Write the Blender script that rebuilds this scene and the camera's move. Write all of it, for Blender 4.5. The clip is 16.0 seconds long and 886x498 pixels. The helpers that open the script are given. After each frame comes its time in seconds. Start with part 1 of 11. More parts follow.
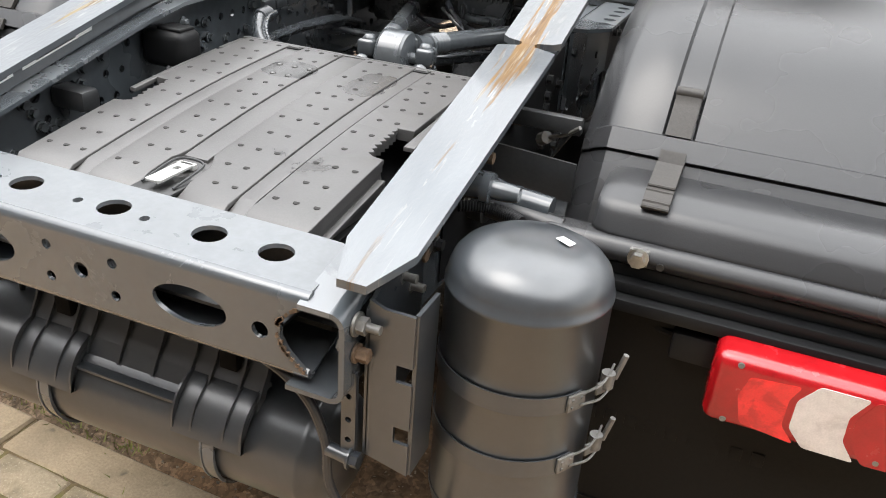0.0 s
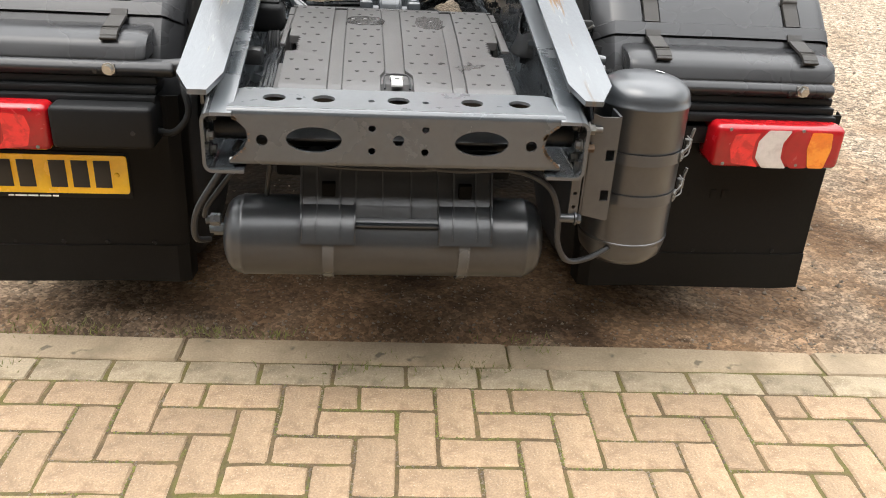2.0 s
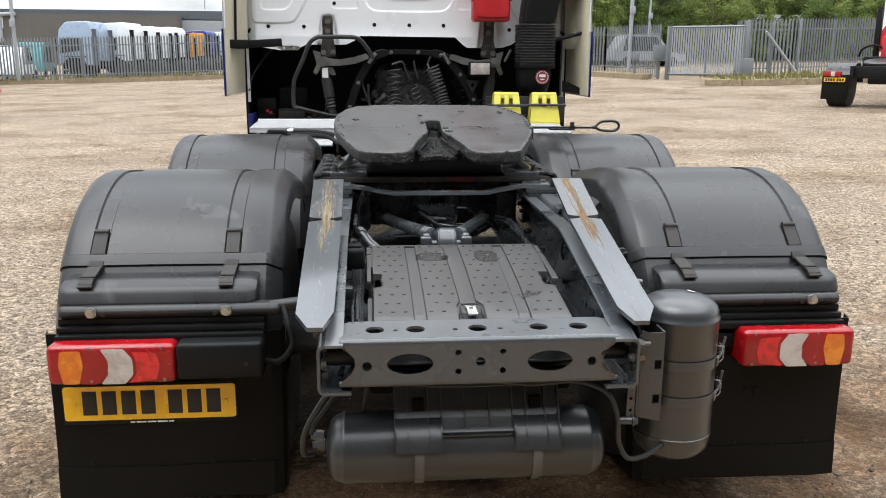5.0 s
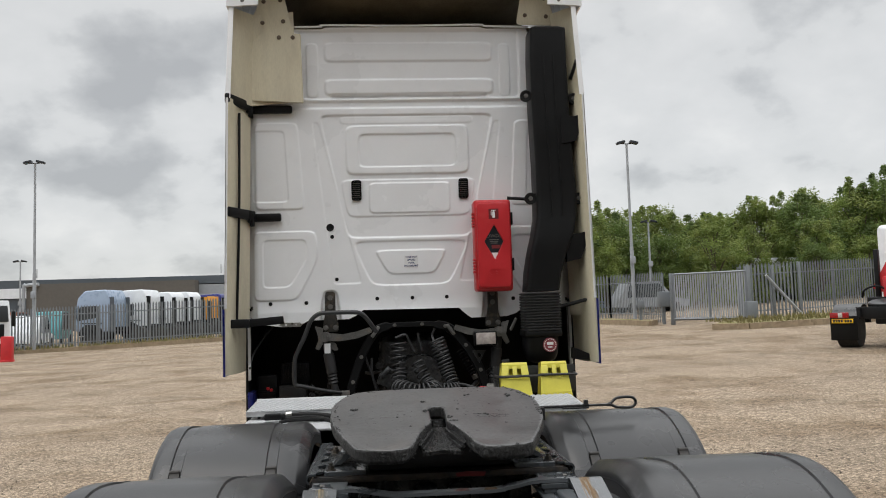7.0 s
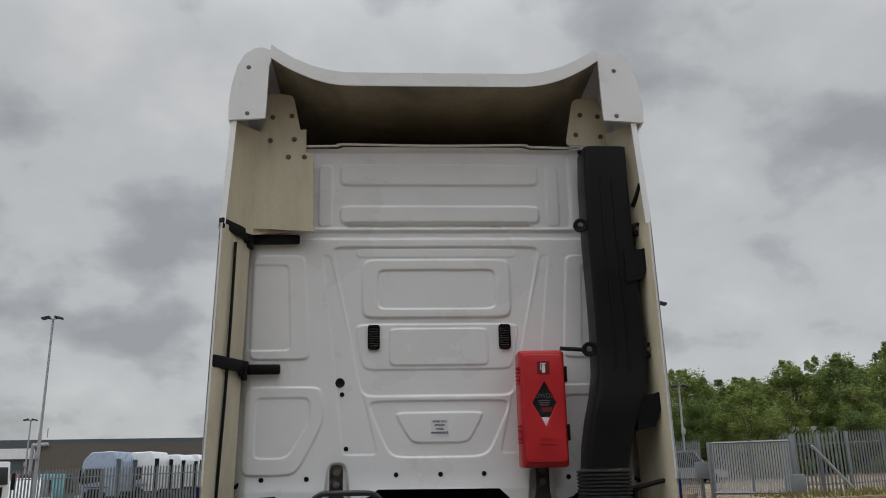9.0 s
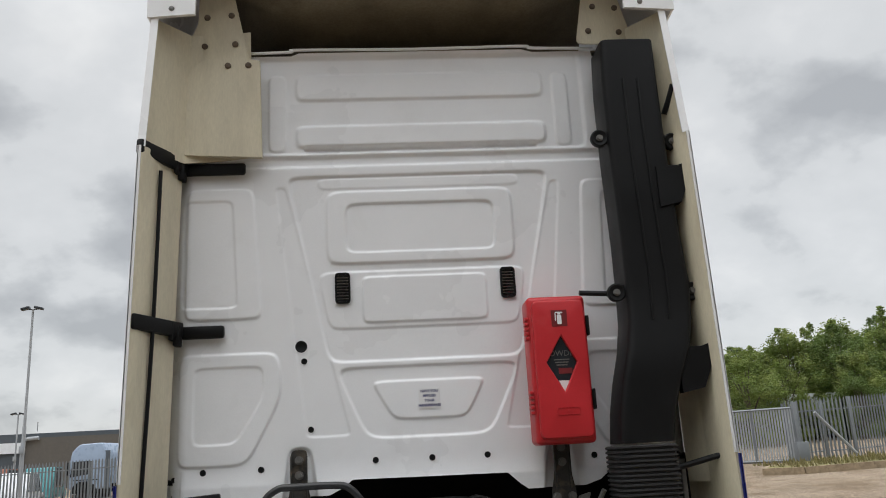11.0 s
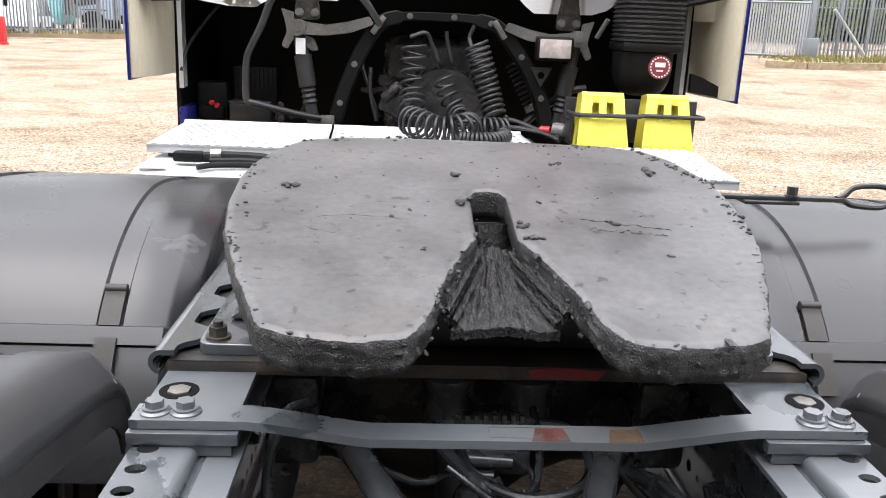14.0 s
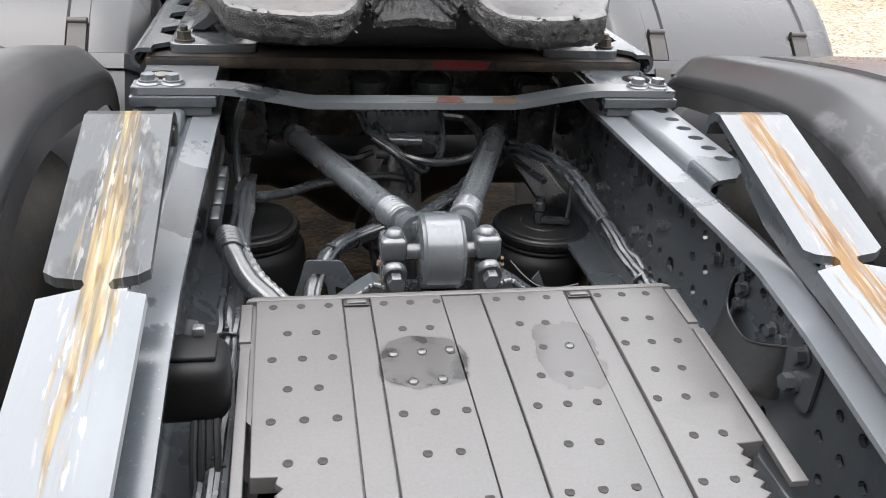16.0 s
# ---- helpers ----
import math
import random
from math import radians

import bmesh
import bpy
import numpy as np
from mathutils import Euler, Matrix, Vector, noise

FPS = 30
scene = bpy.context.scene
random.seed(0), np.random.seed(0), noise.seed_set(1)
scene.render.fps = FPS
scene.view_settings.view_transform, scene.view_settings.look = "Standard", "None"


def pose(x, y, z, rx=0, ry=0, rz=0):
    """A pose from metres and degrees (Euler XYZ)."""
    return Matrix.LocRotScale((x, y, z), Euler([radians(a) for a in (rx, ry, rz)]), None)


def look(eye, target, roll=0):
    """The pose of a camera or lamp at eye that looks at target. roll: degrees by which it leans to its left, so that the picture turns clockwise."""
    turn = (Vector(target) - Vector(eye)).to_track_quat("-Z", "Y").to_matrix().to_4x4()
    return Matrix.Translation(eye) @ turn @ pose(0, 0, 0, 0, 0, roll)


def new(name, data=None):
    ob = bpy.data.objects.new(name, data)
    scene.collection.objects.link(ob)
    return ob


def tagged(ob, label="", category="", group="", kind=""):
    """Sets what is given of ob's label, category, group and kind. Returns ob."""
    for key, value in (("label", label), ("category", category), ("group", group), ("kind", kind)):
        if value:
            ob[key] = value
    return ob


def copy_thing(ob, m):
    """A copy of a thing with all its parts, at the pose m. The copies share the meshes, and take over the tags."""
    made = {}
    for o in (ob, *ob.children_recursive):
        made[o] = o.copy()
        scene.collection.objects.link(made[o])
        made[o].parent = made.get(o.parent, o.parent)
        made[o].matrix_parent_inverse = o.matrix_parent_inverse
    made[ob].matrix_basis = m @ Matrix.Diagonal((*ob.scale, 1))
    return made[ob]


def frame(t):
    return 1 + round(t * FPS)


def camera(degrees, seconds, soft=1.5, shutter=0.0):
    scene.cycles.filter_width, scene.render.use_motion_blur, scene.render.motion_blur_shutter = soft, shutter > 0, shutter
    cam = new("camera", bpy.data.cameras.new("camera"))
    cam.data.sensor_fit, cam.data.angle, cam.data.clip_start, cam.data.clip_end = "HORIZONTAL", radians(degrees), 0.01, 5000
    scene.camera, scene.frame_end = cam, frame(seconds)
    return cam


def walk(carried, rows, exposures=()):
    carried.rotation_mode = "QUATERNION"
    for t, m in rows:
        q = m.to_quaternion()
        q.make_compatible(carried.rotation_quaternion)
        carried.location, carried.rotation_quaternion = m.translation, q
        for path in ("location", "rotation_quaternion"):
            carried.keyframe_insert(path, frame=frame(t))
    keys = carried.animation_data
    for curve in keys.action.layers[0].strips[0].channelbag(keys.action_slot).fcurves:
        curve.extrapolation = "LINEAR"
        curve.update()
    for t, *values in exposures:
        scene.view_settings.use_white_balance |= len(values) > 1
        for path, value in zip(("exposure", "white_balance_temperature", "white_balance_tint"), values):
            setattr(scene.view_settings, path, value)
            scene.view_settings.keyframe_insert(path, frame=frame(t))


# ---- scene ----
cam = camera(56.7, 16.0, 1.0)
PATH = [
    (0, (0.842, -0.773, 1.362), (0.221, 0.886, 0.434), 4.6),
    (0.5, (0.549, -1.052, 1.344), (0.289, 0.682, 0.382), 7.4),
    (1, (0.239, -1.268, 1.332), (0.156, 0.497, 0.397), 4.7),
    (1.5, (0.036, -1.475, 1.348), (0.142, 0.302, 0.435), 2.8),
    (2, (-0.072, -1.759, 1.364), (0.117, 0.019, 0.467), 3.5),
    (2.5, (-0.184, -1.946, 1.411), (-0.005, -0.15, 0.55), 1.7),
    (3, (-0.27, -2.022, 1.441), (-0.095, -0.198, 0.639), 0.8),
    (3.5, (-0.274, -2.036, 1.462), (-0.104, -0.189, 0.714), 0.9),
    (3.7, (-0.277, -2.039, 1.468), (-0.106, -0.182, 0.748), 0.9),
    (5.8, (-0.292, -2.061, 1.577), (-0.12, -0.083, 1.334), 0.0),
    (6, (-0.297, -2.053, 1.587), (-0.121, -0.07, 1.394), -0.1),
    (6.5, (-0.286, -1.979, 1.616), (-0.105, 0.013, 1.567), -1.0),
    (7, (-0.228, -1.813, 1.672), (-0.073, 0.175, 1.825), -1.8),
    (7.5, (-0.197, -1.634, 1.7), (-0.067, 0.34, 1.997), -1.9),
    (8, (-0.226, -1.36, 1.715), (-0.116, 0.588, 2.153), -1.0),
    (8.5, (-0.241, -1.044, 1.734), (-0.138, 0.882, 2.262), -0.8),
    (10.8, (-0.171, 0.319, 1.797), (-0.017, 2.236, 2.347), -2.5),
    (11, (-0.163, 0.366, 1.774), (-0.029, 2.299, 2.269), -3.0),
    (11.5, (-0.161, 0.41, 1.737), (-0.069, 2.383, 2.051), -2.3),
    (12, (-0.173, 0.413, 1.7), (-0.095, 2.406, 1.837), -1.4),
    (12.5, (-0.167, 0.402, 1.672), (-0.087, 2.4, 1.654), -0.5),
    (13, (-0.165, 0.376, 1.632), (-0.077, 2.367, 1.465), 0.4),
    (13.5, (-0.166, 0.347, 1.583), (-0.064, 2.315, 1.245), 1.6),
    (14, (-0.16, 0.326, 1.549), (-0.048, 2.253, 1.027), 2.5),
    (14.5, (-0.156, 0.301, 1.498), (-0.022, 2.148, 0.744), 3.5),
    (15, (-0.167, 0.228, 1.452), (0.015, 2.019, 0.579), 4.1),
    (15.5, (-0.204, 0.065, 1.462), (0.059, 1.833, 0.565), 4.0),
    (16, (-0.228, -0.137, 1.458), (0.117, 1.61, 0.547), 3.6),
]
walk(cam, [(t, look(eye, target, roll)) for t, eye, target, roll in PATH],
     [(0, 1.35, 6650, 11), (1, 1.5, 6800, 13), (1.5, 1.3, 6800, 12), (2.5, 0.98, 6500, 10), (3, 0.8, 6300, 10), (3.5, 0.8, 6200, 10), (5.8, 0.3, 6500, 10), (6.5, 0.08, 6550, 10), (7, -0.1, 6650, 10), (7.5, -0.42, 6600, 10), (8, -0.55, 6500, 10), (8.5, -0.65, 6506, 10), (10.8, -0.2, 6531, 10), (11.5, 0.1, 6539, 10), (12.5, 0.5, 6550, 10), (13, 0.55, 6600, 10), (13.5, 0.8, 6550, 12), (14, 1.27, 6500, 15), (14.5, 1.64, 6550, 15), (15, 2.0, 6550, 11), (15.5, 1.93, 6600, 12), (16, 1.55, 6600, 13)])

# ---- sky, sun ----
world = bpy.data.worlds.new("overcast_sky")
scene.world = world
world.use_nodes = True
wn, wl = world.node_tree.nodes, world.node_tree.links
wn.clear()
w_out = wn.new("ShaderNodeOutputWorld")
w_bg = wn.new("ShaderNodeBackground")
w_sky = wn.new("ShaderNodeTexSky")
w_sky.sky_type, w_sky.sun_disc = "NISHITA", False
w_sky.sun_elevation, w_sky.sun_rotation = radians(52), radians(215)
w_co = wn.new("ShaderNodeTexCoord")
w_sep = wn.new("ShaderNodeSeparateXYZ")
wl.new(w_co.outputs["Generated"], w_sep.inputs[0])


def w_calc(op, a, b):
    m = wn.new("ShaderNodeMath")
    m.operation = op
    for sock, v in zip(m.inputs, (a, b)):
        if isinstance(v, (int, float)):
            sock.default_value = v
        else:
            wl.new(v, sock)
    return m.outputs[0]


# a flat cloud deck seen from below: directions spread out towards the horizon
w_low = w_calc("ADD", w_calc("MAXIMUM", w_sep.outputs[2], 0.0), 0.5)
w_deck = wn.new("ShaderNodeCombineXYZ")
for k_ in (0, 1):
    wl.new(w_calc("DIVIDE", w_sep.outputs[k_], w_low), w_deck.inputs[k_])


def w_noise(scale, detail, rough, shift):
    m = wn.new("ShaderNodeMapping")
    m.inputs["Location"].default_value = shift
    t = wn.new("ShaderNodeTexNoise")
    t.inputs["Scale"].default_value, t.inputs["Detail"].default_value, t.inputs["Roughness"].default_value = scale, detail, rough
    wl.new(w_deck.outputs[0], m.inputs["Vector"])
    wl.new(m.outputs["Vector"], t.inputs["Vector"])
    return t.outputs["Fac"]


w_fac = w_calc("ADD", w_calc("MULTIPLY", w_noise(1.5, 2.0, 0.5, (0.4, 2.3, 0)), 0.42), w_calc("MULTIPLY", w_noise(4.6, 8.0, 0.5, (3.1, 0.7, 0)), 0.58))
w_ramp = wn.new("ShaderNodeValToRGB")
w_ramp.color_ramp.elements[0].position, w_ramp.color_ramp.elements[0].color = 0.385, (4.2, 4.35, 4.5, 1)
w_ramp.color_ramp.elements[1].position, w_ramp.color_ramp.elements[1].color = 0.62, (7.9, 8.0, 8.0, 1)
for p_, c_ in ((0.44, (5.3, 5.47, 5.6, 1)), (0.475, (6.4, 6.57, 6.67, 1)), (0.53, (6.8, 6.95, 7.05, 1))):
    w_ramp.color_ramp.elements.new(p_).color = c_
wl.new(w_fac, w_ramp.inputs["Fac"])
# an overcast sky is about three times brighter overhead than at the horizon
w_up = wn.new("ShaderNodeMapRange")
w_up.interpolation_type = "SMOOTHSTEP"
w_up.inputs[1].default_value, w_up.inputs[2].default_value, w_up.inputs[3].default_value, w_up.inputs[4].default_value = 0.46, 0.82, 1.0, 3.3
w_gain = wn.new("ShaderNodeVectorMath")
w_gain.operation = "SCALE"
w_mix = wn.new("ShaderNodeMix")
w_mix.data_type = "RGBA"
w_mix.inputs[0].default_value = 0.9
wl.new(w_sky.outputs["Color"], w_mix.inputs[6])
wl.new(w_ramp.outputs["Color"], w_mix.inputs[7])
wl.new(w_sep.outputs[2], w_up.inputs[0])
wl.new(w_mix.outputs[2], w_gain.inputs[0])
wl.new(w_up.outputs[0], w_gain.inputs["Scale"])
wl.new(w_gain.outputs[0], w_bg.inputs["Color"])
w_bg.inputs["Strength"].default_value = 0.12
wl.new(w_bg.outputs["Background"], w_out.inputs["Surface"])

sun_data = bpy.data.lights.new("sun", "SUN")
sun_data.energy, sun_data.angle, sun_data.color = 0.6, radians(30), (1.0, 0.96, 0.9)
sun = new("sun", sun_data)
sun.matrix_world = look((-5, -2, 14), (0, 0, 0))

# ---- materials ----
def surface(name, col, rough=0.5, metal=0.0, var=0.18, scale=3.0, fine=90.0, bump=0.15, second=None, cut=(0.52, 0.68), amount=0.7,
            second_scale=4.0, stretch=(1, 1, 1), second_rough=None, spec=0.5, coat=0.0, per_piece=0.0, bump_scale=None, alpha_dist=0.02, fleck=None, coat_rough=0.12):
    """Painted, moulded or mineral surface: colour varied at two scales, an optional second colour in patches, fine relief."""
    m = bpy.data.materials.new(name)
    m.use_nodes = True
    n, l = m.node_tree.nodes, m.node_tree.links
    b = n["Principled BSDF"]
    co = n.new("ShaderNodeTexCoord")
    mp = n.new("ShaderNodeMapping")
    mp.inputs["Scale"].default_value = stretch
    l.new(co.outputs["Object"], mp.inputs["Vector"])

    def nz(sc, det=5.0, ro=0.55, dist=0.0):
        t = n.new("ShaderNodeTexNoise")
        t.inputs["Scale"].default_value, t.inputs["Detail"].default_value = sc, det
        t.inputs["Roughness"].default_value, t.inputs["Distortion"].default_value = ro, dist
        l.new(mp.outputs["Vector"], t.inputs["Vector"])
        return t

    def mixc(fac, a, c, mode="MIX"):
        x = n.new("ShaderNodeMix")
        x.data_type, x.blend_type = "RGBA", mode
        for sock, v in ((x.inputs[0], fac), (x.inputs[6], a), (x.inputs[7], c)):
            if isinstance(v, (int, float)):
                sock.default_value = v
            elif isinstance(v, tuple):
                sock.default_value = (*v, 1)
            else:
                l.new(v, sock)
        return x.outputs[2]

    def stretchv(sock, lo, hi, a, c):
        r = n.new("ShaderNodeMapRange")
        r.inputs[1].default_value, r.inputs[2].default_value, r.inputs[3].default_value, r.inputs[4].default_value = lo, hi, a, c
        l.new(sock, r.inputs[0])
        return r.outputs[0]

    big, small = nz(scale, 4.0), nz(fine, 3.0, 0.6)
    lo, hi = tuple(max(0, c * (1 - var)) for c in col), tuple(min(1, c * (1 + var)) for c in col)
    c1 = mixc(stretchv(big.outputs["Fac"], 0.3, 0.7, 0, 1), lo, hi)
    f2 = stretchv(small.outputs["Fac"], 0.3, 0.7, 1 - var * 0.7, 1 + var * 0.7)
    v = n.new("ShaderNodeVectorMath")
    v.operation = "SCALE"
    l.new(c1, v.inputs[0])
    l.new(f2, v.inputs["Scale"])
    colour = v.outputs[0]
    r_sock = stretchv(big.outputs["Fac"], 0.3, 0.7, max(0.02, rough - 0.07), min(1, rough + 0.07))
    if second:
        pat = nz(second_scale, 8.0, 0.62, 0.4)
        fac = stretchv(pat.outputs["Fac"], cut[0], cut[1], 0.0, amount)
        colour = mixc(fac, colour, second)
        if second_rough is not None:
            x = n.new("ShaderNodeMix")
            l.new(fac, x.inputs[0])
            l.new(r_sock, x.inputs[2])
            x.inputs[3].default_value = second_rough
            r_sock = x.outputs[0]
    if fleck:
        fl = nz(fleck[1], 2.0, 0.5)
        colour = mixc(stretchv(fl.outputs["Fac"], fleck[2], fleck[2] + 0.06, 0.0, fleck[3]), colour, fleck[0])
    if per_piece:
        oi = n.new("ShaderNodeObjectInfo")
        pf = stretchv(oi.outputs["Random"], 0, 1, 1 - per_piece, 1 + per_piece)
        v2 = n.new("ShaderNodeVectorMath")
        v2.operation = "SCALE"
        l.new(colour, v2.inputs[0])
        l.new(pf, v2.inputs["Scale"])
        colour = v2.outputs[0]
    l.new(colour, b.inputs["Base Color"])
    l.new(r_sock, b.inputs["Roughness"])
    b.inputs["Metallic"].default_value = metal
    b.inputs["Specular IOR Level"].default_value = spec
    b.inputs["Coat Weight"].default_value = coat
    b.inputs["Coat Roughness"].default_value = coat_rough
    if bump:
        bp = n.new("ShaderNodeBump")
        bp.inputs["Strength"].default_value, bp.inputs["Distance"].default_value = bump, alpha_dist
        src = small if bump_scale is None else nz(bump_scale, 6.0, 0.6)
        l.new(src.outputs["Fac"], bp.inputs["Height"])
        l.new(bp.outputs["Normal"], b.inputs["Normal"])
    return m


CHASSIS = surface("chassis_grey_paint", (0.052, 0.060, 0.067), 0.26, var=0.12, scale=3, fine=60, bump=0.02, second=(0.058, 0.062, 0.066), cut=(0.47, 0.54), amount=0.55, second_scale=4, second_rough=0.14, coat=0.75, coat_rough=0.14, alpha_dist=0.003)
WEATHERED = surface("weathered_grey_paint", (0.050, 0.058, 0.065), 0.24, var=0.12, scale=3, fine=60, bump=0.02, second=(0.14, 0.15, 0.16), cut=(0.487, 0.50), amount=0.6, second_scale=1.7, second_rough=0.36, coat=0.8, coat_rough=0.2, alpha_dist=0.003, fleck=((0.13, 0.138, 0.145), 260, 0.66, 0.5))
# chassis grey made paler, painting in sky light on the cross-member's top
PALETOP = surface("sky_lit_grey_paint", (0.115, 0.124, 0.132), 0.34, var=0.14, scale=5, fine=90, bump=0.02, second=(0.085, 0.094, 0.102), cut=(0.48, 0.56), amount=0.6, second_scale=5, second_rough=0.22, coat=0.6, coat_rough=0.32, alpha_dist=0.003)
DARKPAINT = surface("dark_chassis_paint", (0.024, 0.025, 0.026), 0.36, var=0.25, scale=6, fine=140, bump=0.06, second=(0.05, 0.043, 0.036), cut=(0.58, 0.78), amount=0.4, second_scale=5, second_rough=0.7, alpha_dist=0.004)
PLASTIC = surface("grey_guard_plastic", (0.026, 0.0265, 0.028), 0.30, var=0.1, scale=2.2, fine=420, bump=0.06, second=(0.105, 0.106, 0.110), cut=(0.612, 0.64), amount=0.42, second_scale=2.6, second_rough=0.55, alpha_dist=0.003, spec=0.43)
# guard plastic with its gloss cut, so the shaded inner skirts look darker
GUARDSIDE = surface("shaded_spattered_plastic", (0.034, 0.034, 0.035), 0.6, var=0.3, scale=9, fine=160, bump=0.06, second=(0.045, 0.044, 0.042), cut=(0.56, 0.66), amount=0.6, second_scale=40, alpha_dist=0.004, spec=0.15)
COVER = surface("scuffed_cover_plastic", (0.070, 0.068, 0.067), 0.36, var=0.12, scale=3, fine=300, bump=0.06, second=(0.018, 0.017, 0.016), cut=(0.62, 0.66), amount=0.6, second_scale=4.5, second_rough=0.2, alpha_dist=0.003)
RUBBER = surface("black_rubber", (0.024, 0.024, 0.025), 0.55, var=0.2, scale=6, fine=200, bump=0.1, alpha_dist=0.003)
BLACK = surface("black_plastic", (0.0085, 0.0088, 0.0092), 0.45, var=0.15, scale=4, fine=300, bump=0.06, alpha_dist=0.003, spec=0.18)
STRAPMAT = surface("worn_rubber_strap", (0.026, 0.023, 0.02), 0.6, var=0.25, scale=14, fine=220, bump=0.12, alpha_dist=0.003)
TYRE = surface("dusty_tyre_rubber", (0.022, 0.021, 0.02), 0.8, var=0.25, scale=7, fine=120, bump=0.2, second=(0.1, 0.085, 0.065), cut=(0.5, 0.75), amount=0.4, second_scale=6, alpha_dist=0.004)
FLAP = surface("mud_flap_rubber", (0.0065, 0.0061, 0.0056), 0.6, var=0.25, scale=3, fine=160, bump=0.06, second=(0.012, 0.011, 0.01), cut=(0.56, 0.6), amount=0.3, second_scale=3.5, second_rough=0.7, spec=0.15, alpha_dist=0.003)
RUSTBOLT = surface("rusted_bolt", (0.1, 0.062, 0.036), 0.8, var=0.3, scale=30, fine=200, bump=0.3, alpha_dist=0.003)
GREASE = surface("black_grease", (0.038, 0.0375, 0.0365), 0.44, var=0.45, scale=16, fine=110, bump=0.7, bump_scale=330, alpha_dist=0.006, second=(0.012, 0.0118, 0.0115), cut=(0.46, 0.6), amount=0.7, second_scale=26, second_rough=0.3)
GREASEWET = surface("wet_black_grease", (0.0075, 0.0072, 0.007), 0.22, var=0.4, scale=14, fine=70, bump=0.7, bump_scale=90, alpha_dist=0.012, stretch=(1.6, 0.5, 1.0))
FIFTH = surface("greasy_fifth_wheel_steel", (0.064, 0.063, 0.063), 0.38, var=0.3, scale=7, fine=60, bump=0.09, second=(0.12, 0.082, 0.055), cut=(0.58, 0.82), amount=0.4, second_scale=3.2, second_rough=0.42, alpha_dist=0.004, spec=0.55, fleck=((0.010, 0.010, 0.010), 42, 0.655, 0.85))
STEEL = surface("bright_steel", (0.5, 0.5, 0.48), 0.32, metal=1.0, var=0.2, scale=20, fine=150, bump=0.1, second=(0.2, 0.15, 0.09), cut=(0.55, 0.75), amount=0.4, second_scale=30, second_rough=0.7, alpha_dist=0.002)
ZINC = surface("bright_zinc_plate", (0.6, 0.6, 0.58), 0.42, metal=0.55, var=0.08, scale=20, fine=150, bump=0.05, second=(0.5, 0.48, 0.44), cut=(0.55, 0.75), amount=0.4, second_scale=30, alpha_dist=0.002)
ALU = surface("aluminium_tread_plate", (0.47, 0.48, 0.49), 0.45, metal=0.2, var=0.08, scale=6, fine=200, bump=0.06, second=(0.36, 0.35, 0.33), cut=(0.56, 0.75), amount=0.35, second_scale=6, alpha_dist=0.003)
RUSTYDK = surface("grimy_rusted_bracket", (0.026, 0.024, 0.021), 0.5, var=0.35, scale=16, fine=140, bump=0.25, second=(0.13, 0.1, 0.065), cut=(0.5, 0.66), amount=0.6, second_scale=18, second_rough=0.6, alpha_dist=0.004)
GALV = surface("greyed_cast_steel", (0.15, 0.147, 0.138), 0.5, metal=0.4, var=0.25, scale=14, fine=140, bump=0.25, second=(0.2, 0.13, 0.07), cut=(0.55, 0.75), amount=0.5, second_scale=14, alpha_dist=0.004)
WHITE = surface("white_cab_paint", (0.85, 0.86, 0.87), 0.3, var=0.03, scale=2, fine=200, bump=0.01, second=(0.62, 0.61, 0.58), cut=(0.58, 0.85), amount=0.3, second_scale=3, coat=0.25, alpha_dist=0.002)
CREAM = surface("cream_fibreglass", (0.62, 0.565, 0.42), 0.55, var=0.08, scale=3, fine=60, bump=0.08, second=(0.42, 0.37, 0.26), cut=(0.5, 0.78), amount=0.55, second_scale=4, stretch=(2, 2, 0.5), alpha_dist=0.004)
CREAMDK = surface("brown_fibreglass", (0.28, 0.25, 0.185), 0.7, var=0.2, scale=3, fine=60, bump=0.15, second=(0.1, 0.09, 0.07), cut=(0.48, 0.7), amount=0.6, second_scale=2.5, stretch=(1, 1, 3), alpha_dist=0.004)
BLUE = surface("blue_cab_paint", (0.018, 0.026, 0.19), 0.3, var=0.1, scale=4, fine=200, bump=0.02, coat=0.3, alpha_dist=0.002)
RED = surface("red_moulded_plastic", (0.52, 0.02, 0.026), 0.4, var=0.1, scale=4, fine=260, bump=0.04, second=(0.6, 0.12, 0.11), cut=(0.6, 0.85), amount=0.3, second_scale=5, alpha_dist=0.002)
REDDK = surface("dark_red_print", (0.16, 0.012, 0.014), 0.45, var=0.1, bump=0.0)
BADGERED = surface("faded_red_print", (0.22, 0.035, 0.05), 0.5, var=0.15, scale=40, fine=300, bump=0.0)
WORNRED = surface("worn_red_paint", (0.085, 0.026, 0.02), 0.55, var=0.5, scale=60, fine=300, bump=0.05, second=(0.06, 0.06, 0.062), cut=(0.44, 0.6), amount=0.8, second_scale=50, alpha_dist=0.001)
YELLOW = surface("yellow_chock_plastic", (0.62, 0.56, 0.07), 0.42, var=0.1, scale=8, fine=220, bump=0.05, second=(0.5, 0.46, 0.12), cut=(0.58, 0.8), amount=0.4, second_scale=9, alpha_dist=0.003)
PLATEY = surface("yellow_number_plate", (0.95, 0.56, 0.012), 0.25, var=0.05, scale=10, fine=100, bump=0.0, coat=0.3)
# black of the print, and of recesses drawn as solid dark pieces
INK = surface("black_print_and_recess", (0.012, 0.012, 0.012), 0.4, var=0.05, bump=0.0)
NAVY = surface("navy_print", (0.03, 0.04, 0.14), 0.5, var=0.05, bump=0.0)
PAPER = surface("white_sticker", (0.8, 0.8, 0.8), 0.45, var=0.03, bump=0.0)
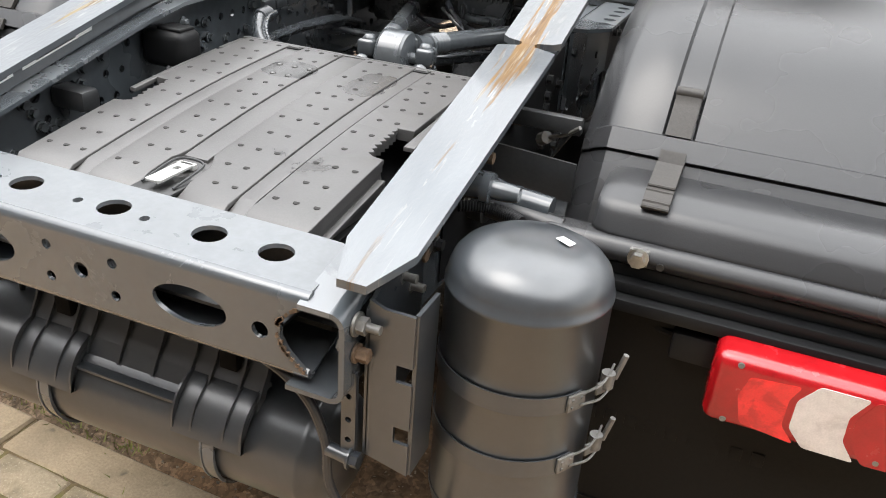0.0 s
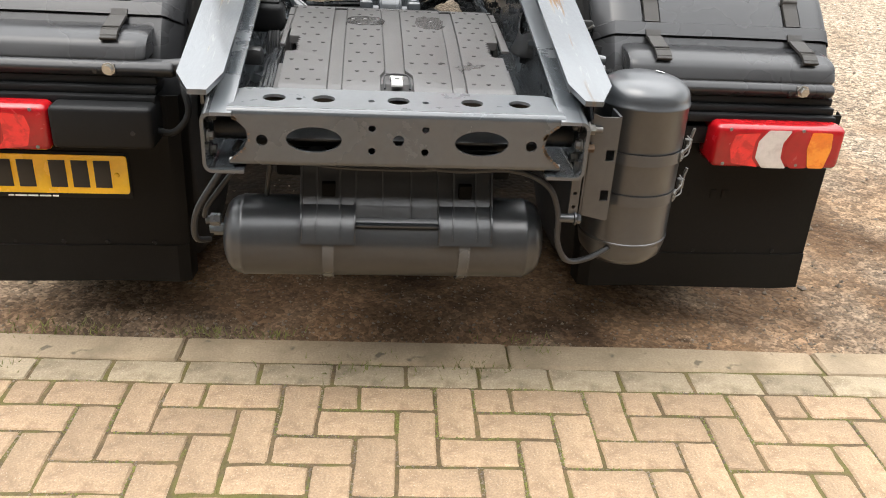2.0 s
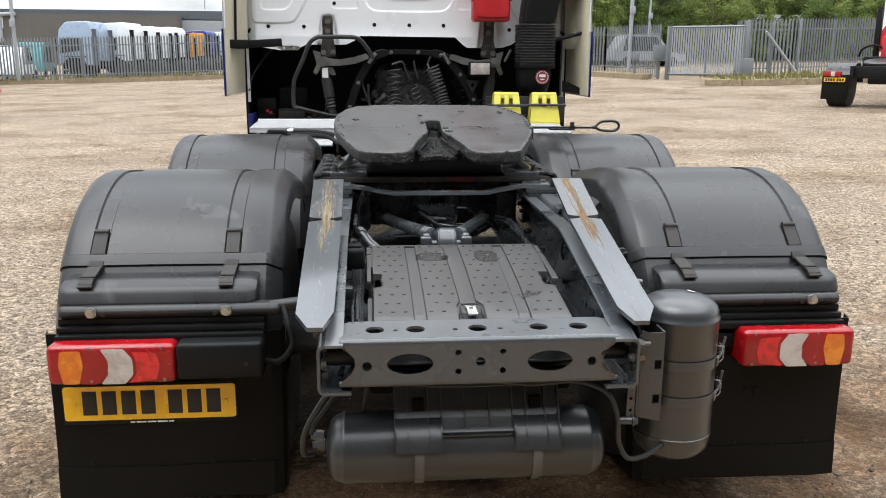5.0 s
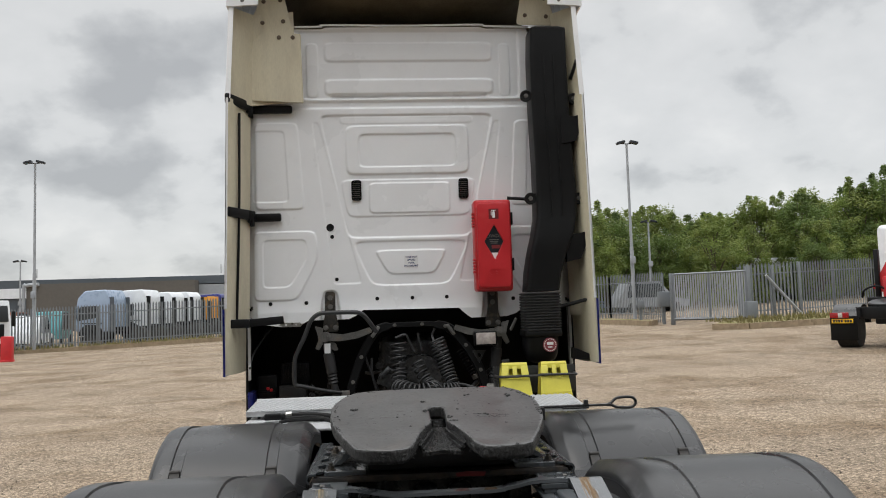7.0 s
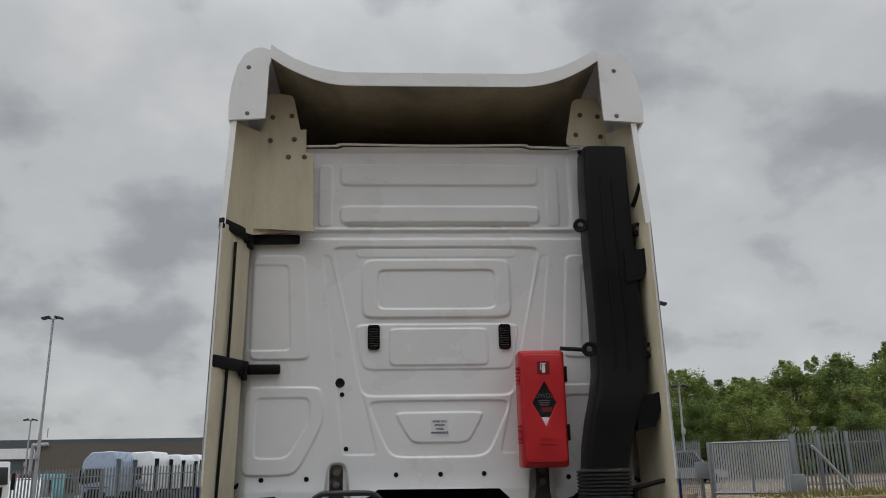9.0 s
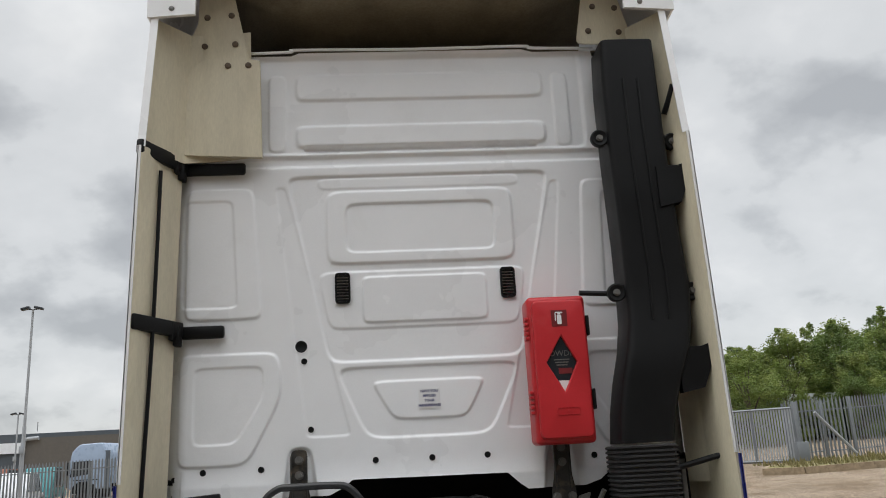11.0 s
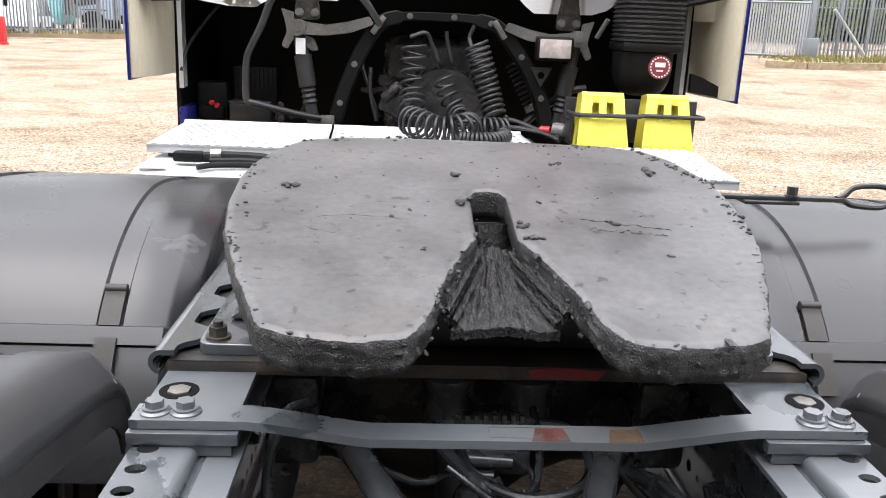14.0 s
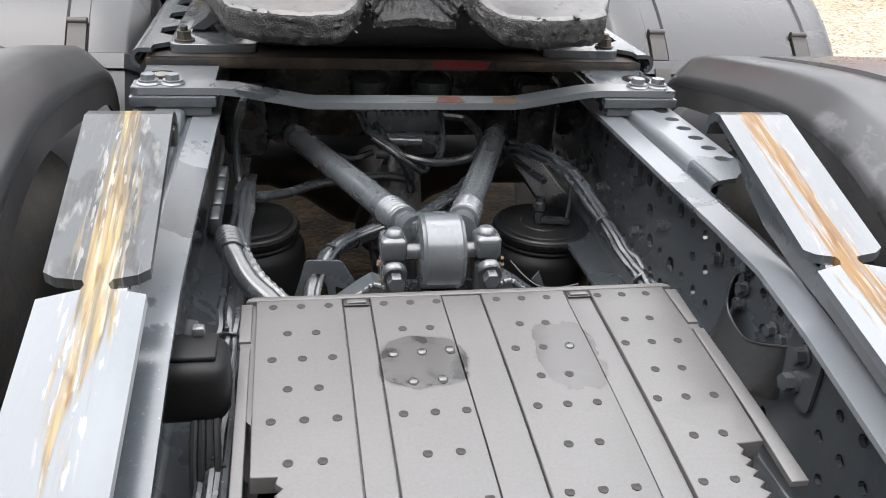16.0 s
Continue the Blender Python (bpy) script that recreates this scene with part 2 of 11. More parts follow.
TANKPAINT = surface("glossy_tank_paint", (0.023, 0.0255, 0.028), 0.38, var=0.12, scale=3, fine=60, bump=0.02, second=(0.03, 0.03, 0.03), cut=(0.52, 0.72), amount=0.4, second_scale=4, second_rough=0.4, coat=0.5, coat_rough=0.22, alpha_dist=0.003)
CAVITY = surface("oily_grey_casting", (0.068, 0.070, 0.072), 0.28, var=0.35, scale=14, fine=90, bump=0.3, second=(0.015, 0.015, 0.015), cut=(0.48, 0.62), amount=0.8, second_scale=12, second_rough=0.15, alpha_dist=0.006)
CASTPAINT = surface("painted_casting", (0.064, 0.071, 0.077), 0.27, var=0.15, scale=9, fine=80, bump=0.06, second=(0.088, 0.092, 0.096), cut=(0.5, 0.64), amount=0.5, second_scale=7, second_rough=0.2, alpha_dist=0.004, coat=0.8)
GRIMYPLATE = surface("grimy_rusted_plate", (0.018, 0.0168, 0.016), 0.42, var=0.35, scale=10, fine=120, bump=0.2, second=(0.10, 0.07, 0.048), cut=(0.46, 0.66), amount=0.7, second_scale=9, second_rough=0.6, alpha_dist=0.004)
STUDBLACK = surface("dull_black_paint_and_slot", (0.006, 0.006, 0.006), 0.8, var=0.2, scale=20, fine=200, bump=0.0, spec=0.08)
STUDMAT = surface("shaded_dimple_plastic", (0.033, 0.032, 0.031), 0.8, var=0.3, scale=90, fine=300, bump=0.0, spec=0.1)
DROPLET = surface("water_drop", (0.03, 0.029, 0.028), 0.22, var=0.05, bump=0.0, spec=0.9)
LENS_R = surface("red_lamp_lens", (0.30, 0.004, 0.007), 0.22, var=0.12, scale=30, fine=400, bump=0.1, coat=0.3, second=(0.45, 0.012, 0.016), cut=(0.45, 0.75), amount=0.4, second_scale=5, alpha_dist=0.003)
LENS_RD = surface("deep_red_lamp_lens", (0.66, 0.01, 0.014), 0.12, var=0.1, scale=40, fine=500, bump=0.1, coat=0.7, alpha_dist=0.003, second=(0.3, 0.004, 0.006), cut=(0.5, 0.6), amount=0.6, second_scale=30)
LENS_W = surface("clear_lamp_lens", (0.55, 0.5, 0.47), 0.14, var=0.1, scale=30, fine=400, bump=0.15, coat=0.6, alpha_dist=0.003, second=(0.34, 0.28, 0.26), cut=(0.48, 0.62), amount=0.6, second_scale=16)
LENS_A = surface("amber_lamp_lens", (0.7, 0.17, 0.01), 0.14, var=0.1, scale=30, fine=400, bump=0.15, coat=0.6, alpha_dist=0.003, second=(0.9, 0.35, 0.03), cut=(0.5, 0.6), amount=0.5, second_scale=18)
BROWN = surface("muddy_brown_steel", (0.12, 0.09, 0.065), 0.8, var=0.3, scale=8, fine=90, bump=0.3, alpha_dist=0.005)
STONE = surface("loose_stones", (0.165, 0.132, 0.1), 0.85, var=0.5, scale=9, fine=60, bump=0.3, alpha_dist=0.004)
PAVERGREY = surface("greyed_paving_block", (0.28, 0.226, 0.152), 0.88, var=0.2, scale=5, fine=150, bump=0.4, second=(0.13, 0.10, 0.062), cut=(0.44, 0.64), amount=0.75, second_scale=11, per_piece=0.18, alpha_dist=0.006, fleck=((0.42, 0.36, 0.26), 180, 0.62, 0.45))
KERBPALE = surface("bleached_concrete_kerb", (0.55, 0.53, 0.48), 0.88, var=0.12, scale=4, fine=150, bump=0.3, second=(0.36, 0.33, 0.27), cut=(0.5, 0.7), amount=0.5, second_scale=8, alpha_dist=0.005)
VTANK = surface("satin_tank_paint", (0.027, 0.031, 0.0355), 0.34, var=0.12, scale=3, fine=60, bump=0.02, second=(0.05, 0.05, 0.05), cut=(0.54, 0.74), amount=0.4, second_scale=4, second_rough=0.5, coat=0.9, coat_rough=0.24, alpha_dist=0.003)
PAVER = surface("buff_paving_block", (0.325, 0.227, 0.141), 0.85, var=0.3, scale=5, fine=170, bump=0.6, second=(0.165, 0.108, 0.064), cut=(0.46, 0.68), amount=0.7, second_scale=13, per_piece=0.14, alpha_dist=0.006, fleck=((0.5, 0.42, 0.31), 190, 0.63, 0.5))
KERB = surface("pale_concrete_kerb", (0.30, 0.232, 0.153), 0.88, var=0.2, scale=4, fine=150, bump=0.4, second=(0.17, 0.13, 0.08), cut=(0.46, 0.68), amount=0.6, second_scale=6, per_piece=0.07, alpha_dist=0.006, fleck=((0.085, 0.070, 0.045), 15, 0.65, 0.8))
JOINT = surface("mossy_joint_sand", (0.105, 0.073, 0.036), 0.95, var=0.35, scale=6, fine=90, bump=0.8, second=(0.10, 0.095, 0.02), cut=(0.46, 0.6), amount=0.8, second_scale=9, alpha_dist=0.01)
GRASS = surface("dry_grass", (0.17, 0.155, 0.055), 0.9, var=0.3, scale=2, fine=30, bump=0.6, second=(0.28, 0.22, 0.11), cut=(0.45, 0.65), amount=0.7, second_scale=1.5, alpha_dist=0.05)
GREENTUFT = surface("green_weed", (0.13, 0.135, 0.03), 0.8, var=0.3, scale=20, fine=60, bump=0.0)
LEAF = surface("tree_leaf", (0.16, 0.215, 0.05), 0.6, var=0.4, scale=0.35, fine=2.5, bump=0.0, second=(0.27, 0.31, 0.08), cut=(0.46, 0.62), amount=0.75, second_scale=0.6)
LEAFDK = surface("dark_tree_leaf", (0.115, 0.17, 0.042), 0.6, var=0.4, scale=0.4, fine=2.5, bump=0.0, second=(0.12, 0.17, 0.04), cut=(0.48, 0.62), amount=0.65, second_scale=0.6)


def translucent(m, share):
    """Let some light through thin leaves."""
    n, l = m.node_tree.nodes, m.node_tree.links
    b, out = n["Principled BSDF"], n["Material Output"]
    t = n.new("ShaderNodeBsdfTranslucent")
    l.new(b.inputs["Base Color"].links[0].from_socket, t.inputs["Color"])
    x = n.new("ShaderNodeMixShader")
    x.inputs[0].default_value = share
    l.new(b.outputs[0], x.inputs[1])
    l.new(t.outputs[0], x.inputs[2])
    l.new(x.outputs[0], out.inputs["Surface"])


translucent(LEAF, 0.4)
translucent(LEAFDK, 0.4)
BARK = surface("tree_bark", (0.09, 0.07, 0.05), 0.9, var=0.3, scale=3, fine=20, bump=0.5, alpha_dist=0.03)
FENCE = surface("galvanised_fence", (0.19, 0.208, 0.222), 0.55, metal=0.3, var=0.12, scale=1, fine=20, bump=0.0)
POLE = surface("grey_lamp_post", (0.33, 0.35, 0.37), 0.5, metal=0.2, var=0.08, scale=1, fine=20, bump=0.0)
CLADDING = surface("brown_wall_cladding", (0.11, 0.1, 0.088), 0.7, var=0.1, scale=0.3, fine=3, bump=0.0)
ROOFDK = surface("dark_roof_edge", (0.075, 0.09, 0.105), 0.6, var=0.08, scale=0.3, fine=3, bump=0.0)
CLADLT = surface("grey_wall_cladding", (0.3, 0.32, 0.34), 0.6, var=0.08, scale=0.3, fine=3, bump=0.0)
GLASSDK = surface("dark_window_glass", (0.02, 0.024, 0.03), 0.08, var=0.1, scale=1, fine=10, bump=0.0)
FARGLASS = surface("dull_dark_glass", (0.012, 0.014, 0.017), 0.35, var=0.1, scale=1, fine=10, bump=0.0)
TEAL = surface("teal_paint", (0.05, 0.25, 0.27), 0.4, var=0.1, bump=0.0)
SILVERBLUE = surface("pale_blue_cab_paint", (0.3, 0.38, 0.5), 0.3, var=0.06, bump=0.0, coat=0.3)
GREYWHITE = surface("far_white_paint", (0.74, 0.77, 0.8), 0.35, var=0.06, bump=0.0)
ORANGE = surface("orange_panel", (0.75, 0.33, 0.03), 0.5, var=0.06, bump=0.0)
BRICKRED = surface("red_brick_far", (0.28, 0.11, 0.07), 0.8, var=0.15, bump=0.0)
HOSE = surface("ribbed_black_hose", (0.02, 0.0205, 0.022), 0.38, var=0.15, scale=10, fine=200, bump=0.05, alpha_dist=0.002)
LOOM = surface("painted_cable_loom", (0.034, 0.038, 0.042), 0.24, var=0.25, scale=15, fine=150, bump=0.04, alpha_dist=0.002, coat=0.55, coat_rough=0.22)


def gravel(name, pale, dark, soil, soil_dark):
    """Compacted gravel with brown oily soil and painted shade where the lorry stands: stones as cells of random tone,
    damp at larger scales.
    """
    m = surface(name, pale, 0.92, var=0.14, scale=0.5, fine=22, bump=0.0, spec=0.12, second=dark, cut=(0.47, 0.66), amount=0.85, second_scale=0.55)
    n, l = m.node_tree.nodes, m.node_tree.links
    b = n["Principled BSDF"]
    co = n.new("ShaderNodeTexCoord")
    src = b.inputs["Base Color"].links[0].from_socket

    def nz(sc, det):
        t = n.new("ShaderNodeTexNoise")
        t.inputs["Scale"].default_value, t.inputs["Detail"].default_value = sc, det
        l.new(co.outputs["Object"], t.inputs["Vector"])
        return t.outputs["Fac"]

    def span(v, lo, hi, a, c):
        r = n.new("ShaderNodeMapRange")
        r.inputs[1].default_value, r.inputs[2].default_value, r.inputs[3].default_value, r.inputs[4].default_value = lo, hi, a, c
        l.new(v, r.inputs[0])
        return r.outputs[0]

    def mixc(fac, a, c):
        x = n.new("ShaderNodeMix")
        x.data_type = "RGBA"
        l.new(fac, x.inputs[0])
        for sock, v in ((x.inputs[6], a), (x.inputs[7], c)):
            if isinstance(v, tuple):
                sock.default_value = (*v, 1)
            else:
                l.new(v, sock)
        return x.outputs[2]

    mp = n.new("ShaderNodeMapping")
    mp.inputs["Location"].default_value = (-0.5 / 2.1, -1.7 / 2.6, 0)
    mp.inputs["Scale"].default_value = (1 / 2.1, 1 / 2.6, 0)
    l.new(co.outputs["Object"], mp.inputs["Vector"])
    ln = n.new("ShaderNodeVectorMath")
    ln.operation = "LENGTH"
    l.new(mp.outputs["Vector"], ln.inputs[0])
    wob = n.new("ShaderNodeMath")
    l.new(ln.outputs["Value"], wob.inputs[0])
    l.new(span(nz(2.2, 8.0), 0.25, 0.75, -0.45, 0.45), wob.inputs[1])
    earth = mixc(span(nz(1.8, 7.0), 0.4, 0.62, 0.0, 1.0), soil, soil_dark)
    # soil darkened towards the middle, painting in shade under the tail
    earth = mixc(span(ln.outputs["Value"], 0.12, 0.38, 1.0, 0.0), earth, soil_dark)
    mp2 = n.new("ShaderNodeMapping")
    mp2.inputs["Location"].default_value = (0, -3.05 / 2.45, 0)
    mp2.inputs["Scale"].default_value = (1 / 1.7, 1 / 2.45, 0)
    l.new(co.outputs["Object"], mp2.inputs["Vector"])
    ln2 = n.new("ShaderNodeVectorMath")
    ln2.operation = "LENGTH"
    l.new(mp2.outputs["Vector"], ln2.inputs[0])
    # near-black browns paint the lorry's shade over the oily soil
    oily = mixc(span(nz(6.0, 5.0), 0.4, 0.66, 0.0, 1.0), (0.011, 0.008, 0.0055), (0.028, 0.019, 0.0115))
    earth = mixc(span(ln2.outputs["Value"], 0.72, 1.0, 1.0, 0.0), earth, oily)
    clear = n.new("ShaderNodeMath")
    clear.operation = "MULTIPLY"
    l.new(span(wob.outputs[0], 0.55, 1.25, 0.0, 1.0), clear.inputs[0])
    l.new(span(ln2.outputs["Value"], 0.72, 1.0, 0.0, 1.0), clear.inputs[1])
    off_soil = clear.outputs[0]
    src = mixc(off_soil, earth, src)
    smooth_ = src
    height = []
    for scale, lo, hi in ((38.0, 0.5, 1.55), (120.0, 0.42, 1.7)):
        v = n.new("ShaderNodeTexVoronoi")
        v.inputs["Scale"].default_value = scale
        l.new(co.outputs["Object"], v.inputs["Vector"])
        sep = n.new("ShaderNodeSeparateColor")
        l.new(v.outputs["Color"], sep.inputs[0])
        g = n.new("ShaderNodeVectorMath")
        g.operation = "SCALE"
        l.new(src, g.inputs[0])
        l.new(span(sep.outputs[0], 0, 1, lo, hi), g.inputs["Scale"])
        src = g.outputs[0]
        height.append(v.outputs["Distance"])
    damp_spots = mixc(span(nz(9.0, 3.0), 0.66, 0.7, 0.0, 0.6), smooth_, (0.035, 0.024, 0.016))
    src = mixc(span(off_soil, 0, 1, 0.5, 1.0), damp_spots, src)
    l.new(src, b.inputs["Base Color"])
    bp = n.new("ShaderNodeBump")
    bp.invert = True
    bp.inputs["Strength"].default_value, bp.inputs["Distance"].default_value = 0.6, 0.012
    l.new(height[0], bp.inputs["Height"])
    l.new(bp.outputs["Normal"], b.inputs["Normal"])
    return m


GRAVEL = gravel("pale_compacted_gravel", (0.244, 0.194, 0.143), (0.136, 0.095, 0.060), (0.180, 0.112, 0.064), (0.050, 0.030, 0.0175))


def ramp_paint(name, streak, ground_, mix_dark, seed, dark, pale):
    """Pale paint scraped through along the middle: scuffed grey, bare cream primer and rust in long streaks."""
    m = bpy.data.materials.new(name)
    m.use_nodes = True
    n, l = m.node_tree.nodes, m.node_tree.links
    b = n["Principled BSDF"]
    co = n.new("ShaderNodeTexCoord")

    def nz(scale, sc, det=6.0, dist=0.3):
        mp = n.new("ShaderNodeMapping")
        mp.inputs["Scale"].default_value = (scale[0], scale[1], 0.0)
        mp.inputs["Location"].default_value = (seed, seed * 2.0, 0)
        l.new(co.outputs["Object"], mp.inputs["Vector"])
        t = n.new("ShaderNodeTexNoise")
        t.inputs["Scale"].default_value, t.inputs["Detail"].default_value, t.inputs["Distortion"].default_value = sc, det, dist
        l.new(mp.outputs["Vector"], t.inputs["Vector"])
        return t.outputs["Fac"]

    def calc(op, a, c):
        x = n.new("ShaderNodeMath")
        x.operation = op
        for sock, v in zip(x.inputs, (a, c)):
            if isinstance(v, (int, float)):
                sock.default_value = v
            else:
                l.new(v, sock)
        return x.outputs[0]

    def span(v, lo, hi, a=0.0, c=1.0):
        r = n.new("ShaderNodeMapRange")
        r.inputs[1].default_value, r.inputs[2].default_value, r.inputs[3].default_value, r.inputs[4].default_value = lo, hi, a, c
        l.new(v, r.inputs[0])
        return r.outputs[0]

    def mixc(fac, a, c):
        x = n.new("ShaderNodeMix")
        x.data_type = "RGBA"
        l.new(fac, x.inputs[0])
        for sock, v in ((x.inputs[6], a), (x.inputs[7], c)):
            if isinstance(v, tuple):
                sock.default_value = (*v, 1)
            else:
                l.new(v, sock)
        return x.outputs[2]

    sep = n.new("ShaderNodeSeparateXYZ")
    l.new(co.outputs["Object"], sep.inputs[0])
    off = calc("ABSOLUTE", calc("SUBTRACT", calc("ABSOLUTE", sep.outputs[0], 0.0), 0.437), 0.0)
    along = sep.outputs[1]
    width = calc("MINIMUM", span(along, 0.34, 0.62, -0.01, 0.02), span(along, 0.62, 0.74, 0.02, 0.011))
    near = calc("SUBTRACT", width, off)
    ragged = calc("ADD", calc("ADD", near, span(nz((1.0, 0.12, 1.0), 40, 6.0), 0.3, 0.7, -0.013, 0.013)), span(nz((1.0, 0.05, 1.0), 150, 5.0, 0.0), 0.3, 0.7, -0.014, 0.014))
    core = span(ragged, -0.006, 0.007)
    base = mixc(span(nz((1.0, 0.2, 1.0), 9), 0.42, 0.62), (0.046, 0.054, 0.062), (0.068, 0.079, 0.089))
    upper_ = span(along, 0.655, 0.665, 0.0, dark)
    base = mixc(calc("MULTIPLY", upper_, 0.6), base, (0.040, 0.0395, 0.0375))
    reach = span(off, 0.0, 0.055, 1.0, 0.0)
    scuff = span(calc("ADD", nz((1.0, 0.5, 1.0), 26, 12.0, 0.3), calc("MULTIPLY", reach, 0.14)), 0.53, 0.60, 0.0, 0.9)
    scuff = calc("MULTIPLY", scuff, calc("MULTIPLY", upper_, span(nz((1.0, 0.15, 1.0), 200, 6.0, 0.0), 0.35, 0.6, 0.6, 1.0)))
    base = mixc(scuff, base, mix_dark)
    crust = calc("MULTIPLY", span(nz((1.0, 0.3, 1.0), 60, 14.0, 0.2), 0.58, 0.68, 0.0, 0.6), upper_)
    base = mixc(crust, base, (0.17, 0.17, 0.16))
    chips = calc("MULTIPLY", span(nz((1.0, 0.14, 1.0), 170, 5.0), 0.58, 0.62, 0.0, pale), span(near, -0.02, -0.002))
    base = mixc(chips, base, (0.18, 0.18, 0.172))
    lines = calc("MULTIPLY", span(nz((1.0, 0.03, 1.0), 160, 5.0, 0.0), 0.66, 0.72, 0.0, 0.5), span(off, 0.03, 0.05, 1.0, 0.0))
    base = mixc(lines, base, (0.19, 0.19, 0.185))
    bare = mixc(span(nz((1.0, 0.05, 1.0), 130, 6.0, 0.2), 0.38, 0.6), ground_, streak)
    bare = mixc(span(nz((1.0, 0.05, 1.0), 190, 6.0, 0.2), 0.54, 0.64, 0.0, pale), bare, (0.22, 0.2, 0.16))
    bare = mixc(span(nz((1.0, 0.12, 1.0), 90, 5.0), 0.57, 0.66, 0.0, 0.7), bare, (0.07, 0.034, 0.013))
    colour = mixc(core, base, bare)
    worn = calc("MAXIMUM", calc("MAXIMUM", core, scuff), calc("MULTIPLY", upper_, 1.1))
    l.new(span(worn, 0, 1, 0.9, 0.15), b.inputs["Coat Weight"])
    l.new(span(worn, 0, 1, 0.5, 0.22), b.inputs["Specular IOR Level"])
    spots = span(nz((1.0, 1.0, 1.0), 11, 3.0), 0.735, 0.76)
    colour = mixc(spots, colour, (0.14, 0.07, 0.03))
    l.new(colour, b.inputs["Base Color"])
    l.new(span(core, 0, 1, 0.3, 0.72), b.inputs["Roughness"])
    b.inputs["Coat Roughness"].default_value = 0.05
    bp = n.new("ShaderNodeBump")
    bp.inputs["Strength"].default_value, bp.inputs["Distance"].default_value = 0.25, 0.003
    l.new(calc("ADD", core, nz((1, 0.4, 1), 120)), bp.inputs["Height"])
    bp.invert = True
    l.new(bp.outputs["Normal"], b.inputs["Normal"])
    return m


RAMPS = {-1: ramp_paint("scraped_ramp_paint", (0.20, 0.15, 0.072), (0.085, 0.072, 0.05), (0.018, 0.0175, 0.0165), 3.1, 0.9, 1.0), 1: ramp_paint("rusted_ramp_paint", (0.15, 0.088, 0.036), (0.11, 0.066, 0.03), (0.03, 0.03, 0.03), 7.7, 0.3, 0.75)}


def wet_spot(m, cx, cy, rx, ry, seed, shade, edge_shade):
    """Let water lie on a flat surface: a softly bounded patch, darker and glossier, with an oily rim."""
    n, l = m.node_tree.nodes, m.node_tree.links
    b = n["Principled BSDF"]
    co = n.new("ShaderNodeTexCoord")
    mp = n.new("ShaderNodeMapping")
    mp.inputs["Location"].default_value = (-cx / rx, -cy / ry, 0)
    mp.inputs["Scale"].default_value = (1 / rx, 1 / ry, 0)
    l.new(co.outputs["Object"], mp.inputs["Vector"])
    sep = n.new("ShaderNodeSeparateXYZ")
    l.new(mp.outputs["Vector"], sep.inputs[0])

    def calc(op, *args):
        x = n.new("ShaderNodeMath")
        x.operation = op
        for sock, v in zip(x.inputs, args):
            if isinstance(v, (int, float)):
                sock.default_value = v
            else:
                l.new(v, sock)
        return x.outputs[0]

    def span(v, lo, hi, a=0.0, c=1.0):
        r = n.new("ShaderNodeMapRange")
        r.inputs[1].default_value, r.inputs[2].default_value, r.inputs[3].default_value, r.inputs[4].default_value = lo, hi, a, c
        l.new(v, r.inputs[0])
        return r.outputs[0]

    def nz(sc, det):
        t = n.new("ShaderNodeTexNoise")
        t.inputs["Scale"].default_value, t.inputs["Detail"].default_value = sc, det
        l.new(mp.outputs["Vector"], t.inputs["Vector"])
        return t.outputs["Fac"]

    d = calc("ADD", calc("POWER", calc("ABSOLUTE", sep.outputs[0]), 3.0), calc("POWER", calc("ABSOLUTE", sep.outputs[1]), 3.0))
    d = calc("ADD", d, span(nz(1.1 + seed, 3.0), 0.25, 0.75, -0.35, 0.35))
    patch = span(d, 1.05, 0.8)
    rim = calc("MULTIPLY", span(d, 0.22, 0.5), calc("MULTIPLY", patch, span(nz(1.9 + seed, 4.0), 0.44, 0.56)))
    for fac, colour in ((patch, shade), (rim, edge_shade)):
        x = n.new("ShaderNodeMix")
        x.data_type = "RGBA"
        l.new(fac, x.inputs[0])
        l.new(b.inputs["Base Color"].links[0].from_socket, x.inputs[6])
        x.inputs[7].default_value = (*colour, 1)
        l.new(x.outputs[2], b.inputs["Base Color"])
    x = n.new("ShaderNodeMix")
    l.new(patch, x.inputs[0])
    l.new(b.inputs["Roughness"].links[0].from_socket, x.inputs[2])
    x.inputs[3].default_value = 0.24
    l.new(x.outputs[0], b.inputs["Roughness"])


wet_spot(COVER, -0.080, 0.690, 0.058, 0.052, 0.0, (0.042, 0.041, 0.04), (0.007, 0.0068, 0.0066))
wet_spot(COVER, 0.108, 0.690, 0.044, 0.070, 0.7, (0.054, 0.052, 0.051), (0.05, 0.048, 0.047))


# ---- mesh helpers ----
def part(name, bm, material, parent, label="", sharp=32):
    """Link a bmesh as one mesh object under a thing or a part."""
    bmesh.ops.recalc_face_normals(bm, faces=bm.faces[:])
    me = bpy.data.meshes.new(name)
    bm.to_mesh(me)
    bm.free()
    me.materials.append(material)
    me.shade_smooth()
    me.set_sharp_from_angle(angle=radians(sharp))
    ob = new(name, me)
    ob.parent = parent
    if label:
        tagged(ob, label)
    return ob


def thing(name, label, category, group="", kind="", at=(0, 0, 0)):
    ob = new(name)
    ob.empty_display_size = 0.1
    ob.location = at
    return tagged(ob, label, category, group, kind)


def bm_new():
    return bmesh.new()


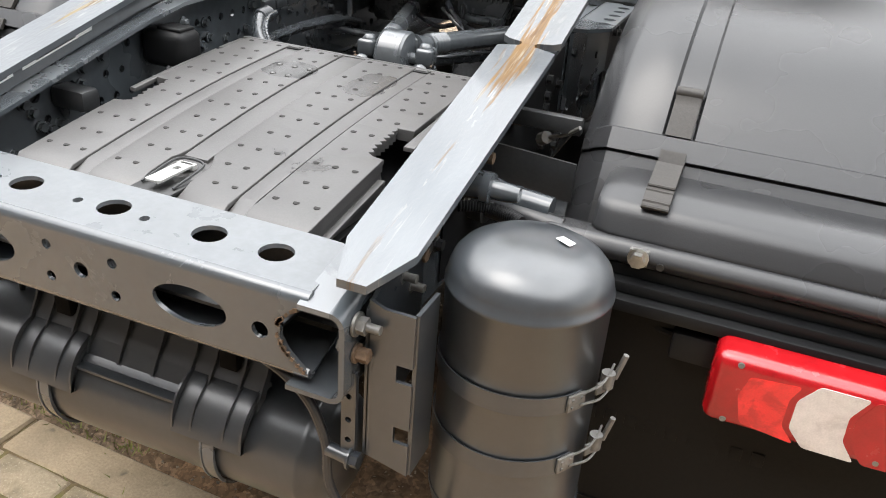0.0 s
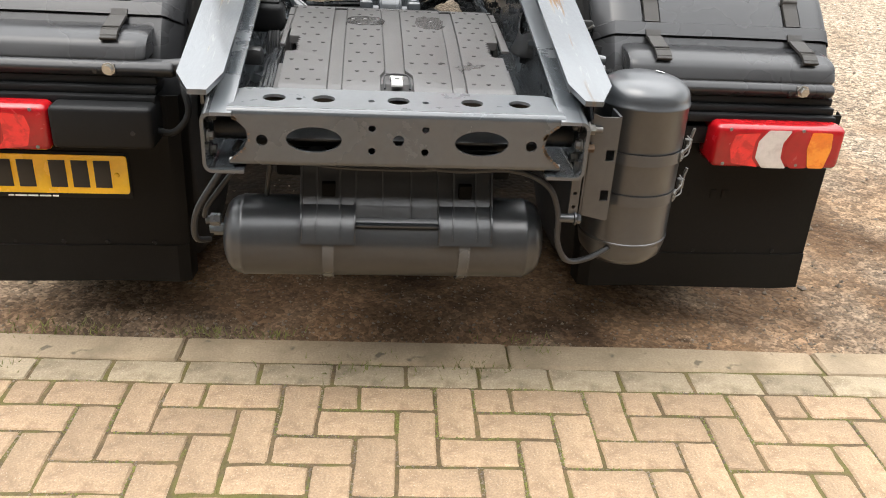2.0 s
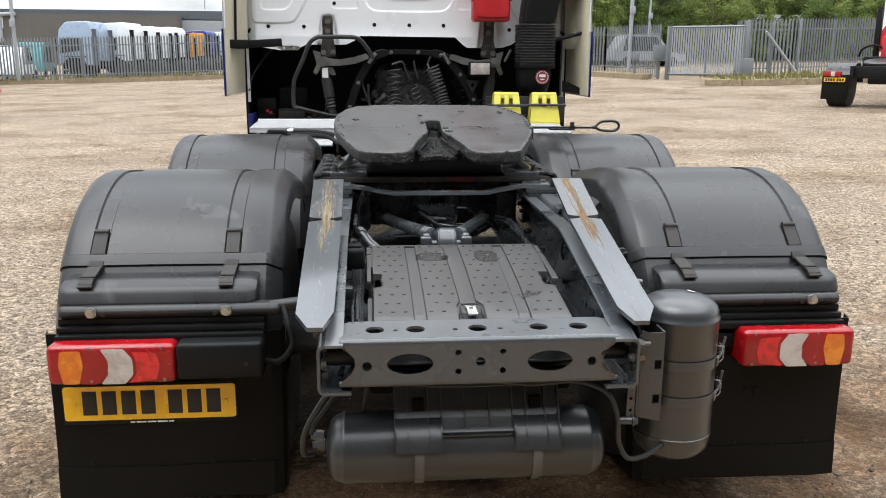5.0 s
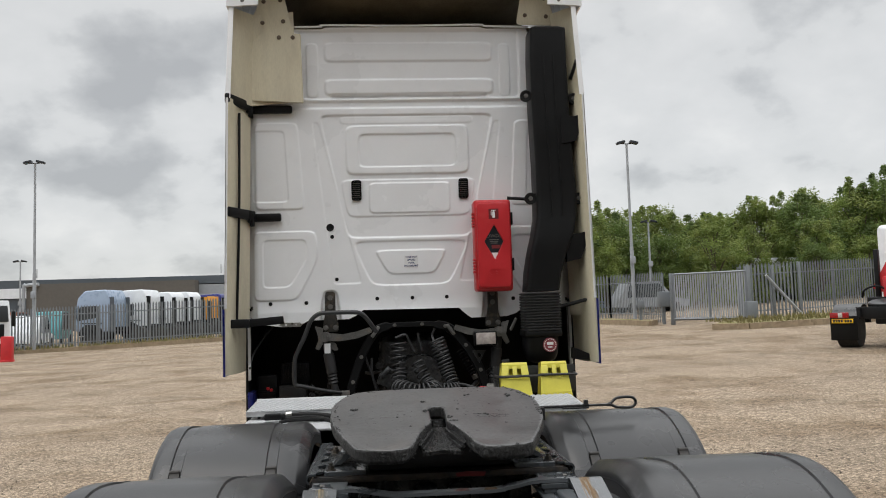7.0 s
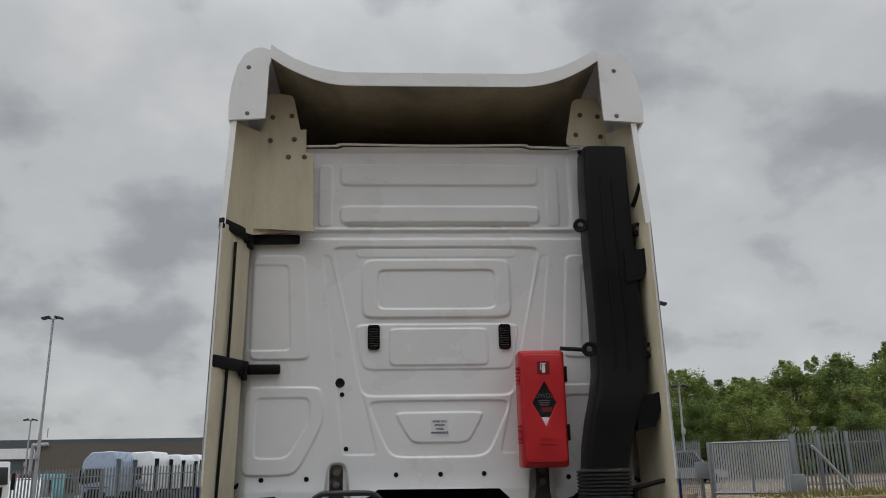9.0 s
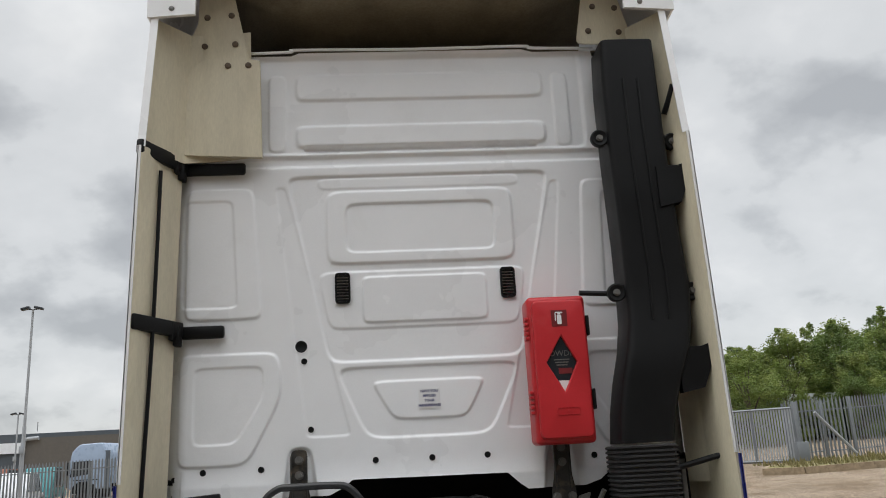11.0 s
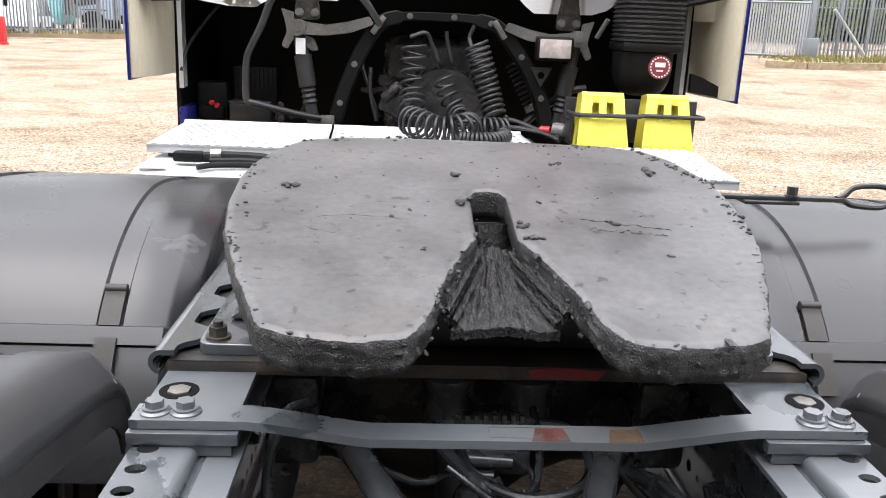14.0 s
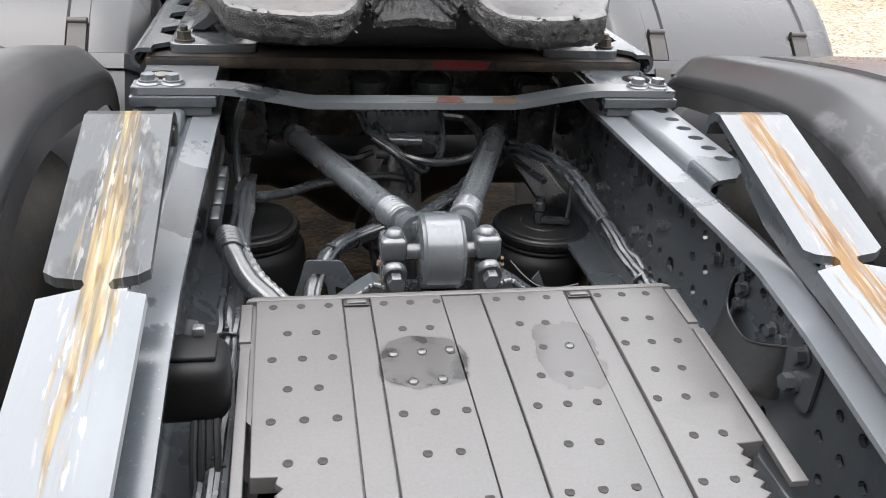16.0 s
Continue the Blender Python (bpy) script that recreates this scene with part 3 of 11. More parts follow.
def box(bm, c, s, bev=0.0, rot=None, seg=2):
    """A box at centre c with sides s and rounded edges."""
    r = bmesh.ops.create_cube(bm, size=1.0)
    vs = r["verts"]
    bmesh.ops.scale(bm, vec=Vector(s), verts=vs)
    if bev:
        es = list({e for v in vs for e in v.link_edges})
        rr = bmesh.ops.bevel(bm, geom=es, offset=bev, segments=seg, affect="EDGES", profile=0.5)
        vs = list({v for f in rr["faces"] for v in f.verts} | {v for v in vs if v.is_valid})
    m = Matrix.Translation(c) @ (rot.to_4x4() if rot is not None else Matrix.Identity(4))
    bmesh.ops.transform(bm, matrix=m, verts=vs)
    return vs


def turn(axis, deg):
    return Matrix.Rotation(radians(deg), 3, axis)


def frame_of(d):
    d = Vector(d).normalized()
    a = Vector((0, 0, 1)) if abs(d.z) < 0.9 else Vector((1, 0, 0))
    u = d.cross(a).normalized()
    return u, d.cross(u).normalized(), d


def cyl(bm, a, b, r, n=20, r2=None):
    """A capped cylinder or cone from a to b."""
    a, b = Vector(a), Vector(b)
    u, v, d = frame_of(b - a)
    r2 = r if r2 is None else r2
    rings = []
    for p, rad in ((a, r), (b, r2)):
        rings.append([bm.verts.new(p + rad * (math.cos(t) * u + math.sin(t) * v)) for t in (2 * math.pi * i / n for i in range(n))])
    for i in range(n):
        j = (i + 1) % n
        bm.faces.new((rings[0][i], rings[0][j], rings[1][j], rings[1][i]))
    bm.faces.new(rings[0][::-1])
    bm.faces.new(rings[1])


def lathe(bm, a, d, prof, n=32):
    """Turn a profile of (distance along d, radius) about the axis through a."""
    a = Vector(a)
    u, v, d = frame_of(d)
    rings = []
    for h, r in prof:
        rings.append([bm.verts.new(a + h * d + max(r, 1e-4) * (math.cos(t) * u + math.sin(t) * v)) for t in (2 * math.pi * i / n for i in range(n))])
    for q, s in zip(rings, rings[1:]):
        for i in range(n):
            j = (i + 1) % n
            bm.faces.new((q[i], q[j], s[j], s[i]))
    bm.faces.new(rings[0][::-1])
    bm.faces.new(rings[-1])


def spline(pts, per=6):
    """A smooth run through the given points."""
    p = [Vector(q) for q in pts]
    if len(p) < 3:
        return p
    p = [2 * p[0] - p[1]] + p + [2 * p[-1] - p[-2]]
    out = []
    for i in range(1, len(p) - 2):
        a, b, c, d = p[i - 1:i + 3]
        for k in range(per):
            t = k / per
            out.append(0.5 * ((2 * b) + (c - a) * t + (2 * a - 5 * b + 4 * c - d) * t * t + (3 * b - a - 3 * c + d) * t ** 3))
    return out + [p[-2]]


def tube(bm, pts, r, n=10, smooth=6):
    """A round tube along points; r may be a function of the share of the way."""
    p = spline(pts, smooth) if smooth else [Vector(q) for q in pts]
    d = (p[1] - p[0]).normalized()
    u, v, _ = frame_of(d)
    rings = []
    for i, q in enumerate(p):
        nd = (p[min(i + 1, len(p) - 1)] - p[max(i - 1, 0)]).normalized()
        u = (u - nd * u.dot(nd)).normalized()
        v = nd.cross(u)
        rad = r(i / (len(p) - 1)) if callable(r) else r
        rings.append([bm.verts.new(q + rad * (math.cos(t) * u + math.sin(t) * v)) for t in (2 * math.pi * k / n for k in range(n))])
    for q, s in zip(rings, rings[1:]):
        for i in range(n):
            j = (i + 1) % n
            bm.faces.new((q[i], q[j], s[j], s[i]))
    bm.faces.new(rings[0][::-1])
    bm.faces.new(rings[-1])


def oval(cx, cy, rx, ry=None, n=16):
    ry = rx if ry is None else ry
    return [(cx + rx * math.cos(2 * math.pi * i / n), cy + ry * math.sin(2 * math.pi * i / n)) for i in range(n)]


def rounded(pts, r, n=4):
    """A polygon with its corners rounded by r."""
    out, k = [], len(pts)
    for i in range(k):
        a, b, c = (Vector(pts[(i + j) % k]) for j in (-1, 0, 1))
        u, w = (a - b), (c - b)
        q = min(r, u.length * 0.45, w.length * 0.45)
        s, e = b + u.normalized() * q, b + w.normalized() * q
        for j in range(n + 1):
            t = j / n
            out.append(tuple((1 - t) ** 2 * s + 2 * t * (1 - t) * b + t * t * e))
    return out


def plate(bm, outer, thick, m, holes=(), bev=0.0):
    """A flat plate with holes, drawn in its own x-y plane, thick along its z, laid by the matrix m."""
    tmp = bmesh.new()
    es = []
    for loop in (outer, *holes):
        vs = [tmp.verts.new((x, y, 0)) for x, y in loop]
        es += [tmp.edges.new((vs[i], vs[(i + 1) % len(vs)])) for i in range(len(vs))]
    if holes:
        bmesh.ops.triangle_fill(tmp, use_beauty=True, use_dissolve=False, edges=es)
    else:
        tmp.faces.new(tmp.verts[:])
    r = bmesh.ops.extrude_face_region(tmp, geom=tmp.faces[:])
    bmesh.ops.translate(tmp, vec=(0, 0, thick), verts=[g for g in r["geom"] if isinstance(g, bmesh.types.BMVert)])
    bmesh.ops.recalc_face_normals(tmp, faces=tmp.faces[:])
    if bev:
        rim = [e for e in tmp.edges if len(e.link_faces) == 2 and all(v.co.z > thick - 1e-6 for v in e.verts) and e.calc_face_angle() > 1.0]
        bmesh.ops.bevel(tmp, geom=rim, offset=bev, segments=3, affect="EDGES", profile=0.5)
    bmesh.ops.transform(tmp, matrix=m, verts=tmp.verts[:])
    me = bpy.data.meshes.new("tmp")
    tmp.to_mesh(me)
    tmp.free()
    bm.from_mesh(me)
    bpy.data.meshes.remove(me)


XZ = Matrix(((1, 0, 0, 0), (0, 0, 1, 0), (0, 1, 0, 0), (0, 0, 0, 1)))      # draw (x, z), thick along +y
YZ = Matrix(((0, 0, 1, 0), (1, 0, 0, 0), (0, 1, 0, 0), (0, 0, 0, 1)))      # draw (y, z), thick along +x
XY = Matrix.Identity(4)                                                     # draw (x, y), thick along +z


def at(m, x=0, y=0, z=0):
    return Matrix.Translation((x, y, z)) @ m


def sheet(bm, f, us, vs, thick=None):
    """A surface f(u, v) over two runs of numbers; thick: a vector function or None."""
    g = [[bm.verts.new(f(u, v)) for v in vs] for u in us]
    for i in range(len(us) - 1):
        for j in range(len(vs) - 1):
            bm.faces.new((g[i][j], g[i + 1][j], g[i + 1][j + 1], g[i][j + 1]))
    if thick:
        h = [[bm.verts.new(Vector(f(u, v)) + Vector(thick(u, v))) for v in vs] for u in us]
        for i in range(len(us) - 1):
            for j in range(len(vs) - 1):
                bm.faces.new((h[i][j], h[i][j + 1], h[i + 1][j + 1], h[i + 1][j]))
        edge = [(i, 0) for i in range(len(us))] + [(len(us) - 1, j) for j in range(1, len(vs))]
        edge += [(i, len(vs) - 1) for i in range(len(us) - 2, -1, -1)] + [(0, j) for j in range(len(vs) - 2, 0, -1)]
        for (a, b), (c, d) in zip(edge, edge[1:] + edge[:1]):
            bm.faces.new((g[a][b], h[a][b], h[c][d], g[c][d]))


def lin(a, b, n):
    return [a + (b - a) * i / (n - 1) for i in range(n)]


def hexbolt(bm, p, d, r=0.012, h=0.012, washer=True):
    p, d = Vector(p), Vector(d).normalized()
    if washer:
        cyl(bm, p, p + d * 0.004, r * 1.5, 14)
    cyl(bm, p + d * 0.004, p + d * (0.004 + h), r * 1.1, 6)


def writing(name, body, size, m, material, parent, bold=0.0):
    """Flat letters of the built-in font as a mesh."""
    cu = bpy.data.curves.new(name, "FONT")
    cu.body, cu.size, cu.align_x, cu.align_y = body, size, "CENTER", "CENTER"
    cu.resolution_u = 2
    cu.offset = bold
    tmp = new("tmp_text", cu)
    me = bpy.data.meshes.new_from_object(tmp.evaluated_get(bpy.context.evaluated_depsgraph_get()))
    bpy.data.objects.remove(tmp)
    bpy.data.curves.remove(cu)
    me.materials.clear()
    me.materials.append(material)
    ob = new(name, me)
    ob.parent = parent
    ob.matrix_basis = m
    return ob


rnd = random.Random(7)

# ---- ground ----
def rise(x, y):
    """Height of the yard: level under the lorry, rising away to the fence."""
    s = 0.6 * x + 0.5 * y - 7.0
    return 0.045 * (0.5 * (s + math.sqrt(s * s + 6.0))) - 0.028 if s < 60 else 0.045 * s - 0.02


def kerb_y(x):
    return 0.326 - 0.0385 * x


bm = bm_new()
steps = [-900, -300, -120, -60, -30, -15, -8, -5] + [-4 + 0.25 * i for i in range(33)] + [5, 8, 12, 17, 23, 30, 38, 48, 60, 80, 120, 300, 900]
ysteps = [-900, -200, -60, -20, -8] + [-3 + 0.25 * i for i in range(41)] + [8.5, 11, 14, 18, 23, 29, 36, 44, 54, 70, 100, 160, 300, 900]
sheet(bm, lambda x, y: (x, y, min(rise(x, y), 3.0) - (0.06 if y < kerb_y(x) - 0.06 and abs(x) < 6 and y > -6 else 0.0) + 0.012 * noise.noise((x * 1.3, y * 1.3, 0))), steps, ysteps)
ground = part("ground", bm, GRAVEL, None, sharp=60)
tagged(ground, "pale compacted gravel yard with brown oily soil, shade painted under the lorry", "ground", kind="structure")

def pebbles(name, count, area, size, seed, mat, label):
    """Loose stones as one mesh: small crushed octahedra."""
    r = random.Random(seed)
    vs, fs = [], []
    for _ in range(count):
        x, y = area(r)
        s = size(r)
        z = rise(x, y) + 0.012 * noise.noise((x * 1.3, y * 1.3, 0)) + s * 0.25
        k = len(vs)
        a = r.uniform(0, 6.28)
        ca, sa = math.cos(a), math.sin(a)
        for dx, dy, dz in ((1, 0, 0), (0, 1, 0), (-1, 0, 0), (0, -1, 0), (0, 0, 0.7), (0, 0, -0.7)):
            q = s * r.uniform(0.6, 1.15)
            vs.append((x + q * (dx * ca - dy * sa * 0.75), y + q * (dx * sa + dy * ca * 0.75), z + q * dz))
        for a1, b1 in ((0, 1), (1, 2), (2, 3), (3, 0)):
            fs += [(k + a1, k + b1, k + 4), (k + b1, k + a1, k + 5)]
    me = bpy.data.meshes.new(name)
    me.from_pydata(vs, [], fs)
    me.materials.append(mat)
    ob = new(name, me)
    return tagged(ob, label, "stones", kind="stuff")


def near_kerb(r):
    x = r.uniform(-2.2, 2.4)
    return x, kerb_y(x) + 0.02 + abs(r.gauss(0, 0.45))


pebbles("loose_gravel", 3400, near_kerb, lambda r: min(0.02, 0.002 + abs(r.gauss(0, 0.003))), 3, STONE, "small loose stones scattered along the kerb")
pebbles("yard_gravel", 5200, lambda r: (r.choice((-1, 1)) * r.uniform(1.15, 4.8), r.uniform(0.3, 9)), lambda r: min(0.03, 0.004 + abs(r.gauss(0, 0.006))), 4, STONE, "small loose stones on the gravel yard")

# weeds at the edge of the gravel
bm = bm_new()
for cx, cy, nn, sp in ((-1.66, 0.42, 220, 0.05), (-0.95, 0.385, 120, 0.05), (-0.55, 0.37, 90, 0.04), (-0.35, 0.355, 60, 0.03), (-1.2, 0.40, 80, 0.06), (0.4, 0.33, 30, 0.05), (1.72, 0.27, 40, 0.03), (-1.1, 0.205, 40, 0.05), (-0.1, 0.2, 70, 0.07), (0.25, 0.19, 60, 0.05), (0.45, 0.26, 40, 0.02)):
    for _ in range(nn):
        x, y = cx + rnd.gauss(0, sp * 1.6), cy + rnd.gauss(0, sp * 0.5)
        a, h, w = rnd.uniform(0, 6.28), rnd.uniform(0.003, 0.02), 0.0022
        lx, ly = rnd.gauss(0, 0.012), rnd.gauss(0, 0.012)
        q = [bm.verts.new((x - w * math.cos(a), y - w * math.sin(a), -0.006)), bm.verts.new((x + w * math.cos(a), y + w * math.sin(a), -0.006)), bm.verts.new((x + lx, y + ly, h))]
        bm.faces.new(q)
weeds = part("weeds", bm, GREENTUFT, None)
tagged(weeds, "small green weeds growing along the kerb", "weeds", kind="stuff")

# plain unseen wall added behind the camera, cutting sky light on rear-facing surfaces
bm = bm_new()
box(bm, (0, -7.2, 3.6), (60, 3.0, 7.4))
tagged(part("wall_rear", bm, CLADDING, None), "unseen dark clad wall added behind the paving to block sky light", "wall", kind="structure")

# ---- the lorry: chassis ----
lorry = thing("tractor_unit", "white three-axle tractor unit with grey chassis, parked without a trailer", "lorry")


def rail_top(y):
    """Top of the frame rails: level ahead, falling away to the tail."""
    pts = ((-0.01, 0.805), (0.60, 0.945), (0.72, 0.965), (0.84, 0.968), (7, 0.968))
    for (a, p), (b, q) in zip(pts, pts[1:]):
        if y <= b:
            return p + (q - p) * (y - a) / (b - a)
    return 0.968


RAIL_YS = [-0.01, 0.1, 0.25, 0.4, 0.55, 0.60, 0.66, 0.72, 0.78, 0.84, 1.1, 1.5, 2.0, 3.0, 4.5, 6.2]
WEB, FLANGE, LOW, FOLD = 0.430, 0.365, 0.664, 0.022
r_holes = random.Random(11)
web_holes = []
for gx in range(60):
    for gz in range(4):
        y, z = 0.34 + 0.047 * gx + (0.0235 if gz % 2 else 0), 0.735 + 0.052 * gz
        if z < rail_top(y) - 0.045 and r_holes.random() < 0.78 and y < 2.6 and not (0.60 < y < 0.71 and z < 0.92):
            web_holes.append(oval(y, z, r_holes.choice((0.008, 0.009, 0.009, 0.0135)), n=10))
for sx in (-1, 1):
    bm = bm_new()
    outline = [(y, rail_top(y) - FOLD) for y in RAIL_YS] + [(6.2, LOW + FOLD), (-0.01, LOW + FOLD)]
    plate(bm, outline, 0.008, at(YZ, sx * WEB - 0.004), web_holes)
    # folded corners and flanges
    for zf, up in ((rail_top, 1), (lambda y: LOW, -1)):
        sheet(bm, lambda y, a: (sx * (WEB + 0.004 - FOLD + FOLD * math.cos(a)), y, zf(y) - up * FOLD + up * FOLD * math.sin(a)), RAIL_YS, lin(0, math.pi / 2, 6), lambda y, a: (-sx * 0.008 * math.cos(a), 0, -up * 0.008 * math.sin(a)))
        if up < 0:
            sheet(bm, lambda y, k: (sx * (WEB + 0.004 - FOLD + (0.345 - WEB - 0.004 + FOLD) * k), y, LOW), RAIL_YS, (0, 1), lambda y, k: (0, 0, 0.008))
    rail = part("frame_rail", bm, CHASSIS, lorry, "grey painted steel channel rail pierced with rows of holes")
    bm = bm_new()
    sheet(bm, lambda y, k: (sx * (WEB + 0.004 - FOLD + (FLANGE - WEB - 0.004 + FOLD) * k), y, rail_top(y)), RAIL_YS, (0, 1), lambda y, k: (0, 0, -0.008))
    part("top_flange", bm, WEATHERED, rail, "weathered grey top flange with pale patches")
    # black sheet added behind the pierced web to keep its holes dark
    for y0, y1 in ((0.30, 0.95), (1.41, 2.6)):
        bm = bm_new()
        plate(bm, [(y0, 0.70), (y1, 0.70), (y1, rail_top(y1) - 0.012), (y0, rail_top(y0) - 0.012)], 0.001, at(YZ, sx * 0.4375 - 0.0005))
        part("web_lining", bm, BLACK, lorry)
    # bolts and nuts along the web
    for _ in range(34):
        y, z = r_holes.uniform(0.1, 1.9), r_holes.uniform(0.73, 0.93)
        if z < rail_top(y) - 0.04:
            bm = bm_new()
            hexbolt(bm, (sx * (WEB - 0.005), y, z), (-sx, 0, 0), 0.0085, 0.009)
            part("rail_bolt", bm, CHASSIS, lorry)
            if y > 0.2:
                bm = bm_new()
                hexbolt(bm, (sx * (WEB + 0.005), y, z), (sx, 0, 0), 0.0085, 0.010)
                part("rail_nut", bm, DARKPAINT, lorry)
for y, z in ((0.02, 0.735), (0.2, 0.80), (0.235, 0.825), (0.47, 0.86), (0.62, 0.885)):
    bm = bm_new()
    hexbolt(bm, (WEB + 0.005, y, z), (1, 0, 0), 0.0095, 0.016)
    part("rusty_bolt", bm, RUSTBOLT, lorry, "rusted hexagon bolt")
for y, z, ln in ((0.02, 0.78, 0.05), (0.045, 0.722, 0.045), (0.13, 0.80, 0.05), (0.16, 0.77, 0.05), (0.30, 0.85, 0.03), (0.36, 0.83, 0.03)):
    bm = bm_new()
    hexbolt(bm, (WEB + 0.005, y, z), (1, 0, 0), 0.0115, 0.012)
    cyl(bm, (WEB + 0.012, y, z), (WEB + 0.005 + ln * 0.7, y, z), 0.0065, 12)
    part("stud_bolt", bm, GALV, lorry, "threaded stud with nut")

# end cross-member: a folded plate with large lightening holes
bm = bm_new()
face_holes = [oval(s * 0.1885, 0.7455, 0.0615, 0.0295, 28) for s in (-1, 1)]
face_holes += [oval(s * 0.060, z, 0.0085, n=12) for s in (-1, 1) for z in (0.775, 0.722)]
face_holes += [oval(0, 0.748, 0.013, n=14), oval(-0.303, 0.742, 0.013, n=14), oval(0.303, 0.742, 0.013, n=14)]
end_r = [(0.376, 0.800), (0.352, 0.782), (0.336, 0.765), (0.334, 0.742), (0.345, 0.722), (0.362, 0.706), (0.376, 0.694)]
outline = [(-x, z) for x, z in end_r] + [(x, z) for x, z in end_r[::-1]]
plate(bm, outline, 0.007, at(XZ, 0, -0.003), face_holes)
top_holes = [oval(x, 0.075, 0.026, 0.024, 22) for x in (-0.281, -0.17, 0.0, 0.17, 0.281)]
top_holes += [oval(s * 0.062, 0.068, 0.008, n=10) for s in (-1, 1)] + [oval(-0.225, 0.07, 0.007, n=10)]
top_bm = bm_new()
plate(top_bm, [(-0.374, 0.012), (0.374, 0.012), (0.372, 0.125), (0.350, 0.140), (0.30, 0.142), (-0.30, 0.142), (-0.350, 0.140), (-0.372, 0.125)], 0.007, Matrix.Translation((0, 0, 0.807 - 0.05 * 0.012)) @ Matrix(((1, 0, 0, 0), (0, 1, 0, 0), (0, 0.05, 1, 0), (0, 0, 0, 1))), top_holes)
for zc, s in ((0.800, 1), (0.694, -1)):
    sheet(bm, lambda x, k: (x, 0.0045 + 0.0145 * (1 - math.cos(k)) - 0.0075, zc + s * 0.0145 * math.sin(k)), lin(-0.376, 0.376, 3), lin(0, math.pi / 2, 7), lambda x, k: (0, 0.006, -s * 0.005))
plate(bm, [(-0.376, 0.008), (0.376, 0.008), (0.36, 0.11), (-0.36, 0.11)], 0.007, at(XY, 0, 0, 0.681))
cross = part("end_crossmember", bm, CHASSIS, lorry, "folded grey steel cross-member with round and oval lightening holes", sharp=40)
part("top_plate", top_bm, PALETOP, cross, "top flange in paler grey for sky light, with round holes", sharp=40)
bm = bm_new()
for s in (-1, 1):
    for _ in range(26):
        t = rnd.random()
        i = min(5, int(t * 6))
        (x0, z0), (x1, z1) = end_r[i], end_r[i + 1]
        f = t * 6 - i
        if s < 0 and rnd.random() < 0.5:
            continue
        q = rnd.uniform(0.0012, 0.0034)
        box(bm, (s * (x0 + (x1 - x0) * f - 0.004), -0.003, z0 + (z1 - z0) * f), (q * 2, 0.004, q * 2.4), rot=turn("Y", rnd.uniform(0, 90)))
tagged(part("rust_crust", bm, RUSTBOLT, cross), "flaking rust along the torn plate edge", kind="stuff")

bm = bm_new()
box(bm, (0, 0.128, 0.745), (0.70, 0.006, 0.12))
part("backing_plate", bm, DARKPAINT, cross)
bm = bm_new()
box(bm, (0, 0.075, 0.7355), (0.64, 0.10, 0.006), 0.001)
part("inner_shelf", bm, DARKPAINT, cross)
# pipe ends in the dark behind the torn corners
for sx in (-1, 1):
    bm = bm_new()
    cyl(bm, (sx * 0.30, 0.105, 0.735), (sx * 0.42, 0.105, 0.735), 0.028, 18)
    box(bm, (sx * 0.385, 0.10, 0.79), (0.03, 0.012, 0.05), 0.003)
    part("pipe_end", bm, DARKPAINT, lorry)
    for y, z in ((0.02, 0.742), (0.05, 0.70), (0.06, 0.775)):
        bm = bm_new()
        hexbolt(bm, (sx * (WEB - 0.005), y, z), (-sx, 0, 0), 0.0095, 0.010)
        part("rail_bolt", bm, GALV, lorry)

# sloping slide ramps outside the rails
for sx in (-1, 1):
    xi, xo, xm = 0.386, 0.494, 0.437
    bm = bm_new()
    lower = [(xi + 0.004, 0.075), (xi + 0.030, 0.0), (xm + 0.020, 0.0), (xo - 0.002, 0.072), (xo, 0.638), (xm + 0.016, 0.650), (xm + 0.013, 0.657), (xm - 0.011, 0.657), (xm - 0.014, 0.650), (xi, 0.640)]
    upper = [(xm + 0.013, 0.657), (xm + 0.016, 0.663), (xo - 0.012, 0.668), (xo, 0.676), (xo + 0.001, 0.940), (xi, 0.940), (xi, 0.676), (xi + 0.012, 0.668), (xm - 0.014, 0.663), (xm - 0.011, 0.657)]
    for shape, y_, z_, k_ in ((lower, 0.02, 0.857, 0.2455), (upper, 0.657, 1.0134, 0.3272)):
        plate(bm, [(sx * x, y) for x, y in shape], 0.012, Matrix.Translation((0, 0, z_ - k_ * y_ - 0.012)) @ Matrix(((1, 0, 0, 0), (0, 1, 0, 0), (0, k_, 1, 0), (0, 0, 0, 1))))
    # turned-down nose
    nose = [(0.940, 1.106), (0.958, 1.1045), (0.971, 1.095), (0.976, 1.078)]
    sheet(bm, lambda k, x: (sx * x, *nose[k]), (0, 1, 2, 3), (xi, xo), lambda k, x: (0, -0.008, -0.011))
    ramp = part("slide_ramp", bm, RAMPS[sx], lorry, "sloping steel slide ramp with worn pale paint and rust")
    bm = bm_new()
    plate(bm, [(0.12, 0.835), (0.62, 0.955), (0.72, 0.972), (0.80, 0.992), (0.86, 1.02), (0.91, 1.055), (0.95, 1.065), (0.12, 0.868)], 0.010, at(YZ, sx * 0.413 - 0.005), [oval(0.60, 0.985, 0.007, n=10), oval(0.66, 1.0, 0.007, n=10), oval(0.71, 1.01, 0.009, n=10)])
    plate(bm, [(0.10, 0.79), (0.62, 0.92), (0.72, 0.94), (0.72, 0.985), (0.62, 0.985), (0.10, 0.86)], 0.008, at(YZ, sx * 0.446 - 0.004))
    part("ramp_web", bm, CHASSIS, ramp, "grey painted web plate below the ramp")

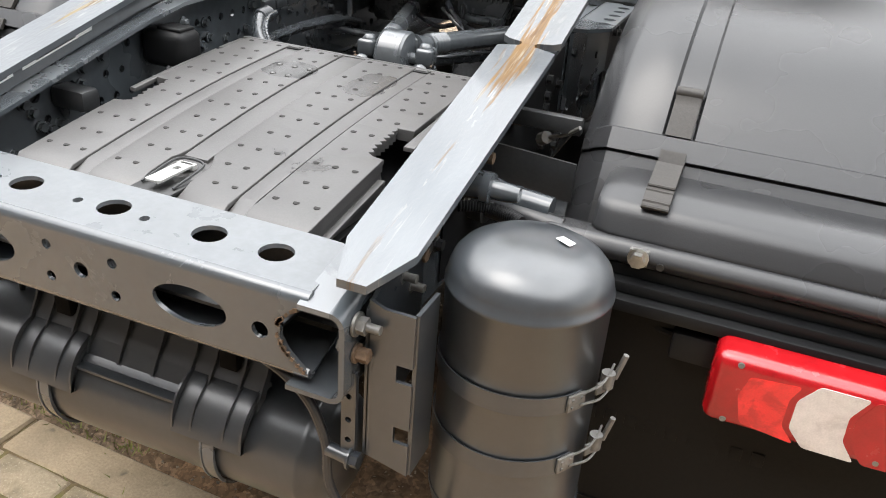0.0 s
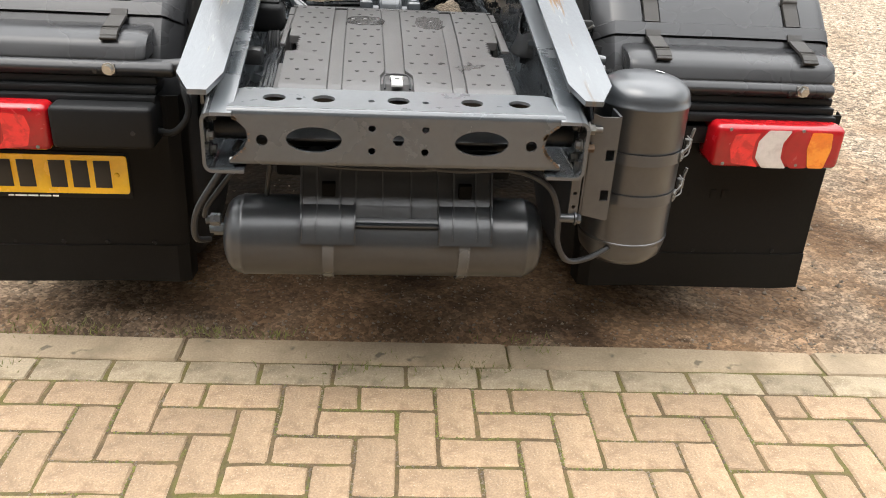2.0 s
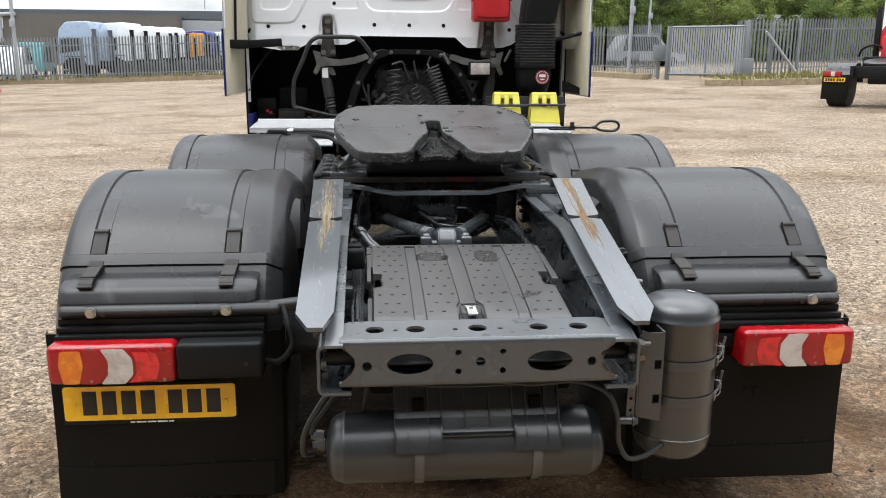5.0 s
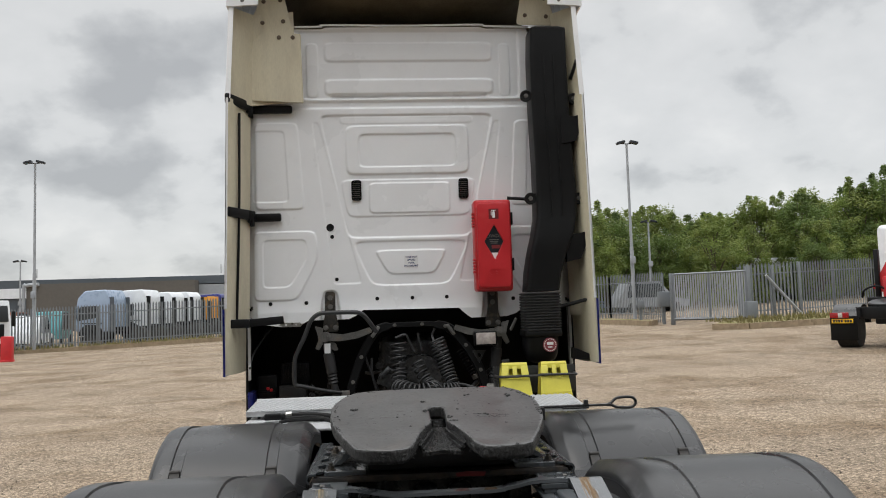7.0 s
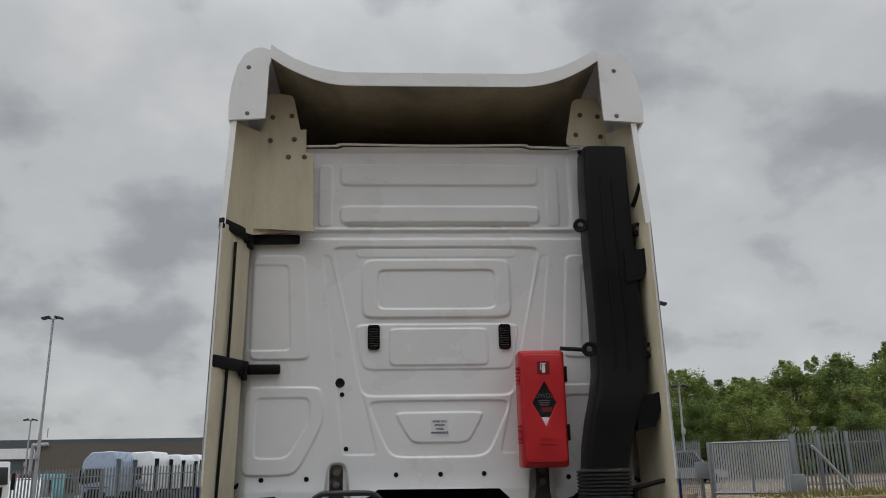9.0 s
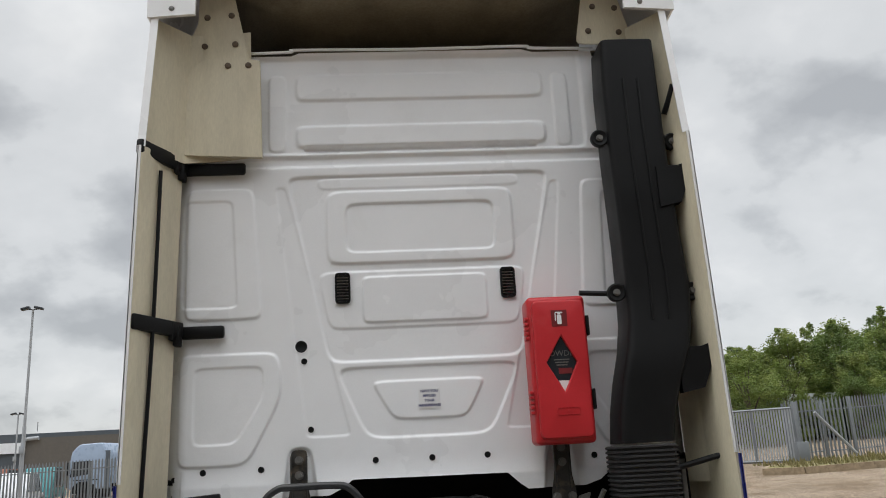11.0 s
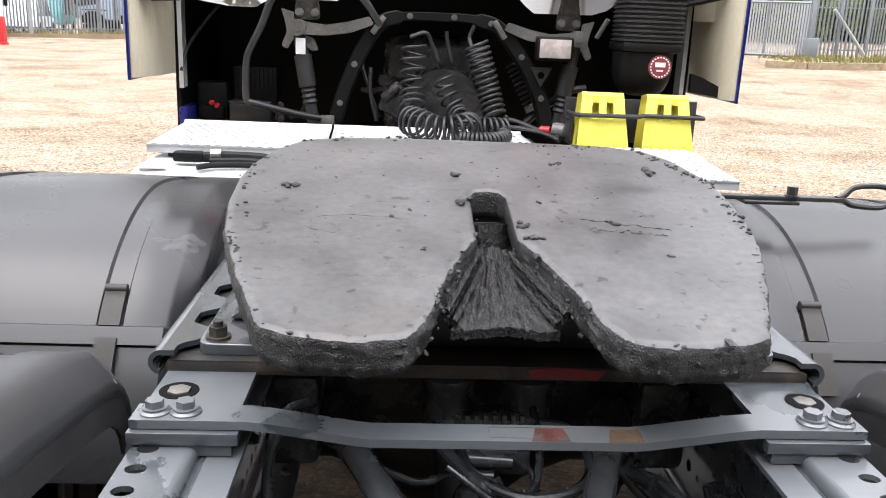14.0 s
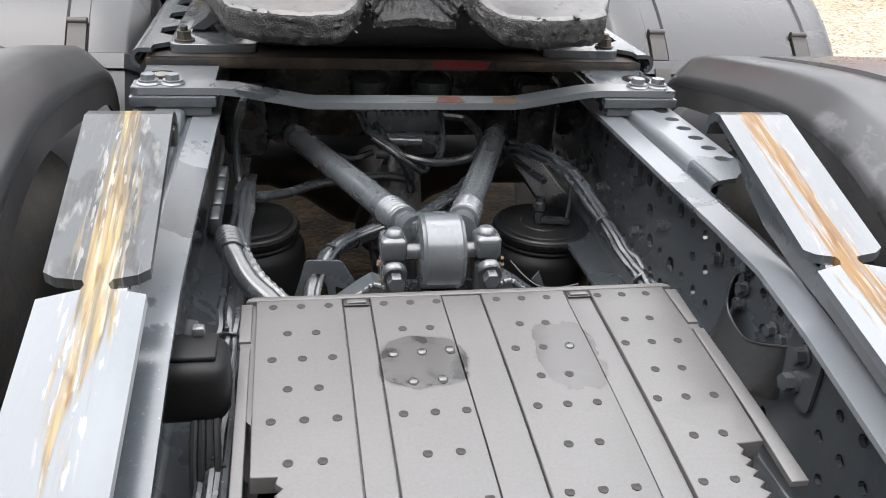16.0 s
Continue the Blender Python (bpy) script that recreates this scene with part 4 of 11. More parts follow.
# bars of unreadable print on the maker's sticker
bm = bm_new()
for y0, y1 in ((0.2, 0.285), (0.307, 0.485)):
    plate(bm, [(-y1, 0.0), (-y0, 0.0), (-y0, 0.022), (-y1, 0.022)], 0.0006, Matrix.Translation((-0.4065, 0, 0.828)) @ Matrix(((0, 0, 1, 0), (-1, 0, 0, 0), (-0.235, 1, 0, 0), (0, 0, 0, 1))))
sticker = part("sticker", bm, PAPER, lorry, "white printed sticker on the ramp web")
for y0, y1, z0, z1 in ((0.21, 0.27, 0.004, 0.006), (0.21, 0.25, 0.009, 0.012), (0.325, 0.375, 0.011, 0.017), (0.42, 0.46, 0.012, 0.015), (0.34, 0.44, 0.004, 0.006)):
    bm = bm_new()
    plate(bm, [(-y1, z0), (-y0, z0), (-y0, z1), (-y1, z1)], 0.0006, Matrix.Translation((-0.4055, 0, 0.828)) @ Matrix(((0, 0, 1, 0), (-1, 0, 0, 0), (-0.235, 1, 0, 0), (0, 0, 0, 1))))
    part("print", bm, INK, sticker)

# dipped strap between the rails
bm = bm_new()
bar = [(-0.515, 1.020), (-0.36, 1.020), (-0.33, 1.017), (-0.21, 0.992), (-0.19, 0.990), (0.19, 0.990), (0.21, 0.992), (0.33, 1.017), (0.36, 1.020), (0.515, 1.020)]
sheet(bm, lambda k, y: (bar[k][0], y + (0.012 if abs(bar[k][0]) < 0.3 else 0), bar[k][1]), range(len(bar)), (1.352, 1.402), lambda k, y: (0, 0, -0.013))
strap_bar = part("cross_strap", bm, WEATHERED, lorry, "grey dipped flat steel strap bolted across the rails")
for sx in (-1, 1):
    for x in (0.487, 0.445):
        bm = bm_new()
        lathe(bm, (sx * x, 1.379, 1.019), (0, 0, 1), [(0, 0.0215), (0.003, 0.0215), (0.0045, 0.0195), (0.007, 0.0155)], 24)
        hexbolt(bm, (sx * x, 1.379, 1.024), (0, 0, 1), 0.0118, 0.010)
        part("strap_bolt", bm, WEATHERED, strap_bar)
bm = bm_new()
for x0, x1 in ((0.038, 0.094), (0.148, 0.205)):
    plate(bm, [(x0, 1.365), (x1, 1.366), (x1 - 0.005, 1.405), (x0 + 0.01, 1.402)], 0.0008, at(XY, 0, 0, 0.9903))
    part("worn_patch", bm, WORNRED if x0 < 0.1 else RUSTBOLT, strap_bar, "worn red paint patch" if x0 < 0.1 else "worn rusty patch")
    bm = bm_new()
for x0, x1, y0, y1 in ((-0.02, 0.1, 1.373, 1.3745), (-0.02, 0.1, 1.405, 1.4065), (-0.02, -0.0185, 1.373, 1.4065), (0.0985, 0.1, 1.373, 1.4065)):
    plate(bm, [(x0, y0), (x1, y0), (x1, y1), (x0, y1)], 0.0006, at(XY, 0, 0, 0.9905))
part("label_outline", bm, GALV, strap_bar, "thin printed outline on the strap")

for sx in (-1, 1):
    # pads, and the plate that reaches forward to the coupling plate
    bm = bm_new()
    box(bm, (sx * 0.443, 1.385, 0.9965), (0.15, 0.085, 0.018), 0.002)
    box(bm, (sx * 0.440, 1.372, 0.9785), (0.125, 0.05, 0.018), 0.002)
    part("strap_pad", bm, CHASSIS, lorry)
    bm = bm_new()
    plate(bm, [(sx * x, y) for x, y in ((0.375, 1.405), (0.512, 1.405), (0.512, 1.62), (0.375, 1.62))], 0.010, at(XY, 0, 0, 1.002))
    part("bracket_plate", bm, WEATHERED, lorry)
    bm = bm_new()
    lathe(bm, (sx * 0.476, 1.462, 1.0121), (0, 0, 1), [(0, 0.029), (0.0012, 0.029), (0.0012, 0.018), (0, 0.018)], 28)
    ring = part("painted_ring", bm, STUDBLACK, lorry)
    bm = bm_new()
    lathe(bm, (sx * 0.476, 1.462, 1.0121), (0, 0, 1), [(0, 0.0175), (0.003, 0.0175), (0.0035, 0.016)], 6)
    part("worn_centre", bm, GALV, ring)
    if sx < 0:
        bm = bm_new()
        plate(bm, rounded([(0.940, 1.060), (0.962, 1.054), (0.970, 1.070), (0.962, 1.084), (0.940, 1.086)], 0.005, 3), 0.012, at(YZ, -0.398), bev=0.002)
        part("ramp_stop", bm, DARKPAINT, lorry, "dark worn stop lug under the end of the ramp")
    # perforated angle along the outside of the rail
    bm = bm_new()
    slots = [oval(sx * 0.488, 1.342 - 0.0524 * i, 0.0145, 0.0118, 16) for i in range(6)]
    plate(bm, [(sx * x, y) for x, y in ((0.436, 0.984), (0.470, 0.994), (0.512, 1.045), (0.512, 1.40), (0.436, 1.40))], 0.008, at(XY, 0, 0, 0.975), slots)
    sheet(bm, lambda y, k: (sx * (0.436 - 0.012 * math.sin(k)), y, 0.983 - 0.012 + 0.012 * math.cos(k)), (0.984, 1.40), lin(0, math.pi / 2, 5), lambda y, k: (0, 0, -0.008))
    plate(bm, [(0.99, 0.80), (1.40, 0.80), (1.40, 0.972), (0.984, 0.972)], 0.008, at(YZ, sx * 0.4405 - 0.004))
    part("perforated_angle", bm, WEATHERED, lorry, "grey angle bracket with a row of slots")

# ---- wheels and mudguards ----
def tyre(sx, x0, x1, yc, parent):
    bm = bm_new()
    R, w = 0.505, x1 - x0
    prof = [(0.02, 0.30), (0.0, 0.36), (0.004, 0.44), (0.03, 0.485), (0.045, R)]
    for k in range(4):
        a = 0.045 + (w - 0.09) * (k + 0.5) / 4
        prof += [(a - 0.006, R), (a - 0.005, R - 0.012), (a + 0.005, R - 0.012), (a + 0.006, R)]
    prof += [(w - 0.045, R), (w - 0.03, 0.485), (w - 0.004, 0.44), (w, 0.36), (w - 0.02, 0.30)]
    lathe(bm, (sx * x0, yc, R - 0.012), (sx, 0, 0), prof, 72)
    return part("tyre", bm, TYRE, parent, "dusty black tyre with circumferential grooves")


GUARD_Z, GUARD_R = 0.52, 0.608
for yc in (1.03, 2.37):
    for sx in (-1, 1):
        bm = bm_new()
        lathe(bm, (sx * 0.62, yc, 0.493), (sx, 0, 0), [(0, 0.16), (0.05, 0.20), (0.10, 0.28), (0.24, 0.285), (0.30, 0.285), (0.46, 0.28), (0.50, 0.2), (0.5, 0.12), (0.57, 0.11)], 40)
        wheel = part("wheel", bm, DARKPAINT, lorry, "twin rear wheel")
        tyre(sx, 0.60, 0.88, yc, wheel)
        tyre(sx, 0.92, 1.20, yc, wheel)
    bm = bm_new()
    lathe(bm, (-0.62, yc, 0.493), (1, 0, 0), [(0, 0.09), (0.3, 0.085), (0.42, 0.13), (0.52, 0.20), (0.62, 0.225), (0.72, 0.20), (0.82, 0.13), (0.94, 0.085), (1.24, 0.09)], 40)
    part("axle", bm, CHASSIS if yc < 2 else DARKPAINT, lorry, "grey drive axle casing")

CROSS = [(0.575, -0.060), (0.577, -0.046), (0.582, -0.040), (0.614, -0.008), (0.626, 0.0), (0.708, 0.0), (0.713, -0.007), (0.757, -0.007), (0.762, 0.0),
         (0.95, 0.002), (1.128, 0.0), (1.133, -0.007), (1.177, -0.007), (1.182, 0.0), (1.238, 0.0), (1.262, -0.010), (1.276, -0.03), (1.282, -0.06)]


# side profile of a mudguard from its front edge over the top to its tail: (ahead of the axle, height)
FRONT = [(0.565, 0.935), (0.555, 0.975), (0.53, 1.015), (0.49, 1.046), (0.44, 1.064), (0.36, 1.080), (0.28, 1.094), (0.20, 1.108), (0.12, 1.119), (0.05, 1.126)]


def guard_at(yc, dz, a, r):
    """Point at angle a (degrees, from ahead) on the profile; r less GUARD_R is the offset outward."""
    if a >= 88:
        return Vector((0, yc + r * math.cos(radians(a)), GUARD_Z + dz + r * math.sin(radians(a))))
    t = max(0.0, min(1.0, (a - 12) / 76)) * (len(FRONT) - 1)
    i = min(len(FRONT) - 2, int(t))
    f = t - i
    (y0, z0), (y1, z1) = FRONT[i], FRONT[i + 1]
    n = Vector((z1 - z0, y0 - y1)).normalized()
    n = n if n.y > 0 else -n
    q = r - GUARD_R
    return Vector((0, yc + y0 + (y1 - y0) * f + n.x * q, dz + z0 + (z1 - z0) * f + n.y * q))


def mudguard(sx, yc, dz, tail):
    label = "grey moulded plastic mudguard over the twin wheels, water-marked"
    bm = bm_new()

    def shell(a, k):
        x, d = CROSS[k]
        p = guard_at(yc, dz, a, GUARD_R + d)
        return (sx * x, p.y, p.z)

    sheet(bm, shell, lin(12, 138.5, 56), range(len(CROSS)), lambda a, k: tuple(-0.005 * Vector((0, math.cos(radians(a)), math.sin(radians(a))))))
    def skirt(p, d):
        v = Vector((p.y - yc, p.z - 0.45)).normalized() * d
        return (p.y - v.x, p.z - v.y)

    # inner and outer skirts with the wheel-arch edge
    sheet(bm, lambda a, q: (sx * 1.279, *skirt(guard_at(yc, dz, a, GUARD_R - 0.055), 0.075 * q)), lin(12, 138.5, 40), (0, 1), lambda a, q: (sx * 0.004, 0, 0))
    g = part("mudguard", bm, PLASTIC, lorry, label, sharp=38)
    bm = bm_new()
    sheet(bm, lambda a, q: (sx * 0.5755, *skirt(guard_at(yc, dz, a, GUARD_R - 0.056), 0.055 * q)), lin(12, 138.5, 40), (0, 1), lambda a, q: (sx * 0.005, 0, 0))
    part("inner_skirt", bm, GUARDSIDE, g, "dirt-spattered inner skirt of the mudguard, dulled for shade")
    # belt below the shell
    bm = bm_new()
    belt = [(x, 0.0 + (d if d > -0.006 or x > 1.2 or x < 0.7 else 0)) for x, d in CROSS]
    sheet(bm, lambda k, a: (sx * belt[k][0], *guard_at(yc, dz, a, GUARD_R + 0.005 + belt[k][1])[1:]), range(len(belt)), lin(138.85, 142.4, 4), lambda k, a: (0, 0.008, 0))
    part("belt", bm, PLASTIC, g)
    # strip that closes the joints behind the belt
    bm = bm_new()
    sheet(bm, lambda k, a: (sx * belt[k][0], *guard_at(yc, dz, a, GUARD_R - 0.006 + belt[k][1])[1:]), range(len(belt)), lin(135.5, 145, 6), lambda k, a: (0, 0.006, 0))
    part("joint_strip", bm, PLASTIC, g)
    bm = bm_new()
    sheet(bm, lambda k, a: (sx * belt[k][0], *guard_at(yc, dz, a, GUARD_R - 0.004 + belt[k][1])[1:]), range(len(belt)), lin(142.7, 168, 8), lambda k, a: (0, 0.008, 0))
    sheet(bm, lambda a, q: (sx * 0.577, *guard_at(yc, dz, a, GUARD_R - 0.055 - 0.105 * q)[1:]), lin(142.9, 168, 8), (0, 1), lambda a, q: (sx * 0.004, 0, 0))
    part("lower_panel", bm, PLASTIC, g)
    # rubber hold-down clips
    for xc in (0.735, 1.155):
        bm = bm_new()
        for a0, a1, lift in ((131.0, 138.6, 0.006), (141.2, 143.5 if tail else 149.5, 0.010)):
            sheet(bm, lambda a, w: (sx * (xc + w), *guard_at(yc, dz, a, GUARD_R + lift + (0.006 if a < 132 else 0))[1:]), lin(a0, a1, 8), (-0.021, 0.021), lambda a, w: tuple(-0.008 * Vector((0, math.cos(radians(a)), math.sin(radians(a))))))
        top = guard_at(yc, dz, 130.8, GUARD_R + 0.004)
        cyl(bm, (sx * (xc - 0.022), top.y, top.z), (sx * (xc + 0.022), top.y, top.z), 0.010, 14)
        if tail:
            e = guard_at(yc, dz, 143.5, GUARD_R + 0.010)
            q = [(e.y, e.z), (0.505, 0.880), (0.462, 0.872), (0.440, 0.864), (0.425, 0.850)]
            sheet(bm, lambda k, w: (sx * (xc + w), *q[k]), range(5), (-0.021, 0.021), lambda k, w: (0, -0.006, 0.006))
            for k in range(5):
                t = k / 4
                yy, zz = q[2][0] + (q[4][0] - q[2][0]) * t - 0.006, q[2][1] + (q[4][1] - q[2][1]) * t + 0.007
                cyl(bm, (sx * (xc - 0.021), yy, zz), (sx * (xc + 0.021), yy, zz), 0.0028, 6)
        part("clip", bm, STRAPMAT, g, "worn black rubber hold-down clip")
    return g


def smooth_bar(bm, x0, x1, prof, sx, end=0.02):
    """A moulded bar along x with rounded ends from a closed (y, z) profile."""
    c = Vector((sum(p[0] for p in prof) / len(prof), sum(p[1] for p in prof) / len(prof)))
    stations = [(x0, 0.78), (x0 + end * 0.3, 0.92), (x0 + end, 1.0), (x1 - end, 1.0), (x1 - end * 0.3, 0.92), (x1, 0.78)]
    rings = [[bm.verts.new((sx * x, c.x + (y - c.x) * k, c.y + (z - c.y) * k)) for y, z in prof] for x, k in stations]
    n = len(prof)
    for q, s in zip(rings, rings[1:]):
        for i in range(n):
            j = (i + 1) % n
            bm.faces.new((q[i], q[j], s[j], s[i]))
    bm.faces.new(rings[0])
    bm.faces.new(rings[-1][::-1])


for sx in (-1, 1):
    mudguard(sx, 2.37, 0.016, False)
    g = mudguard(sx, 1.03, 0.0, True)
    bm = bm_new()
    prof = rounded([(0.56, 0.872), (0.468, 0.866), (0.424, 0.848), (0.402, 0.806), (0.407, 0.796), (0.56, 0.796)], 0.016, 5)
    smooth_bar(bm, 0.645, 1.235, prof, sx, 0.03)
    part("tail_moulding", bm, PLASTIC, g, "rounded grey plastic moulding below the mudguard")
    # support tube with bolt heads
    bm = bm_new()
    prof = rounded([(0.432, 0.806), (0.392, 0.804), (0.378, 0.785), (0.392, 0.765), (0.432, 0.763)], 0.008, 4)
    smooth_bar(bm, 0.57, 1.225, prof, sx, 0.012)
    cyl(bm, (sx * 0.43, 0.43, 0.80), (sx * 0.60, 0.412, 0.786), 0.022, 18)
    cyl(bm, (sx * 0.43, 0.43, 0.80), (sx * 0.47, 0.425, 0.797), 0.034, 18)
    tube_part = part("support_tube", bm, PLASTIC, lorry, "dark support tube carrying the mudguard")
    for x in (0.73, 1.128):
        bm = bm_new()
        box(bm, (sx * x, 0.384, 0.787), (0.03, 0.010, 0.027), 0.002)
        part("clamp_plate", bm, GALV, tube_part)
        bm = bm_new()
        hexbolt(bm, (sx * x, 0.379, 0.788), (0, -1, 0), 0.011, 0.012)
        part("clamp_bolt", bm, STEEL, tube_part, "bright bolt head")
        bm = bm_new()
        cyl(bm, (sx * (x + (0.035 if x < 1 else -0.035)), 0.376, 0.781), (sx * (x + (0.035 if x < 1 else -0.035)), 0.39, 0.781), 0.006, 10)
        part("hole_plug", bm, INK, tube_part)
    # stepped black carrier between tube and lamps
    for y0, z0, z1 in ((0.395, 0.742, 0.766), (0.375, 0.722, 0.744), (0.355, 0.700, 0.724)):
        bm = bm_new()
        box(bm, (sx * 0.925, y0 + 0.05, (z0 + z1) / 2), (0.615, 0.10, z1 - z0 - 0.002), 0.004)
        part("carrier_step", bm, BLACK, lorry, "black plastic step above the tail lamp")
    # mud flap in two pieces
    flap = None
    for z0, z1, y0 in ((0.266, 0.715, 0.402), (0.156, 0.272, 0.397)):
        bm = bm_new()
        xs = [0.572, 0.580, 0.61, 0.75, 0.9, 1.05, 1.2, 1.281, 1.294]
        back = [0.07, 0.02, 0, 0, 0, 0, 0, 0.004, 0.05]
        low = [0.0, -0.004, 0, 0.002, 0.001, 0.003, 0, 0, 0]
        sheet(bm, lambda k, z: (sx * (xs[k] - 0.012 * (z - 0.175)), y0 + back[k] + 0.006 * math.sin(xs[k] * 9 + z * 7), z + low[k]), range(len(xs)), lin(z0, z1, 5), lambda k, z: (0, 0.006, 0))
        ob = part("mud_flap" if flap is None else "flap_skirt", bm, FLAP, lorry if flap is None else flap, "dusty black rubber mud flap behind the twin wheels")
        flap = flap or ob
    for x in (0.67, 0.80, 0.92, 1.05, 1.17):
        bm = bm_new()
        lathe(bm, (sx * x, 0.399, 0.284), (0, -1, 0), [(0, 0.007), (0.002, 0.006), (0.003, 0.002)], 12)
        part("rivet", bm, BLACK, flap)

# raised maker's panel on the flap, drawn as bars
for i in range(9):
    bm = bm_new()
    box(bm, (0.70 + 0.035 * i, 0.399, 0.47), (0.020, 0.003, 0.026), 0.001)
    part("embossed_bar", bm, FLAP, lorry)


# ---- tail lamps, number plate ----
def tail_lamp(sx):
    bm = bm_new()
    box(bm, (sx * 1.057, 0.355, 0.650), (0.370, 0.115, 0.122), 0.019, seg=4)
    lamp = part("tail_lamp", bm, LENS_R, lorry, "red, clear and amber tail lamp cluster, lightly scratched")
    zones = (("amber_lens", LENS_A, [(1.196, 0.594), (1.206, 0.650), (1.200, 0.696), (1.142, 0.696), (1.136, 0.650), (1.150, 0.594)]),
             ("clear_lens", LENS_W, [(1.088, 0.592), (1.066, 0.622), (1.064, 0.664), (1.084, 0.700), (1.018, 0.700), (0.994, 0.668), (0.994, 0.620), (1.018, 0.592)]),
             ("stop_lens", LENS_RD, [(1.006, 0.594), (0.984, 0.620), (0.984, 0.666), (0.996, 0.692), (0.926, 0.686), (0.916, 0.650), (0.928, 0.604)]),
             ("tail_lens", LENS_R, [(1.146, 0.594), (1.130, 0.650), (1.138, 0.698), (1.092, 0.700), (1.073, 0.664), (1.075, 0.624), (1.098, 0.592)]))
    for name, mat, pts in zones:
        bm = bm_new()
        plate(bm, rounded([(sx * x, z) for x, z in pts], 0.006, 3), 0.0012, at(XZ, 0, 0.2967))
        part(name, bm, mat, lamp)
    for x, z in ((1.115, 0.7), (1.115, 0.602), (0.91, 0.7), (0.905, 0.602)):
        bm = bm_new()
        lathe(bm, (sx * x, 0.2985, z), (0, -1, 0), [(0, 0.005), (0.002, 0.0045)], 10)
        part("screw", bm, GALV, lamp)
    return lamp


tail_lamp(-1)
tail_lamp(1)
bm = bm_new()
box(bm, (-0.742, 0.36, 0.655), (0.255, 0.13, 0.112), 0.014, seg=3)
housing = part("lamp_housing", bm, BLACK, lorry, "blank dark plastic lamp housing")
# black disc drawn as the dark of the screw hole
bm = bm_new()
cyl(bm, (-0.665, 0.296, 0.645), (-0.665, 0.292, 0.645), 0.006, 12)
part("screw_hole", bm, INK, housing)
bm = bm_new()
box(bm, (0.84, 0.39, 0.66), (0.07, 0.05, 0.05), 0.006)
tube(bm, [(0.62, 0.44, 0.685), (0.70, 0.42, 0.67), (0.80, 0.40, 0.662), (0.875, 0.385, 0.66)], 0.007, 8)
part("lamp_plug", bm, BLACK, lorry, "black cable plug of the lamp")

bm = bm_new()
plate(bm, rounded([(-1.238, 0.436), (-0.718, 0.436), (-0.718, 0.547), (-1.238, 0.547)], 0.010, 4), 0.003, at(XZ, 0, 0.390))
nplate = part("number_plate", bm, PLATEY, lorry, "yellow rear number plate with dark bars")
x = -1.183
for i in range(7):
    bm = bm_new()
    box(bm, (x + 0.023, 0.3896, 0.493), (0.043, 0.002, 0.078), 0.0004)
    part("bar", bm, INK, nplate)
    x += 0.0585 + (0.024 if i == 3 else 0)
for x in (-1.205, -0.748):
    bm = bm_new()
    lathe(bm, (x, 0.390, 0.492), (0, -1, 0), [(0, 0.007), (0.003, 0.006), (0.004, 0.003)], 14)
    part("plate_screw", bm, PLATEY, nplate)
bm = bm_new()
x = -1.045
for w in (0.018, 0.034, 0.03, 0.034, 0.02):
    box(bm, (x + w / 2, 0.3935, 0.426), (w - 0.004, 0.001, 0.0045))
    x += w
part("dealer_bars", bm, PAPER, nplate, "line of unreadable white print")
plate_back = bm_new()
box(plate_back, (-0.978, 0.396, 0.488), (0.53, 0.004, 0.135), 0.002)
part("plate_backing", plate_back, BLACK, nplate)

# ---- air tanks ----
bm = bm_new()
cap = [(0, 0.02), (0.006, 0.06), (0.013, 0.081), (0.022, 0.094), (0.034, 0.102), (0.048, 0.1065), (0.050, 0.109), (0.056, 0.109), (0.058, 0.108)]
prof = cap + [(0.79 - h, q) for h, q in cap[::-1]]
TY, TZ, TR = 0.136, 0.444, 0.1025
prof = [(h * 1.02, q * TR / 0.109) for h, q in prof]
lathe(bm, (-0.424, TY, TZ), (1, 0, 0), prof, 56)
tank = part("air_tank", bm, TANKPAINT, lorry, "grey painted horizontal air tank with domed ends", sharp=50)
